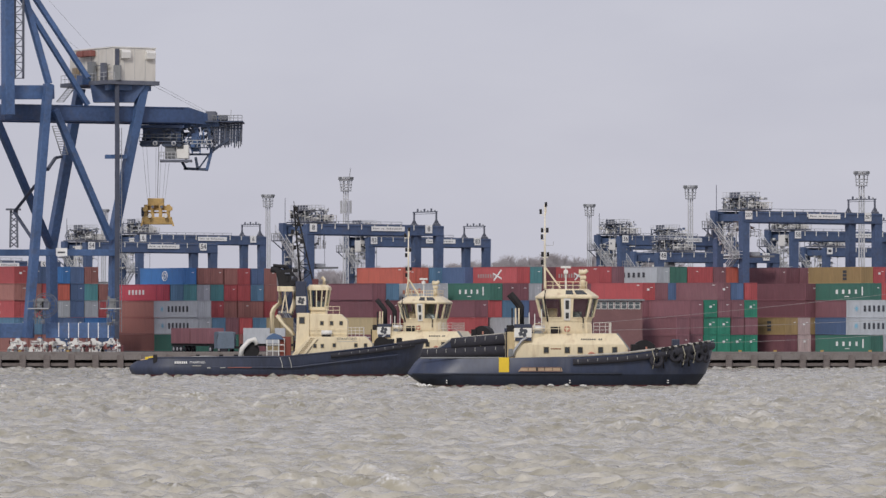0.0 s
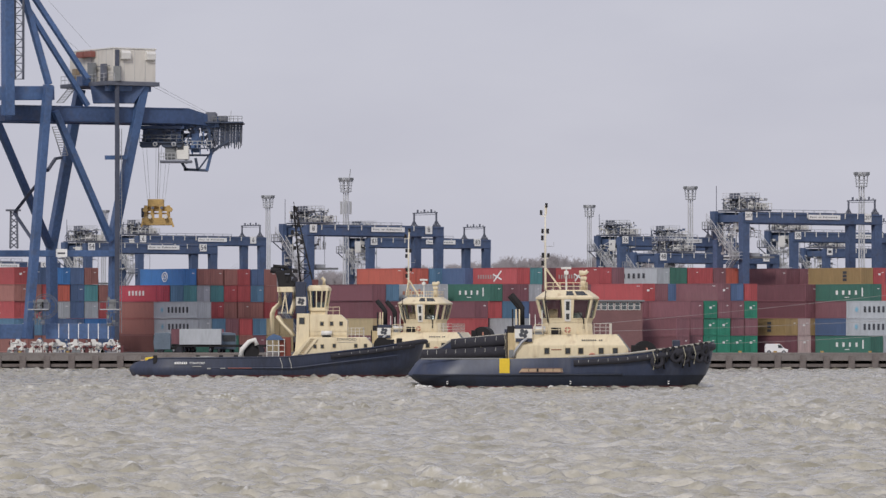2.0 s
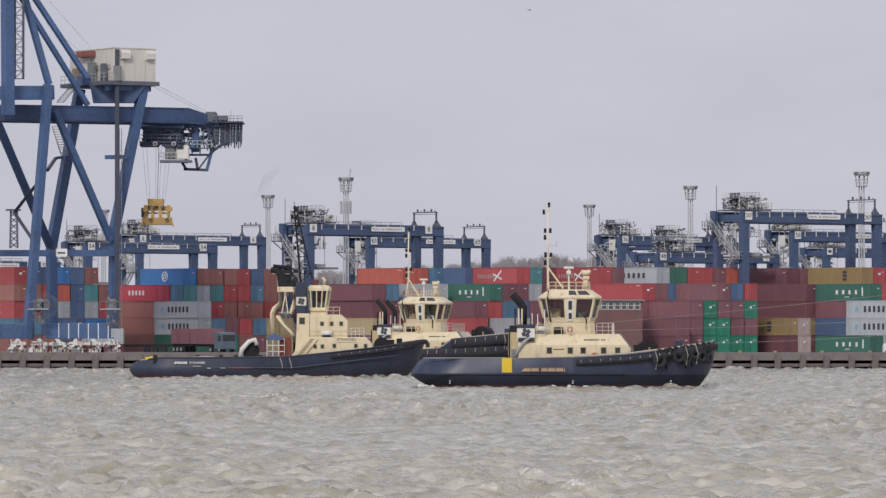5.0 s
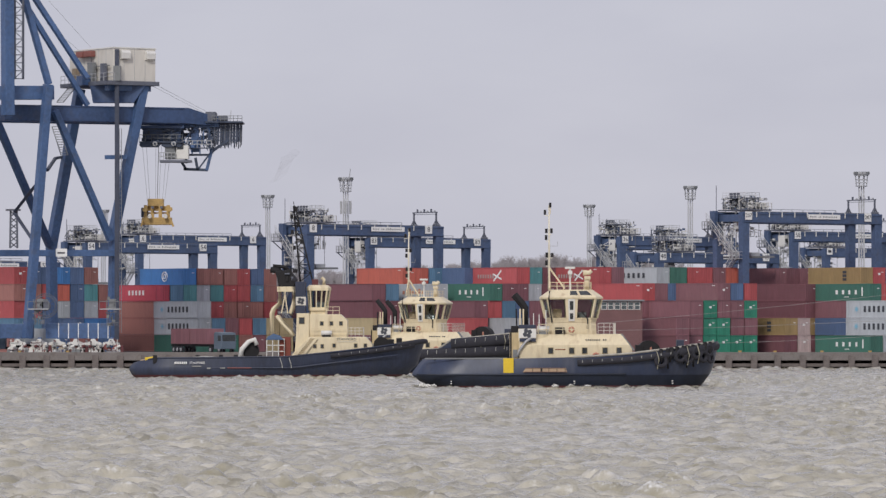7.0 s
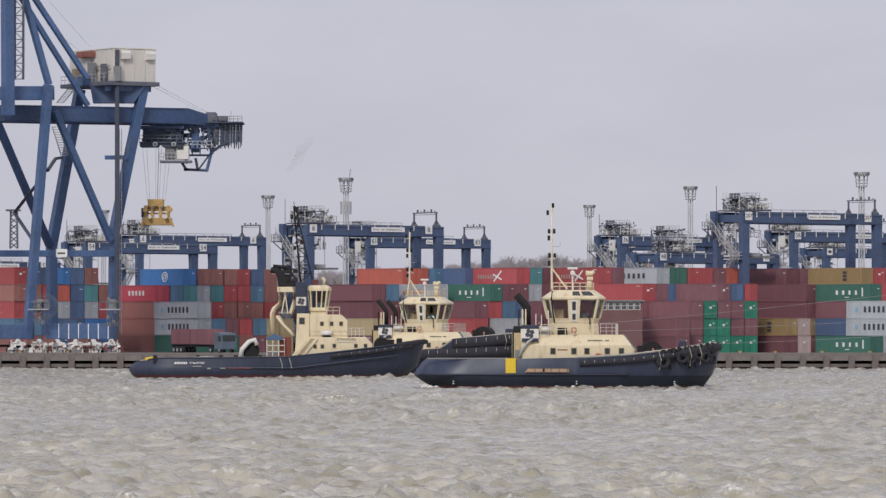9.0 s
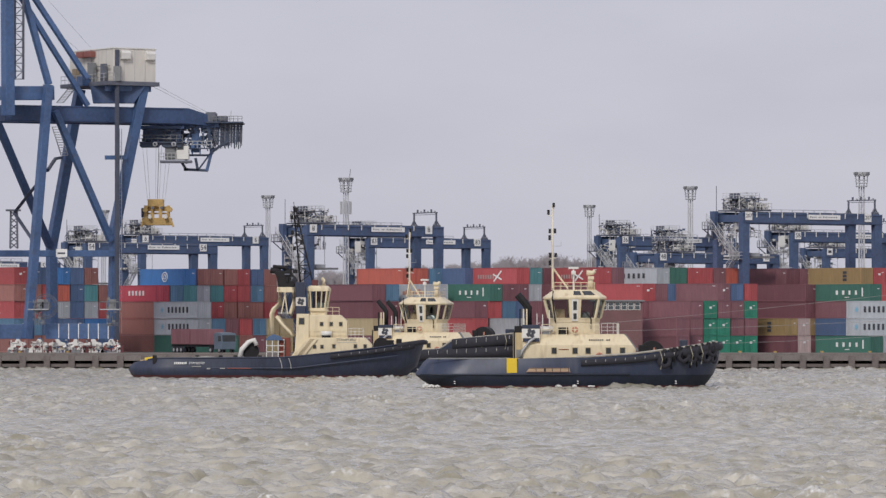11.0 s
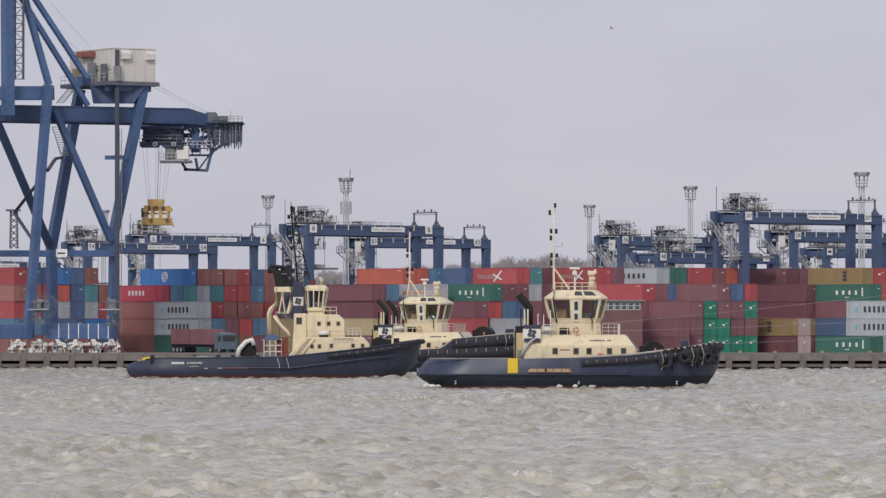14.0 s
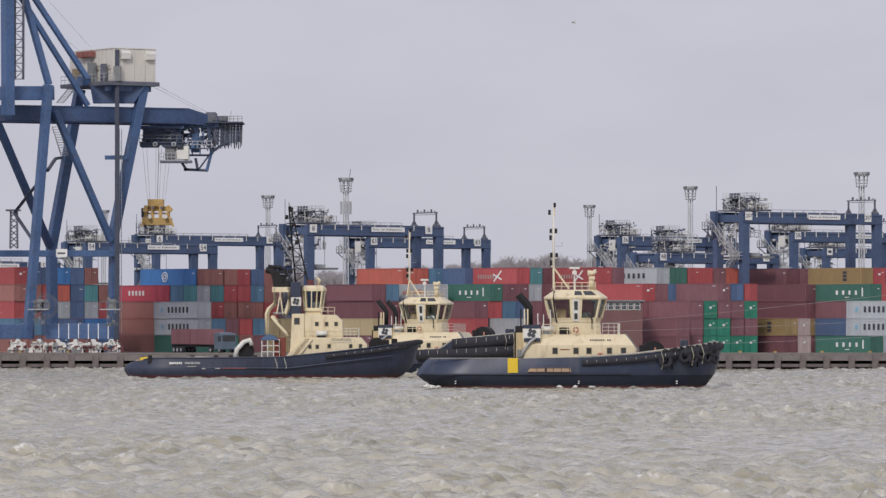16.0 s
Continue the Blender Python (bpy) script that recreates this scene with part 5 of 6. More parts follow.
    part("panel_edge", box(-4.35, -5.25, 1.44, -0.05, -5.21, 1.52, 0.01), mat("worn_timber_edge", (0.16, 0.10, 0.09), 0.8), ts)
    part("panel_edge", box(-4.15, -5.25, 1.84, -0.12, -5.21, 1.9, 0.01), mat("worn_timber_edge", (0.16, 0.10, 0.09), 0.8), ts)
    for k in range(5):
        xx = -3.5 + k * 0.82
        part("panel_gap", box(xx, -5.24, 1.52, xx + (0.2 if k == 1 else 0.06), -5.215, 1.84), soot, ts)
    for px in (-11.72, 0.75, 10.69):
        bmk = bmesh.new()
        add_box(bmk, px - 0.07, -5.3, 0.28, px + 0.07, -4.2, 0.36)
        add_box(bmk, px - 0.07, -5.3, 0.5, px + 0.07, -4.2, 0.58)
        part("draught_mark", bmk, letter_white, t)
    # deckhouse
    zd = 2.82 - 0.6
    dh = part("deckhouse", prism([(-4.83, zd), (6.67, zd), (6.67, 3.79), (6.38, 4.20), (-4.83, 4.20)], -3.7, 3.7, 0.05), cream, t, "cream painted steel deckhouse")
    up = bmesh.new()
    q0 = [up.verts.new(p) for p in ((-4.83, -3.68, 4.20), (6.38, -3.68, 4.20), (6.38, 3.68, 4.20), (-4.83, 3.68, 4.20))]
    q1 = [up.verts.new(p) for p in ((-4.83, -3.68, 5.29), (-1.15, -2.95, 5.29), (5.57, -2.95, 5.29), (5.57, 2.95, 5.29), (-1.15, 2.95, 5.29), (-4.83, 3.68, 5.29))]
    qa = up.verts.new((-0.69, -3.68, 4.20))
    qb = up.verts.new((-0.69, 3.68, 4.20))
    for f in ((q0[0], qa, q1[1], q1[0]), (qa, q0[1], q1[2], q1[1]), (q0[1], q0[2], q1[3], q1[2]), (q0[2], qb, q1[4], q1[3]), (qb, q0[3], q1[5], q1[4]), (q0[3], q0[0], q1[0], q1[5]), tuple(q1)):
        up.faces.new(f)
    part("sloped_upper_side", up, cream, dh)
    for px in (-1.61, 0.52, 1.84, 3.91, 5.34):
        square_window(dh, px, -3.7, 3.62, 0.46)
    part("door_outline", box(-3.05, -3.74, 3.05, -2.59, -3.7, 3.79, 0.02), cream, dh)
    for k in range(10):
        if k != 7:
            part("name_mark", box(1.95 + k * 0.22, -3.46, 4.63, 1.95 + k * 0.22 + 0.12, -3.2, 4.78), letter_dark, dh)
    part("rust_streak", box(-1.15, -3.715, 3.68, -0.11, -3.7, 3.79), mat("rust", (0.25, 0.08, 0.03), 0.9), dh)
    for px in (2.99,):
        ring = tyre(t, (px, -3.9, 3.05), 0.4)
        ring.data.materials.clear()
        ring.data.materials.append(orange)
        ring.name = "lifebuoy"
    # funnel casing and exhaust
    fc = part("funnel_casing", box(-4.89, -3.74, 4.60, -3.05, -1.6, 5.86, 0.05), cream, t)
    part("casing_top", box(-4.83, -3.7, 5.86, -3.10, -1.6, 6.26, 0.06), hull_navy, fc)
    part("casing_band", box(-4.77, -3.77, 4.54, -3.10, -3.74, 4.89), hull_navy, fc)
    part("emblem_panel", box(-4.85, -3.775, 4.92, -3.09, -3.742, 5.84, 0.01), white_paint, fc, "white emblem panel")
    emblem(fc, -3.97, -3.78, 5.40, 0.5)
    part("casing_side", box(-5.69, -3.6, zd, -4.83, 3.6, 5.46, 0.08), mat("buff_paint", (0.56, 0.44, 0.25), 0.5, vary=0.2, streak=1), t)
    part("casing_hatch", box(-5.46, -3.68, 2.93, -5.00, -3.6, 3.74, 0.03), grey_steel, t)
    part("casing_pipe", tube([(-5.66, -3.7, 2.82), (-5.66, -3.7, 5.57)], 0.07, 6), soot, t)
    part("vent_head", box(-5.63, -3.3, 5.40, -4.83, -2.2, 6.15, 0.1), soot, t)
    part("exhaust", tube([(-4.14, -2.6, 6.03), (-4.14, -2.6, 7.99), (-4.48, -2.6, 8.51), (-5.23, -2.6, 9.37)], 0.34, 12, 0.3), soot, t, "sooty exhaust pipe", smooth=True)
    part("exhaust", tube([(-4.2, 2.6, 5.2), (-4.2, 2.6, 7.9), (-4.55, 2.6, 8.45), (-5.3, 2.6, 9.3)], 0.34, 12, 0.3), soot, t, "sooty exhaust pipe", smooth=True)
    for px in (-5.06, -4.71, -4.37):
        part("funnel_post", beam((px, -2.9, 5.34), (px, -2.9, 7.87), 0.14), soot if px < -4.8 else cream, t)
    part("vent_pipe", tube([(-5.00, -3.9, 2.93), (-4.83, -3.95, 3.62), (-4.14, -3.95, 4.54), (-3.62, -3.95, 4.89)], 0.13, 8), galv, t, smooth=True)
    # wheelhouse
    cx = 0.57
    wb = part("wheelhouse_base", ring_solid([octagon(cx, 2.55, 2.3, 0.5, 0.6, 5.29), octagon(cx, 2.45, 2.3, 0.5, 0.6, 6.49)]), cream, t)
    lo, hi = octagon(cx, 2.5, 2.35, 0.55, 0.9, 6.49), octagon(cx, 3.1, 2.75, 0.65, 1.0, 8.97)
    mid = [a.lerp(b, 0.19) for a, b in zip(lo, hi)]
    upper = [a.lerp(b, 0.94) for a, b in zip(lo, hi)]
    wh = part("wheelhouse", ring_solid([lo, mid]), cream, t, "cream octagonal wheelhouse")
    part("window_head", ring_solid([upper, hi]), cream, wh)
    part("console", box(cx - 0.2, -1.5, mid[0].z, cx + 1.5, 1.5, mid[0].z + 0.55, 0.06), grey_steel, wh, "grey steering console")
    part("console", box(cx - 1.9, -0.9, mid[0].z, cx - 1.0, 0.9, mid[0].z + 0.9, 0.06), tan_wood, wh)
    for k in range(8):
        part("corner_post", beam(mid[k], upper[k], 0.2, 0.2), cream, wh)
    part("roof", ring_solid([octagon(cx, 3.22, 2.85, 0.7, 1.0, 8.91), octagon(cx, 3.2, 2.85, 0.7, 1.0, 9.08), octagon(cx, 2.15, 1.9, 0.6, 0.8, 9.83)]), cream, wh)
    for k in range(8):
        a, b, c, d = lo[k], lo[(k + 1) % 8], hi[(k + 1) % 8], hi[k]
        if k in (0, 4):
            u = (0.36, 0.63) if k == 0 else (0.37, 0.64)
            pl = part("side_pillar", pane(a, b, c, d, (u[0], u[1], 0.18, 0.95), 0.06), cream, wh)
            dr = part("wheelhouse_door", pane(a, b, c, d, (0.42, 0.57, 0.06, 0.96), 0.1), white_paint, wh, "white wheelhouse door")
            part("door_glass", pane(a, b, c, d, (0.455, 0.535, 0.52, 0.88), 0.13), glass_dark, dr)
            part("door_glass", pane(a, b, c, d, (0.455, 0.535, 0.14, 0.38), 0.13), glass_dark, dr)
            spans = ((0.01, u[0]), (u[1], 0.99))
        else:
            spans = ((0.02, 0.98),)
        for u0, u1 in spans:
            g = part("wheelhouse_window", pane(a, b, c, d, (u0, u1, 0.19, 0.94), 0.02), wheel_glass, wh)
            g.visible_shadow = False
            part("sill", pane(a, b, c, d, (u0, u1, 0.15, 0.19), 0.06), cream, g)
    rlo, rhi = octagon(cx, 3.2, 2.85, 0.7, 1.0, 9.08), octagon(cx, 2.15, 1.9, 0.6, 0.8, 9.83)
    for u0, u1 in ((0.46, 0.64), (0.7, 0.95)):
        part("skylight", pane(rlo[0], rlo[1], rhi[1], rhi[0], (u0, u1, 0.25, 0.8), 0.03), glass_dark, wh)
    part("pillar_pipe", tube([(-1.67, -2.95, 9.71), (-1.78, -2.95, 8.91), (-1.44, -2.6, 6.49)], 0.085, 6), soot, wh)
    part("pillar_pipe", tube([(1.55, -2.6, 7.64), (2.18, -2.6, 6.84), (2.18, -2.6, 5.80)], 0.075, 6), soot, wh)
    # roof gear
    part("roof_rail", rail([(-1.55, -1.8, 9.83), (2.59, -1.8, 9.83), (2.59, 1.8, 9.83), (-1.55, 1.8, 9.83), (-1.55, -1.8, 9.83)], 0.75, 0.7, 0.022), cream, t)
    signal_mast(t, -1.67, 0, 9.83, 18.79, [(-0.42, 17.76, 0.6), (0.12, 18.51, 0.55), (-0.28, 15.86, 0.55), (0.25, 15.86, 0.6), (-0.3, 15.17, 0.6), (-0.25, 13.39, 0.6), (0.32, 13.39, 0.5), (-0.28, 12.59, 0.6)], mat("mast_ivory_paint", (0.74, 0.69, 0.58), 0.45))
    part("mast_fork", tube([(-1.67, 0, 17.18), (-1.55, 0, 17.76), (-1.55, 0, 18.33)], 0.05, 6), cream, t)
    part("mast_stay", beam((-1.67, 0, 12.13), (-0.11, -0.6, 9.94), 0.14), cream, t)
    part("mast_stay", beam((-1.67, 0, 12.13), (-1.67, -1.4, 9.94), 0.12), cream, t)
    part("wind_vane", tube([(-1.55, 0, 14.31), (-0.80, 0, 14.31), (-0.80, 0, 14.71)], 0.03, 6), galv, t)
    rm = part("radar_post", tube([(0.46, -0.3, 9.83), (0.46, -0.3, 12.13)], 0.09, 8), white_paint, t)
    part("radar_scanner", box(-0.06, -0.5, 11.95, 0.98, -0.2, 12.18, 0.05), white_paint, rm)
    part("radar_dome", box(0.23, -0.6, 11.38, 0.69, -0.1, 11.78, 0.1), white_paint, rm)
    mo = part("fire_monitor", tube([(2.18, -0.9, 9.83), (2.18, -0.9, 11.21)], 0.28, 10), cream, t, smooth=True)
    part("monitor_nozzle", tube([(1.78, -0.9, 11.55), (2.41, -0.9, 11.55), (2.64, -0.9, 11.78)], 0.3, 10, 0.2), cream, mo, smooth=True)
    part("monitor_wheel", box(1.90, -1.3, 10.86, 2.53, -0.6, 11.21, 0.08), cream, mo)
    # deckhouse-top fittings
    part("top_rail", rail([(3.22, -3.3, 5.29), (5.00, -3.3, 5.29), (5.00, 3.3, 5.29)], 1.1, 0.55, 0.022, 3), house_white, t)
    part("top_rail", rail([(-2.87, -3.5, 5.29), (2.99, -3.5, 5.29)], 1.0, 0.9, 0.03, 2), cream, t)
    rf = part("liferaft", tube([(-2.99, -3.0, 5.80), (-1.72, -3.0, 5.80)], 0.32, 12), white_paint, t, "white liferaft canister", smooth=True)
    part("raft_cradle", box(-2.82, -3.2, 5.29, -1.90, -2.8, 5.57), grey_steel, rf)
    part("deck_locker", box(-1.21, -3.0, 5.29, -0.17, -2.5, 5.98, 0.05), soot, t)
    for px, py in ((-3.33, 7.41), (-2.76, 7.30), (-2.07, 7.76)):
        part("whip_aerial", beam((px, -2.8, 5.29), (px, -2.8, py), 0.09), white_paint, t)
    lb = tyre(t, (0.52, -3.4, 5.75), 0.33)
    lb.data.materials.clear()
    lb.data.materials.append(orange)
    lb.name = "lifebuoy"
    # foredeck winch and bollards
    wz = lerp_table(sheer, 8.33) - (0.0 if upper_fender else 0.3)
    bm2 = bmesh.new()
    bmesh.ops.create_cone(bm2, cap_ends=True, segments=26, radius1=1.25, radius2=1.25, depth=2.2, matrix=pose(8.45, -0.5, wz + 0.15, 90))
    wn_ = part("winch_drum", bm2, soot, t, "dark greased towing winch drum")
    part("winch_frame", box(7.13, -1.8, wz - 0.9, 7.82, 1.2, wz + 0.95, 0.06), soot, wn_)
    part("winch_mark", box(8.56, -1.63, wz + 0.3, 8.74, -1.6, wz + 0.7), orange, wn_)
    part("towing_staple", box(11.32, -1.0, lerp_table(sheer, 11.61) - 0.9, 12.07, 1.0, lerp_table(sheer, 11.61) + 0.75, 0.12), hull_navy, t)
    part("deck_stair", beam((5.63, -2.8, 5.29), (6.90, -2.8, 3.62), 0.5, 0.18), grey_steel, t)
    part("stern_bollard", box(-13.45, -3.4, 2.59, -12.99, -3.0, 2.99, 0.08), soot, t)
    part("stern_bollard", box(-8.51, -3.4, 2.59, -8.05, -3.0, 2.99, 0.08), soot, t)
    part("stern_rail", tube([(-14.37, -3.9, 2.82), (-12.07, -4.5, 2.84), (-6.09, -4.6, 2.84)], 0.09, 6), grey_steel, t)
    return t


SHEER_N = [(-14.48, 2.82), (-6.03, 2.82), (1.72, 2.99), (6.32, 3.28), (10.92, 3.85), (15.63, 4.54)]
SHEER_T = [(-14.48, 2.3), (-6.03, 2.5), (0.4, 2.9), (3.6, 3.1), (5.4, 4.3), (13.4, 5.15), (15.63, 5.4)]
TUG_NEAR = Vector((12.99, 506, 0))
TUG_REAR = Vector((-2.72, 641, 0))
REAR_TURN = -14.0
tug_near = harbour_tug(pose(*TUG_NEAR), "navy-hulled harbour tug with cream deckhouse and octagonal wheelhouse", SHEER_N, False)
tug_rear = harbour_tug(pose(*TUG_REAR, 0, 0, REAR_TURN), "cream and navy harbour tug with fendered raised bow", SHEER_T, True)


def escort_tug(m):
    t = thing("escort_tug", m, "long low-sterned navy tug with cream stepped superstructure", "tugboat", "tugs")
    sheer = [(-17.63, 1.56), (-16.54, 1.90), (-14.17, 2.24), (1.08, 2.37), (6.51, 2.92), (11.39, 3.46), (17.49, 4.34)]
    levels = [(-1.6, -15.86, 13.97, 0.7, 0.6, 1), (0.0, -17.08, 15.19, 0.93, 0.84, 1), (0.25, -17.42, 15.66, 0.97, 0.88, 0), (0.9, -17.76, 16.20, 1.0, 0.93, 0),
              (1.3, -17.63, 16.75, 0.98, 0.96, 0), (None, -17.08, 17.69, 0.95, 1.0, 0)]
    B = 5.0
    hull, n = tug_hull(t, levels, sheer, B, [hull_navy, hull_red])
    deck_plate(t, levels, sheer, B, 0.7)
    pts = []
    for i in range(34):
        u = 0.05 + 0.94 * i / 33
        x = -17.08 + 34.78 * u
        aft = min(1.0, 0.55 + 0.45 * math.sin(min(1, u / 0.16) * math.pi / 2))
        w = B * aft * math.sqrt(max(0.0, 1 - max(0.0, (u - 0.62) / 0.38) ** 2.4)) * (0.95 + 0.05 * min(1, max(0, (u - 0.2) / 0.5)))
        pts.append((x, -w, lerp_table(sheer, x)))
    part("bulwark_cap", tube([(x, y, z + 0.03) for x, y, z in pts], 0.1, 6), hull_navy, t)
    side_fender(t, [(x, y - 0.1, z - 0.42) for x, y, z in pts if x > 6.17][::2], 0.3, 1.0)
    part("bow_fender", tube([(x, y - 0.1, z - 0.1) for x, y, z in pts if x > 13.97] + [(17.76, 0, 4.20)] + [(x, -y, z - 0.1) for x, y, z in pts[::-1] if x > 13.97], 0.3, 10), rubber, t, smooth=True)
    part("knuckle", tube([(x, y - 0.06, 1.1 + max(0, (x - 2)) * 0.12) for x, y, z in pts if x < 14.64], 0.1, 6), hull_navy, t)
    for xx in (0.41, 1.49):
        part("pilot_ladder", tube([(xx, -5.1, 2.31), (xx + 0.25, -5.15, 1.56), (xx + 0.3, -5.12, 1.08)], 0.05, 6), strap, t)
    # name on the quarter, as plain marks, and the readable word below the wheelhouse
    for k in range(7):
        part("name_mark", box(-12.14 + k * 0.22, -5.03, 1.56, -12.14 + k * 0.22 + 0.14, -4.7, 1.83), letter_white, t)
    for xa, za, xb, zb in ((-10.03, 1.25, -8.95, 1.34), (-8.27, 0.98, -7.86, 1.12), (-6.71, 1.02, -6.10, 1.12)):
        part("side_mark", box(xa, -5.03, za, xb, -4.8, zb), strap, t)
    words("STANFORD", 0.36, letter_white, pose(-9.42, -5.06, 1.69, 90), t, "ship_name")
    part("side_stripe", box(-5.83, -5.04, 1.05, -2.98, -4.8, 1.13), mat("faded_red_line", (0.3, 0.09, 0.07), 0.7), t)
    # tiered superstructure
    zd = 1.6
    d1 = part("deckhouse", prism([(1.08, zd), (11.39, zd), (11.39, 3.86), (10.58, 4.75), (3.80, 4.75), (2.03, 2.92)], -3.8, 3.8, 0.07), cream, t, "cream stepped deckhouse")
    for px, py in ((4.54, 3.66), (5.42, 3.66), (6.85, 3.73), (9.42, 3.73), (10.58, 3.73)):
        square_window(d1, px, -3.8, py, 0.33)
    words("STANFORD", 0.46, letter_dark, pose(8.34, -3.82, 4.47, 90), d1, "ship_name")
    part("brow_rail", box(7.19, -3.86, 4.16, 9.63, -3.8, 4.20), galv, d1)
    d2 = part("upper_deckhouse", prism([(3.86, 4.75), (8.41, 4.75), (8.41, 6.71), (7.59, 7.46), (3.86, 7.46)], -3.2, 3.2, 0.07), cream, t)
    for px in (5.36, 6.51, 7.66):
        square_window(d2, px, -3.2, 6.37, 0.36)
    d3 = part("tower_base", prism([(2.03, zd), (3.86, zd), (3.86, 7.59), (2.37, 7.59), (2.31, 5.29)], -3.4, 3.4, 0.06), cream, t)
    square_window(d3, 2.98, -3.4, 6.71, 0.6)
    # casing column with the emblem
    fc = part("funnel_casing", box(2.17, -2.4, 7.59, 3.39, 0.2, 11.39, 0.05), hull_navy, t, "navy funnel casing")
    part("emblem_panel", box(2.24, -2.46, 8.54, 3.46, -2.4, 9.56), house_white, fc)
    emblem(fc, 2.85, -2.47, 9.05, 0.45)
    # slim wheelhouse on its tower
    cx = 4.88
    part("wheelhouse_tower", ring_solid([octagon(cx, 1.05, 1.5, 0.2, 0.4, 7.46), octagon(cx, 1.05, 1.5, 0.2, 0.4, 8.14)]), cream, t)
    lo, hi = octagon(cx, 1.05, 1.6, 0.25, 0.5, 8.07), octagon(cx + 0.08, 1.3, 1.9, 0.3, 0.6, 10.37)
    wh = part("wheelhouse", ring_solid([lo, [a.lerp(b, 0.1) for a, b in zip(lo, hi)]]), cream, t, "all-round glazed wheelhouse")
    part("console", box(cx - 0.2, -0.8, 8.27, cx + 0.7, 0.8, 8.95, 0.05), grey_steel, wh)
    for k in range(8):
        g = part("wheelhouse_window", pane(lo[k], lo[(k + 1) % 8], hi[(k + 1) % 8], hi[k], (0.02, 0.98, 0.1, 0.98), 0.02), wheel_glass, wh)
        g.visible_shadow = False
    part("roof", ring_solid([octagon(cx + 0.08, 1.45, 2.0, 0.3, 0.6, 10.31), octagon(cx + 0.08, 1.45, 2.0, 0.3, 0.6, 10.64), octagon(cx + 0.05, 1.1, 1.6, 0.3, 0.6, 10.98)]), cream, wh)
    for k in range(8):
        part("window_post", beam(lo[k], hi[k], 0.16), cream, wh)
        if k in (0, 4):
            for u in (0.36, 0.7):
                part("window_post", beam(lo[k].lerp(lo[(k + 1) % 8], u), hi[k].lerp(hi[(k + 1) % 8], u), 0.12), cream, wh)
        part("window_sill", beam(lo[k], lo[(k + 1) % 8], 0.3, 0.3), cream, wh)
    # bent cream exhaust supports and the sooty stack head
    for a in (((-0.68, 5.15), (-0.68, 7.59), (-0.47, 8.14), (0.27, 8.81), (0.20, 10.71)), ((1.63, 7.32), (1.56, 7.59), (1.97, 8.81), (1.90, 10.78)), ((-0.07, 7.32), (0.68, 6.31), (1.56, 5.42), (1.90, 4.88))):
        for yy in (-2.9, 2.9):
            part("exhaust_support", tube([(x, yy, z) for x, z in a], 0.2, 8), cream, t, smooth=True)
    part("support_tie", box(0.00, -3.0, 10.17, 2.03, 3.0, 10.78, 0.05), cream, t)
    part("support_tie", box(0.14, -2.9, 7.53, 1.76, 2.9, 7.80, 0.05), grey_steel, t)
    for (xa, za), (xb, zb) in (((0.88, 10.51), (1.29, 7.59)), ((1.08, 10.51), (0.54, 7.59))):
        part("support_strut", beam((xa, -2.9, za), (xb, -2.9, zb), 0.14), cream, t)
    part("stack_head", prism([(0.14, 10.78), (1.97, 10.78), (2.37, 11.66), (1.49, 12.81), (-0.27, 12.61), (0.00, 11.73)], -2.4, 2.4, 0.12), soot, t, "sooty twin stack head")
    for yy in (-1.6, 1.6):
        part("exhaust", tube([(1.08, yy, 12.07), (-0.14, yy, 12.75), (-0.81, yy, 12.81)], 0.42, 10, 0.36), soot, t, "sooty exhaust pipe", smooth=True)
        part("exhaust", tube([(1.36, yy, 12.61), (0.95, yy, 13.15), (-0.54, yy, 13.29)], 0.25, 10, 0.2), soot, t, smooth=True)
    rg = random.Random(5)
    for k in range(12):
        xx, zz = 0.00 + rg.random() * 1.9, 11.39 + rg.random() * 1.2
        part("stack_gear", box(xx, -2.7 + rg.random() * 0.4, zz, xx + rg.uniform(0.15, 0.6), -1.9, zz + rg.uniform(0.15, 0.7), 0.03), (soot, rubber, crane_dark)[k % 3], t)
    for xx, zt in ((0.41, 13.42), (0.88, 13.22), (1.69, 13.02)):
        part("stack_pipe", tube([(xx, -1.2, 12.07), (xx - 0.1, -1.2, zt)], 0.12, 6), soot, t)
    # dark lattice mast
    mp = [[(2.71, -0.7), (4.20, -0.7)], [(1.90, -0.15), (2.10, -0.15)]]
    bm2 = bmesh.new()
    za, zb = 11.39, 20.47
    for yy in (-1, 1):
        for s in (0, 1):
            add_beam(bm2, (mp[0][s][0], yy * 0.7, za), (mp[1][s][0], yy * 0.15, zb), 0.13)
    for k in range(9):
        f0, f1 = 1 - (1 - k / 9) ** 1.0, 1 - (1 - (k + 1) / 9) ** 1.0
        p = lambda s, f: (mp[0][s][0] + (mp[1][s][0] - mp[0][s][0]) * f, -0.7 + 0.55 * f, za + (zb - za) * f)
        add_beam(bm2, p(k % 2, f0), p(1 - k % 2, f1), 0.1)
        add_beam(bm2, p(0, f1), p(1, f1), 0.09)
    add_beam(bm2, (1.97, 0, zb), (1.90, 0, 21.02), 0.08)
    ms = part("lattice_mast", bm2, soot, t, "dark lattice signal mast")
    for px, py in ((2.24, 20.14), (1.69, 19.19), (2.44, 18.31), (1.76, 17.36), (2.85, 16.14), (2.03, 15.46)):
        part("mast_lamp", box(px - 0.18, -0.5, py - 0.25, px + 0.18, -0.2, py + 0.25, 0.03), soot, ms)
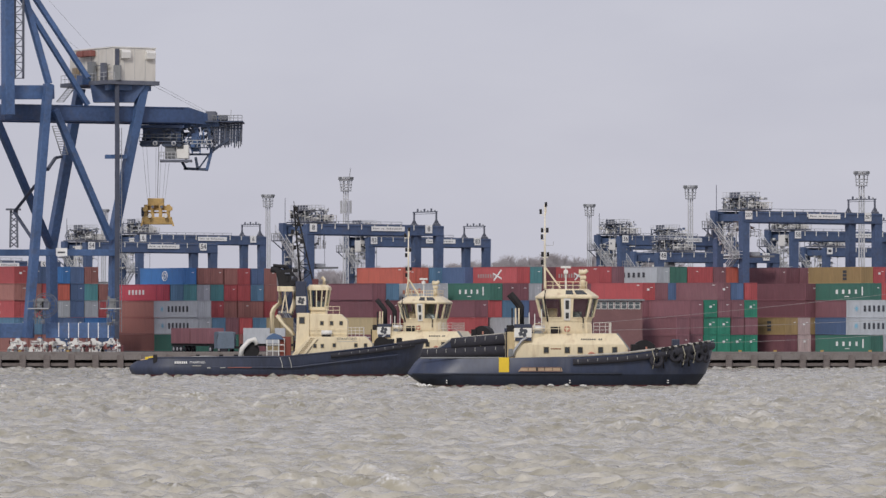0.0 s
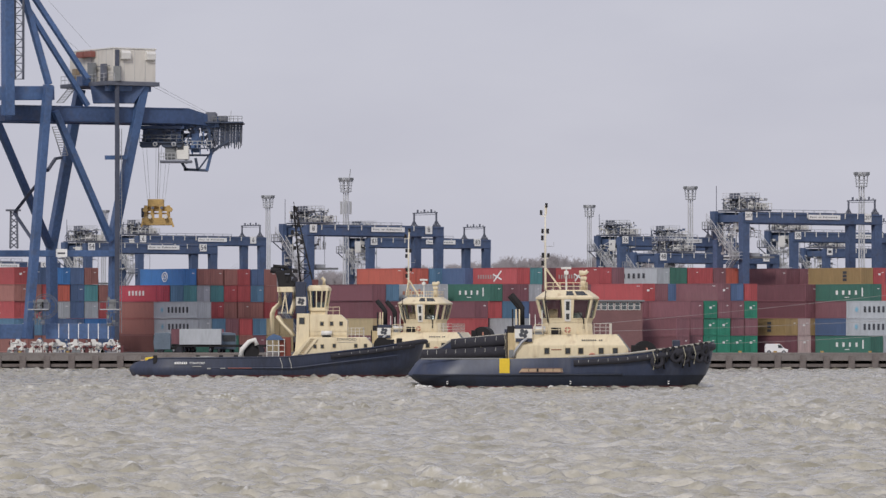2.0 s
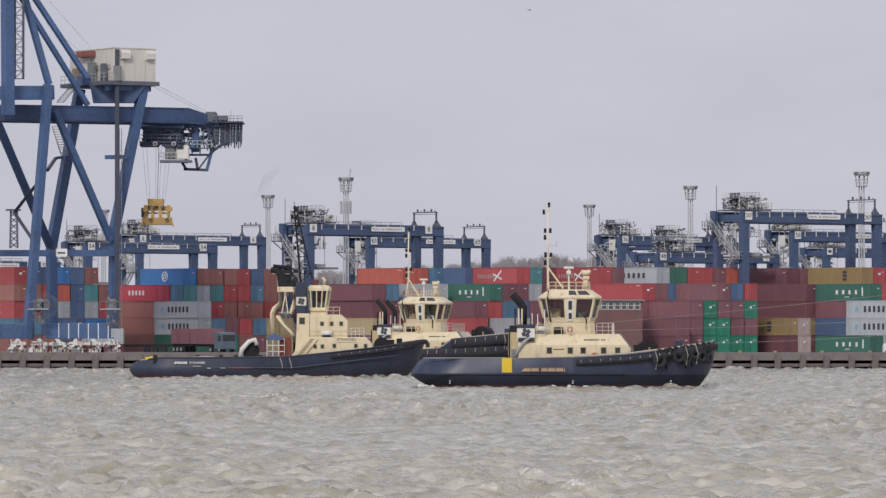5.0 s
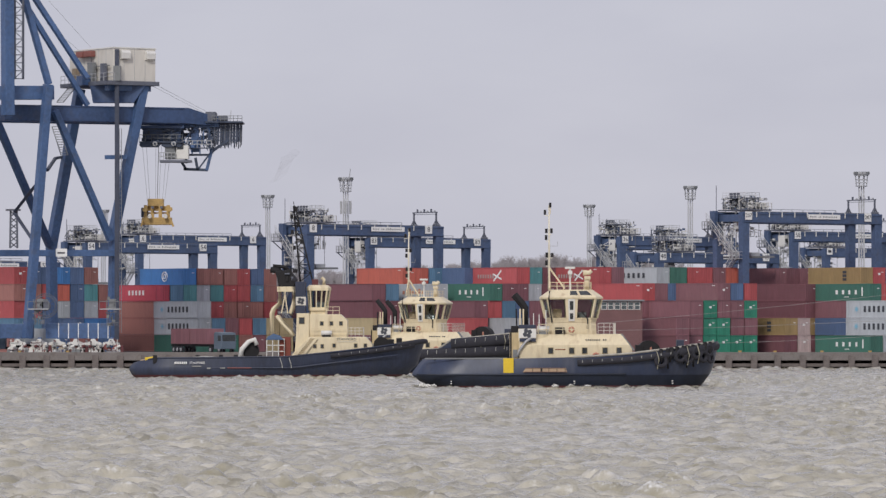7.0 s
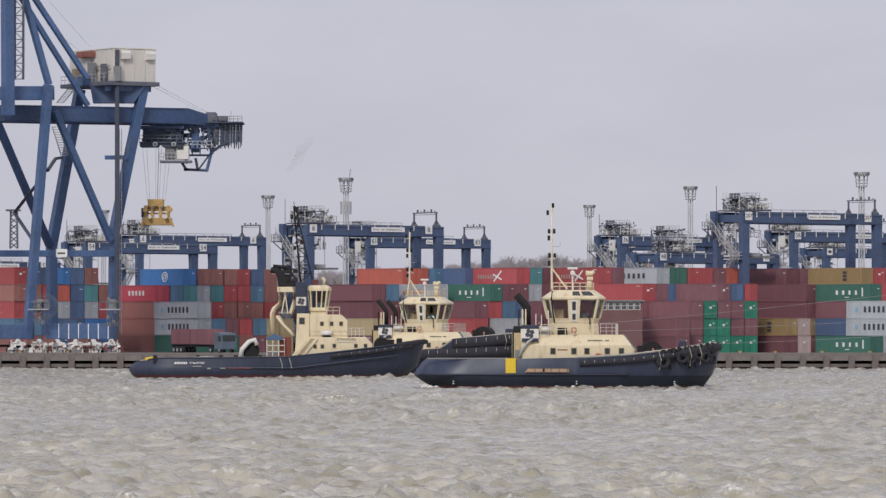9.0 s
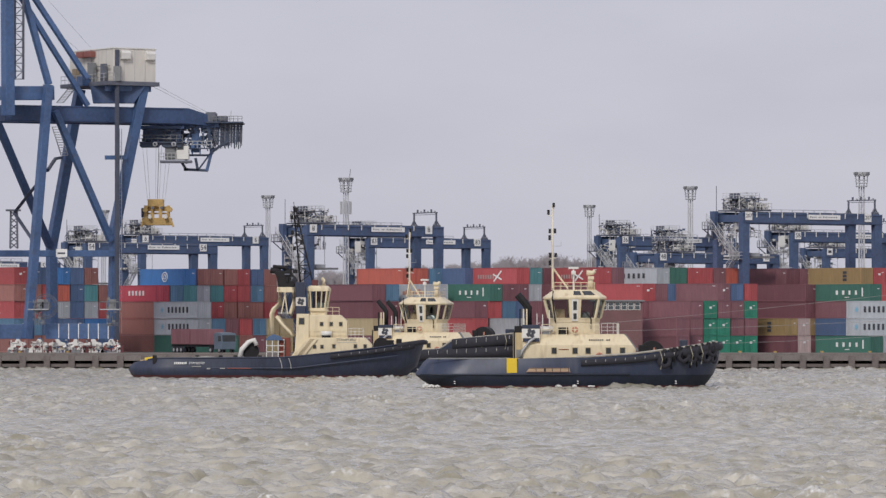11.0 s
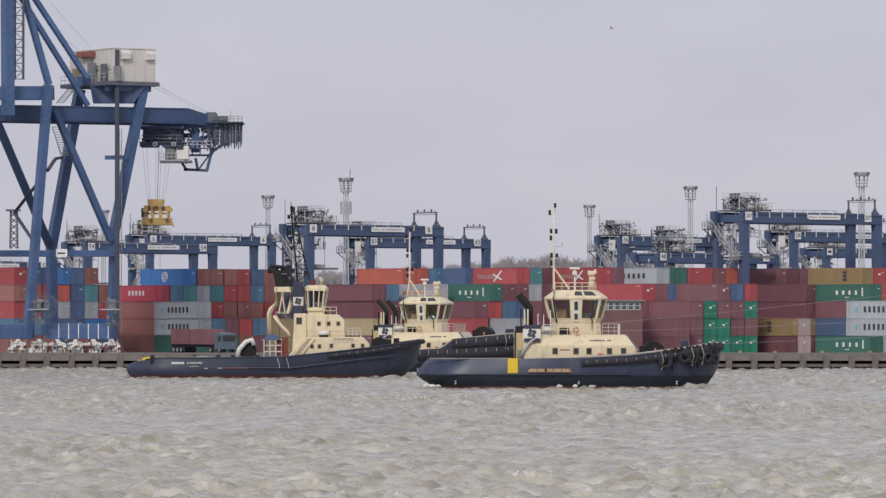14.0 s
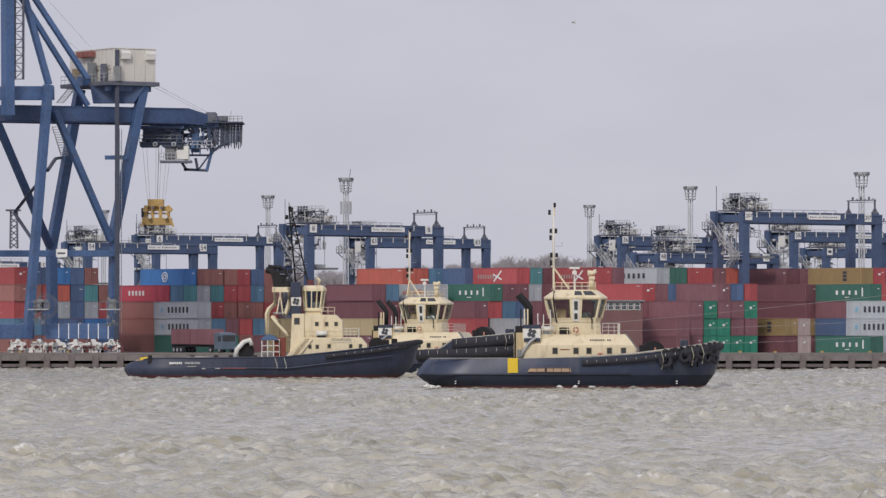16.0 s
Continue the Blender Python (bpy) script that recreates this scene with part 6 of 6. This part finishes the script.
    part("fire_monitor", tube([(5.56, -0.6, 10.98), (5.56, -0.6, 11.6), (5.3, -0.6, 11.9)], 0.24, 10, 0.18), cream, t, smooth=True)
    part("roof_box", box(4.14, -1.0, 10.98, 4.88, 0, 11.66, 0.06), hull_red, t)
    # rails, raft, stairs
    part("top_rail", rail([(8.41, -3.6, 4.75), (10.31, -3.6, 4.75), (10.31, 3.6, 4.75)], 1.1, 0.5, 0.025, 3), house_white, t)
    part("top_rail", rail([(3.80, -3.6, 4.75), (8.41, -3.6, 4.75)], 1.0, 0.9, 0.025, 2), cream, t)
    part("bridge_rail", rail([(5.90, -2.9, 7.46), (7.46, -2.9, 7.46)], 0.9, 0.8, 0.03, 2), cream, t)
    part("liferaft", tube([(5.29, -3.5, 5.22), (6.58, -3.5, 5.22)], 0.3, 12), white_paint, t, "white liferaft canister", smooth=True)
    part("raft_cradle", box(5.42, -3.7, 4.75, 6.44, -3.3, 5.02), soot, t)
    bm2 = bmesh.new()
    for o in (0, 0.9):
        add_beam(bm2, (2.24 + o, -3.95, 2.58), (3.86 + o, -3.95, 4.61), 0.12, 0.3)
    for k in range(10):
        f = k / 9
        add_beam(bm2, (2.24 + f * 1.63, -3.95, 2.58 + f * 2.03), (2.24 + 0.9 + f * 1.63, -3.95, 2.58 + f * 2.03), 0.09)
    part("stairs", bm2, cream, t)
    # aft working deck
    part("stern_roller", tube([(-15.73, -3.2, 2.03), (-14.64, -3.0, 2.17)], 0.32, 10), yellow, t, "yellow deck gear", smooth=True)
    part("stern_roller", tube([(-16.27, -2.6, 1.83), (-15.32, -2.2, 1.90)], 0.25, 10), tan_wood, t, smooth=True)
    part("towing_arch", tube([(-4.41, -2.6, 2.31), (-4.20, -2.6, 3.32), (-3.39, -2.6, 4.20), (-2.71, -2.6, 4.47), (-2.44, -2.6, 3.80)], 0.3, 10), white_paint, t, "white towing gear arch", smooth=True)
    bm2 = bmesh.new()
    bmesh.ops.create_cone(bm2, cap_ends=True, segments=22, radius1=1.0, radius2=1.0, depth=1.8, matrix=pose(-3.19, -1.4, 3.12, 90))
    part("towing_winch", bm2, soot, t)
    cg = part("deck_cage", rail([(-1.22, -3.0, 2.31), (0.88, -3.0, 2.31), (0.88, 0, 2.31)], 2.2, 0.8, 0.05, 3), white_paint, t)
    part("cage_cover", prism([(-1.36, 4.41), (0.81, 4.41), (0.41, 4.88), (-0.41, 5.15), (-1.08, 4.81)], -3.1, 0, 0.06), mat("blue_tarpaulin", (0.08, 0.14, 0.26), 0.7), t, "blue tarpaulin cover")
    part("red_locker", box(0.27, -2.6, 2.44, 1.63, -1.8, 4.75, 0.05), mat("locker_red", (0.2, 0.045, 0.03), 0.6), t)
    for px in (-14.51, -9.42, -6.64, -4.88, -1.97):
        part("bollard", box(px - 0.25, -4.3, 1.6, px + 0.25, -3.9, 2.64, 0.08), soot, t)
    part("deck_hose", tube([(-10.44, -4.4, 2.31), (-8.41, -4.45, 2.41), (-6.64, -4.4, 2.31)], 0.09, 6), strap, t)
    # foredeck winch
    bm2 = bmesh.new()
    bmesh.ops.create_cone(bm2, cap_ends=True, segments=22, radius1=0.95, radius2=0.95, depth=1.9, matrix=pose(12.47, -0.8, 3.80, 90))
    wn_ = part("winch_drum", bm2, soot, t)
    part("winch_frame", box(13.02, -1.6, 3.12, 13.97, 1.2, 4.47, 0.08), soot, wn_)
    part("towing_staple", box(14.24, -0.8, 3.25, 14.92, 0.8, 4.61, 0.1), soot, t)
    return t


TUG_LONG = Vector((-20.23, 594, 0))
tug_long = escort_tug(pose(*TUG_LONG))

# ---- vehicles on the quay ----


def wheels(parent, xs, y0, y1, r, w=0.28):
    for x in xs:
        for y in (y0, y1):
            bm = bmesh.new()
            bmesh.ops.create_cone(bm, cap_ends=True, segments=18, radius1=r, radius2=r, depth=w, matrix=pose(x, y, r, 90))
            k = part("wheel", bm, rubber, parent)
            bm = bmesh.new()
            bmesh.ops.create_cone(bm, cap_ends=True, segments=14, radius1=r * 0.55, radius2=r * 0.5, depth=0.06, matrix=pose(x, y - w / 2 - 0.02, r, 90))
            part("rim", bm, galv, k)


def white_van(m):
    v = thing("van", m, "small white panel van driving along the quay", "van")
    part("body", prism([(-1.9, 0.3), (1.85, 0.3), (1.95, 0.75), (1.25, 0.98), (0.75, 1.55), (0.4, 1.66), (-1.75, 1.66), (-1.92, 1.2)], -0.85, 0.85, 0.06), van_white, v, "white van body")
    part("windscreen", prism([(1.22, 1.02), (0.78, 1.5), (0.74, 1.5), (1.16, 1.0)], -0.75, 0.75), glass_dark, v)
    part("side_window", prism([(0.25, 1.0), (1.1, 1.0), (0.7, 1.46), (0.25, 1.5)], -0.875, -0.85), glass_dark, v)
    part("headlight", box(1.82, -0.8, 0.6, 1.95, -0.5, 0.78, 0.02), galv, v)
    part("tail_light", box(-1.95, -0.84, 0.9, -1.88, -0.7, 1.3, 0.02), hull_red, v)
    part("roof_light", box(-0.1, -0.5, 1.66, 0.1, 0.5, 1.78, 0.03), orange, v)
    wheels(v, (-1.25, 1.2), -0.78, 0.78, 0.32, 0.2)
    return v


def box_lorry(m, colour, boxes, label):
    """Port tractor and skeletal trailer; x is the way it faces."""
    v = thing("lorry", m, label, "lorry", "container lorries")
    part("trailer_frame", box(-13.2, -1.0, 0.95, 0.2, 1.0, 1.3, 0.03), soot, v)
    part("cab_body", prism([(1.0, 0.6), (3.4, 0.6), (3.5, 1.7), (3.3, 3.0), (1.4, 3.1), (1.0, 2.9)], -1.2, 1.2, 0.08), truck_blue, v, "grey-blue cab")
    part("windscreen", box(3.38, -1.05, 1.75, 3.5, 1.05, 2.7, 0.02), glass_dark, v)
    part("side_window", box(2.3, -1.24, 1.8, 3.2, -1.2, 2.6, 0.01), glass_dark, v)
    part("chassis", box(-1.0, -0.6, 0.6, 3.4, 0.6, 0.95), soot, v)
    wheels(v, (-12.2, -11.0, -9.8, -0.3, 2.5), -1.0, 1.0, 0.5)
    pm = mat("container_" + colour, HAZED_PAINT[colour], 0.55)
    for x0, x1 in boxes:
        c = part("container", box(x0, -1.22, 1.32, x1, 1.22, 3.6, 0.03), pm, v, f"{COLOUR_WORD.get(colour, colour)} freight container")
        for k in range(int((x1 - x0) / 0.45)):
            part("rib", box(x0 + 0.2 + k * 0.45, -1.25, 1.45, x0 + 0.36 + k * 0.45, -1.22, 3.48), pm, c)
    return v


VAN_Y = 705.5
van = white_van(pose(36.42, VAN_Y, 2.02))
van.scale = (0.86, 0.86, 0.9)
LORRY_Y = 723.0
grey_lorry = box_lorry(pose(-20, LORRY_Y, 2.02, 0, 0, 180), "silver", [(-6.4, -0.3)], "dark port lorry carrying one silver container")
box_lorry(pose(-33.11, 728, 2.0, 0, 0, -60), "brown", [(-12.9, -6.9), (-6.5, -0.5)], "parked grey-blue lorry with two red-brown containers")

# yellow bollards along the quay edge
for bx in (47.17, 42.20, 53.83, 60.65, -53.27, -60.09):
    b = thing("quay_bollard", pose(bx, 702.2, 2.02), "small dull yellow mooring bollard on the quay edge", "bollard", "quay bollards")
    part("post", tube([(0, 0, 0), (0, 0, 0.3), (0, 0, 0.5)], 0.2, 10, 0.28), ochre, b)
    part("base", box(-0.35, -0.35, 0, 0.35, 0.35, 0.05), grey_steel, b)

# low office cabin between the stacks, with a strip of windows


def site_office():
    o = thing("site_office", pose(0, 0, YARD_Z), "brown two-storey site office with white-framed upper windows", "office cabin")
    x0, x1 = 21.95, 29.13
    w = part("wall", box(x0, 722, 0, x1, 728, 7.6, 0.04), mat("office_brown_cladding", (0.18, 0.09, 0.092), 0.7, vary=0.2), o)
    part("roof", box(x0 - 0.3, 721.6, 7.6, x1 + 0.3, 728.3, 7.85, 0.03), grey_steel, o)
    n = 7
    for k in range(n):
        a = x0 + 0.2 + k * (x1 - x0 - 0.4) / n
        b = a + (x1 - x0 - 0.4) / n - 0.12
        f = part("window", box(a, 721.93, 8.38 - 2, b, 722, 9.5 - 2, 0.02), white_paint, o)
        for z0, z1 in ((6.47, 6.98), (7.05, 7.42)):
            part("pane", box(a + 0.09, 721.9, z0, b - 0.09, 721.93, z1), mat("office_pane", (0.09, 0.11, 0.12), 0.1), f)


site_office()

# ---- bare winter trees beyond the yard ----


TREE_LINE = [(-40, 15.6), (-18, 16.2), (-1, 17.4), (14, 19.0), (22, 19.8), (36, 19.6), (60, 19.2)]


def far_trees():
    rng = random.Random(11)
    bm = bmesh.new()
    for k in range(330):
        x = -40.0 + k * 0.285 + rng.uniform(-2, 2)
        y = 1150 + rng.uniform(-30, 40)
        h = lerp_table(TREE_LINE, x) + 0.5 * math.sin(k * 0.17) + rng.uniform(-1.7, 0.6)
        add_tube(bm, [(x, y, YARD_Z), (x + rng.uniform(-0.4, 0.4), y, YARD_Z + h * 0.5), (x + rng.uniform(-1, 1), y, YARD_Z + h * 0.9)], 0.32, 5, 0.06)
        for b in range(210):
            z0 = YARD_Z + h * rng.uniform(0.5, 0.95)
            a = rng.uniform(0, 6.28)
            ln = rng.uniform(0.6, 2.0) * (1.15 - 0.6 * (z0 - YARD_Z) / h)
            p0 = Vector((x, y, z0))
            p1 = p0 + Vector((math.cos(a) * ln, math.sin(a) * ln * 0.5, rng.uniform(0.5, 1.0) * ln))
            p2 = p1 + Vector((math.cos(a + 0.5) * ln * 0.5, 0, ln * 0.5))
            for q0, q1, w in ((p0, p1, 0.06), (p1, p2, 0.045), (p1, p1 + Vector((-math.cos(a) * ln * 0.4, 0, ln * 0.6)), 0.045), (p0.lerp(p1, 0.5), p0.lerp(p1, 0.5) + Vector((rng.uniform(-1, 1), 0, rng.uniform(0.6, 1.4))), 0.045)):
                s = Vector((w, 0, 0)) if abs((q1 - q0).x) < abs((q1 - q0).z) else Vector((0, 0, w))
                bm.faces.new([bm.verts.new(v) for v in (q0 - s, q0 + s, q1)])
    return tagged(link("far_trees", bm, bark), "belt of bare winter trees behind the yard, paled for haze", "trees", kind="stuff")


far_trees()

# ---- mooring lines ----
for a, b, c in (((15.87, 503, 6.40), (30.37, 515, 7.52), (55.48, 530, 10.34)),
                ((17.30, 503, 5.65), (30.78, 512, 5.93), (54.96, 525, 7.06)),
                ((25.98, 504, 4.33), (40.57, 510, 4.59), (54.44, 520, 5.75))):
    pa, pb, pc = Vector(a), Vector(b), Vector(c)
    pts = [pa.lerp(pb, k / 8).lerp(pb.lerp(pc, k / 8), k / 8) for k in range(9)]
    tagged(link("mooring_line", tube(pts, 0.017, 5), rope_mat), "thin pale mooring line stretched over the water", "rope", "mooring lines")

# ---- gulls ----


def gull(m):
    g = thing("gull", m, "small grey-white gull gliding over the river", "gull", "gulls")
    gm = mat("gull_grey", (0.62, 0.62, 0.64), 0.8)
    part("body", tube([(-0.2, 0, 0), (0.0, 0, 0.02), (0.2, 0, 0.03)], 0.07, 8, 0.03), gm, g, smooth=True)
    for s in (-1, 1):
        bm = bmesh.new()
        lo = [bm.verts.new(p) for p in ((-0.1, 0, 0.03), (0.1, 0, 0.03), (0.06, s * 0.35, 0.17), (-0.04, s * 0.68, 0.1), (-0.06, s * 0.35, 0.15))]
        hi = [bm.verts.new(v.co + Vector((0, 0, 0.02))) for v in lo]
        bm.faces.new(lo)
        bm.faces.new(hi[::-1])
        for i in range(5):
            bm.faces.new((lo[i], hi[i], hi[(i + 1) % 5], lo[(i + 1) % 5]))
        part("wing", bm, gm, g)
    return g


gulls = [gull(pose(0, 450, 40)), gull(pose(0, 450, 40))]


# ---- a wisp of exhaust smoke from the farthest gantry ----


def smoke_wisp():
    s = thing("smoke_wisp", pose(0, 955, 10), "thin grey-brown wisp of diesel exhaust smoke drifting upward", "smoke")
    for k, (long, thick) in enumerate(((4.3, 1.35), (3.5, 0.95), (2.4, 0.6))):
        bm = bmesh.new()
        bmesh.ops.create_icosphere(bm, subdivisions=4, radius=1.0)
        for v in bm.verts:
            a = v.co.x * long
            w = thick * (0.75 + 0.3 * v.co.x) * (1 + 0.6 * noise.noise(Vector((a * 0.6, v.co.z, k * 3.1))) + 0.3 * noise.noise(Vector((a * 1.7, v.co.z * 2, k * 5.3))))
            bend = 0.5 * math.sin(a * 0.7 + k)
            v.co = Vector((a * 0.68 - (v.co.z * w + bend) * 0.7, v.co.y * w * 0.6, a * 0.73 + (v.co.z * w + bend) * 0.65))
        o = part("puff", bm, smoke, s, smooth=True)
        o.visible_shadow = False
    return s


wisp = smoke_wisp()


# ---- white water under the stern of the nearest tug ----


def stern_wash():
    w = thing("wash", pose(*TUG_NEAR), "small white foam wash under a tug stern", "wash")
    foam = mat("white_foam", (0.78, 0.77, 0.74), 0.8, vary=0.12, scale=2)
    for k, (x, y, lx, lz) in enumerate(((-14.6, -3.4, 0.35, 0.22), (-14.1, -4.6, 0.28, 0.16), (-13.5, -5.1, 0.3, 0.12), (-1.2, -5.3, 0.3, 0.14), (0.4, -5.3, 0.22, 0.16), (2.1, -5.3, 0.3, 0.1))):
        bm = bmesh.new()
        bmesh.ops.create_icosphere(bm, subdivisions=3, radius=1.0)
        for v in bm.verts:
            q = 1 + 0.7 * noise.noise(v.co * 2.3 + Vector((k * 4.1, 0, 0)))
            v.co = Vector((x + v.co.x * lx * q, y + v.co.y * 0.35 * q, 0.02 + v.co.z * lz * q))
        part("foam", bm, foam, w)
    return w


wash = stern_wash()


# ---- what moves ----
def motions():
    NEAR_DRIFT = [(0, -15.5), (2, -14.5), (3, -13), (4, -11.8), (6.5, -8), (8, -6), (9, -3.8), (11.5, -1), (13.5, 0), (16, 0)]

    def drift(base, scale, rows, heave, pitch, rate, turn=0.0):
        out = []
        for t in [i * 0.5 for i in range(33)]:
            dx = lerp_table(rows, t) / scale
            out.append((t, pose(base.x + dx, base.y, heave * math.sin(t * rate + base.x), 0.5 * pitch * math.sin(t * rate * 0.8 + 1), pitch * math.sin(t * rate * 0.9 + base.y), turn)))
        return out

    walk(tug_near, drift(TUG_NEAR, 17.4, NEAR_DRIFT, 0.03, 0.12, 1.3))
    walk(wash, drift(TUG_NEAR, 17.4, NEAR_DRIFT, 0.05, 0.05, 1.9))
    walk(tug_long, drift(TUG_LONG, 14.75, [(0, 6), (9, 6), (11.5, 5), (12.5, 3), (13.5, 2), (14.5, 0), (16, -3)], 0.02, 0.08, 1.1))
    walk(tug_rear, drift(TUG_REAR, 13.7, [(0, -2), (8, -1.5), (9, 0), (16, 0)], 0.02, 0.08, 1.2, REAR_TURN))
    gx, gy, gz = rtg_six.location
    walk(rtg_six, [(t, pose(gx + d / 9.3, gy, gz, 0, 0, 37)) for t, d in ((0, 0), (9.2, 0), (10.2, 2), (11.5, 6), (12, 8), (13, 12), (14, 18), (15, 24), (16, 29))])
    walk(van, [(0, pose(36.58, VAN_Y, 2.02)), (1.5, pose(44.80, VAN_Y, 2.02)), (4.2, pose(59.78, VAN_Y, 2.02)), (7, pose(75.33, VAN_Y, 2.02)), (11, pose(89.92, VAN_Y, 2.02)), (16, pose(94.75, VAN_Y, 2.02))])
    # nose of the tractor leads, box centre sits 3.35 m behind the coupling
    walk(grey_lorry, [(t, pose(x - 3.35, LORRY_Y, 2.02, 0, 0, 180)) for t, x in ((0, -26.11), (0.5, -28.42), (1.5, -33.13), (2.5, -37.76), (3.5, -42.64), (4.2, -45.94), (6.5, -57.01), (9, -69.74), (12, -82.96), (16, -89.57))])
    walk(gulls[0], [(0, pose(35.19, 430, 59.13, 0, 0, 180)), (11, pose(19.95, 430, 38.98, 0, 0, 170)), (13.5, pose(15.43, 430, 33.08, 0, 0, 170)), (14.5, pose(13.86, 430, 31.61, 10, 0, 175)), (16, pose(11.35, 430, 32.59, -8, 0, 165))])
    walk(gulls[1], [(0, pose(19.77, 460, 48.09, 0, 0, 170)), (2.5, pose(13.98, 460, 34.42, 0, 0, 170)), (3.5, pose(11.83, 460, 31.06, 8, 0, 170)), (4.5, pose(9.25, 460, 33.37, -8, 0, 170)), (6.5, pose(3.47, 460, 42.83, -8, 0, 170)), (9, pose(-9.67, 460, 50.19, 0, 0, 170)), (16, pose(-25.44, 460, 62.81, 0, 0, 170))])
    walk(wisp, [(0.0, pose(-42.13, 955, 12.18, 0, 0, 0)), (2.6, pose(-41.47, 955, 17.64, 0, 0, 0)), (3.0, pose(-39.51, 955, 26.15, 0, 0, 0)), (3.3, pose(-38.20, 955, 28.56, 0, 0, 0)), (3.6, pose(-37.44, 955, 28.99, 0, 0, 0)), (4.0, pose(-36.56, 955, 29.87, 0, 0, 0)), (4.2, pose(-36.13, 955, 30.74, 0, 0, 0)), (6.4, pose(-31.32, 955, 35.87, 0, 0, 0)), (7.0, pose(-30.67, 955, 36.63, 0, 0, 0)), (7.6, pose(-29.47, 955, 37.61, 0, 0, 0)), (8.4, pose(-28.49, 955, 38.27, 0, 0, 0)), (9.2, pose(-27.29, 955, 39.69, 0, 0, 0)), (10.2, pose(-24.45, 955, 52.57, 0, 0, 0)), (11.2, pose(-21.17, 955, 75.49, 0, 0, 0)), (16.0, pose(-15.72, 955, 101.68, 0, 0, 0))])
    walk(waves_a, [(t, pose(2.45 * (t - 8), -0.9 * (t - 8), -0.17)) for t in (0, 4, 8, 12, 16)])
    walk(waves_b, [(t, pose(1.4 * (t - 8), -1.2 * (t - 8), -0.19)) for t in (0, 4, 8, 12, 16)])


motions()
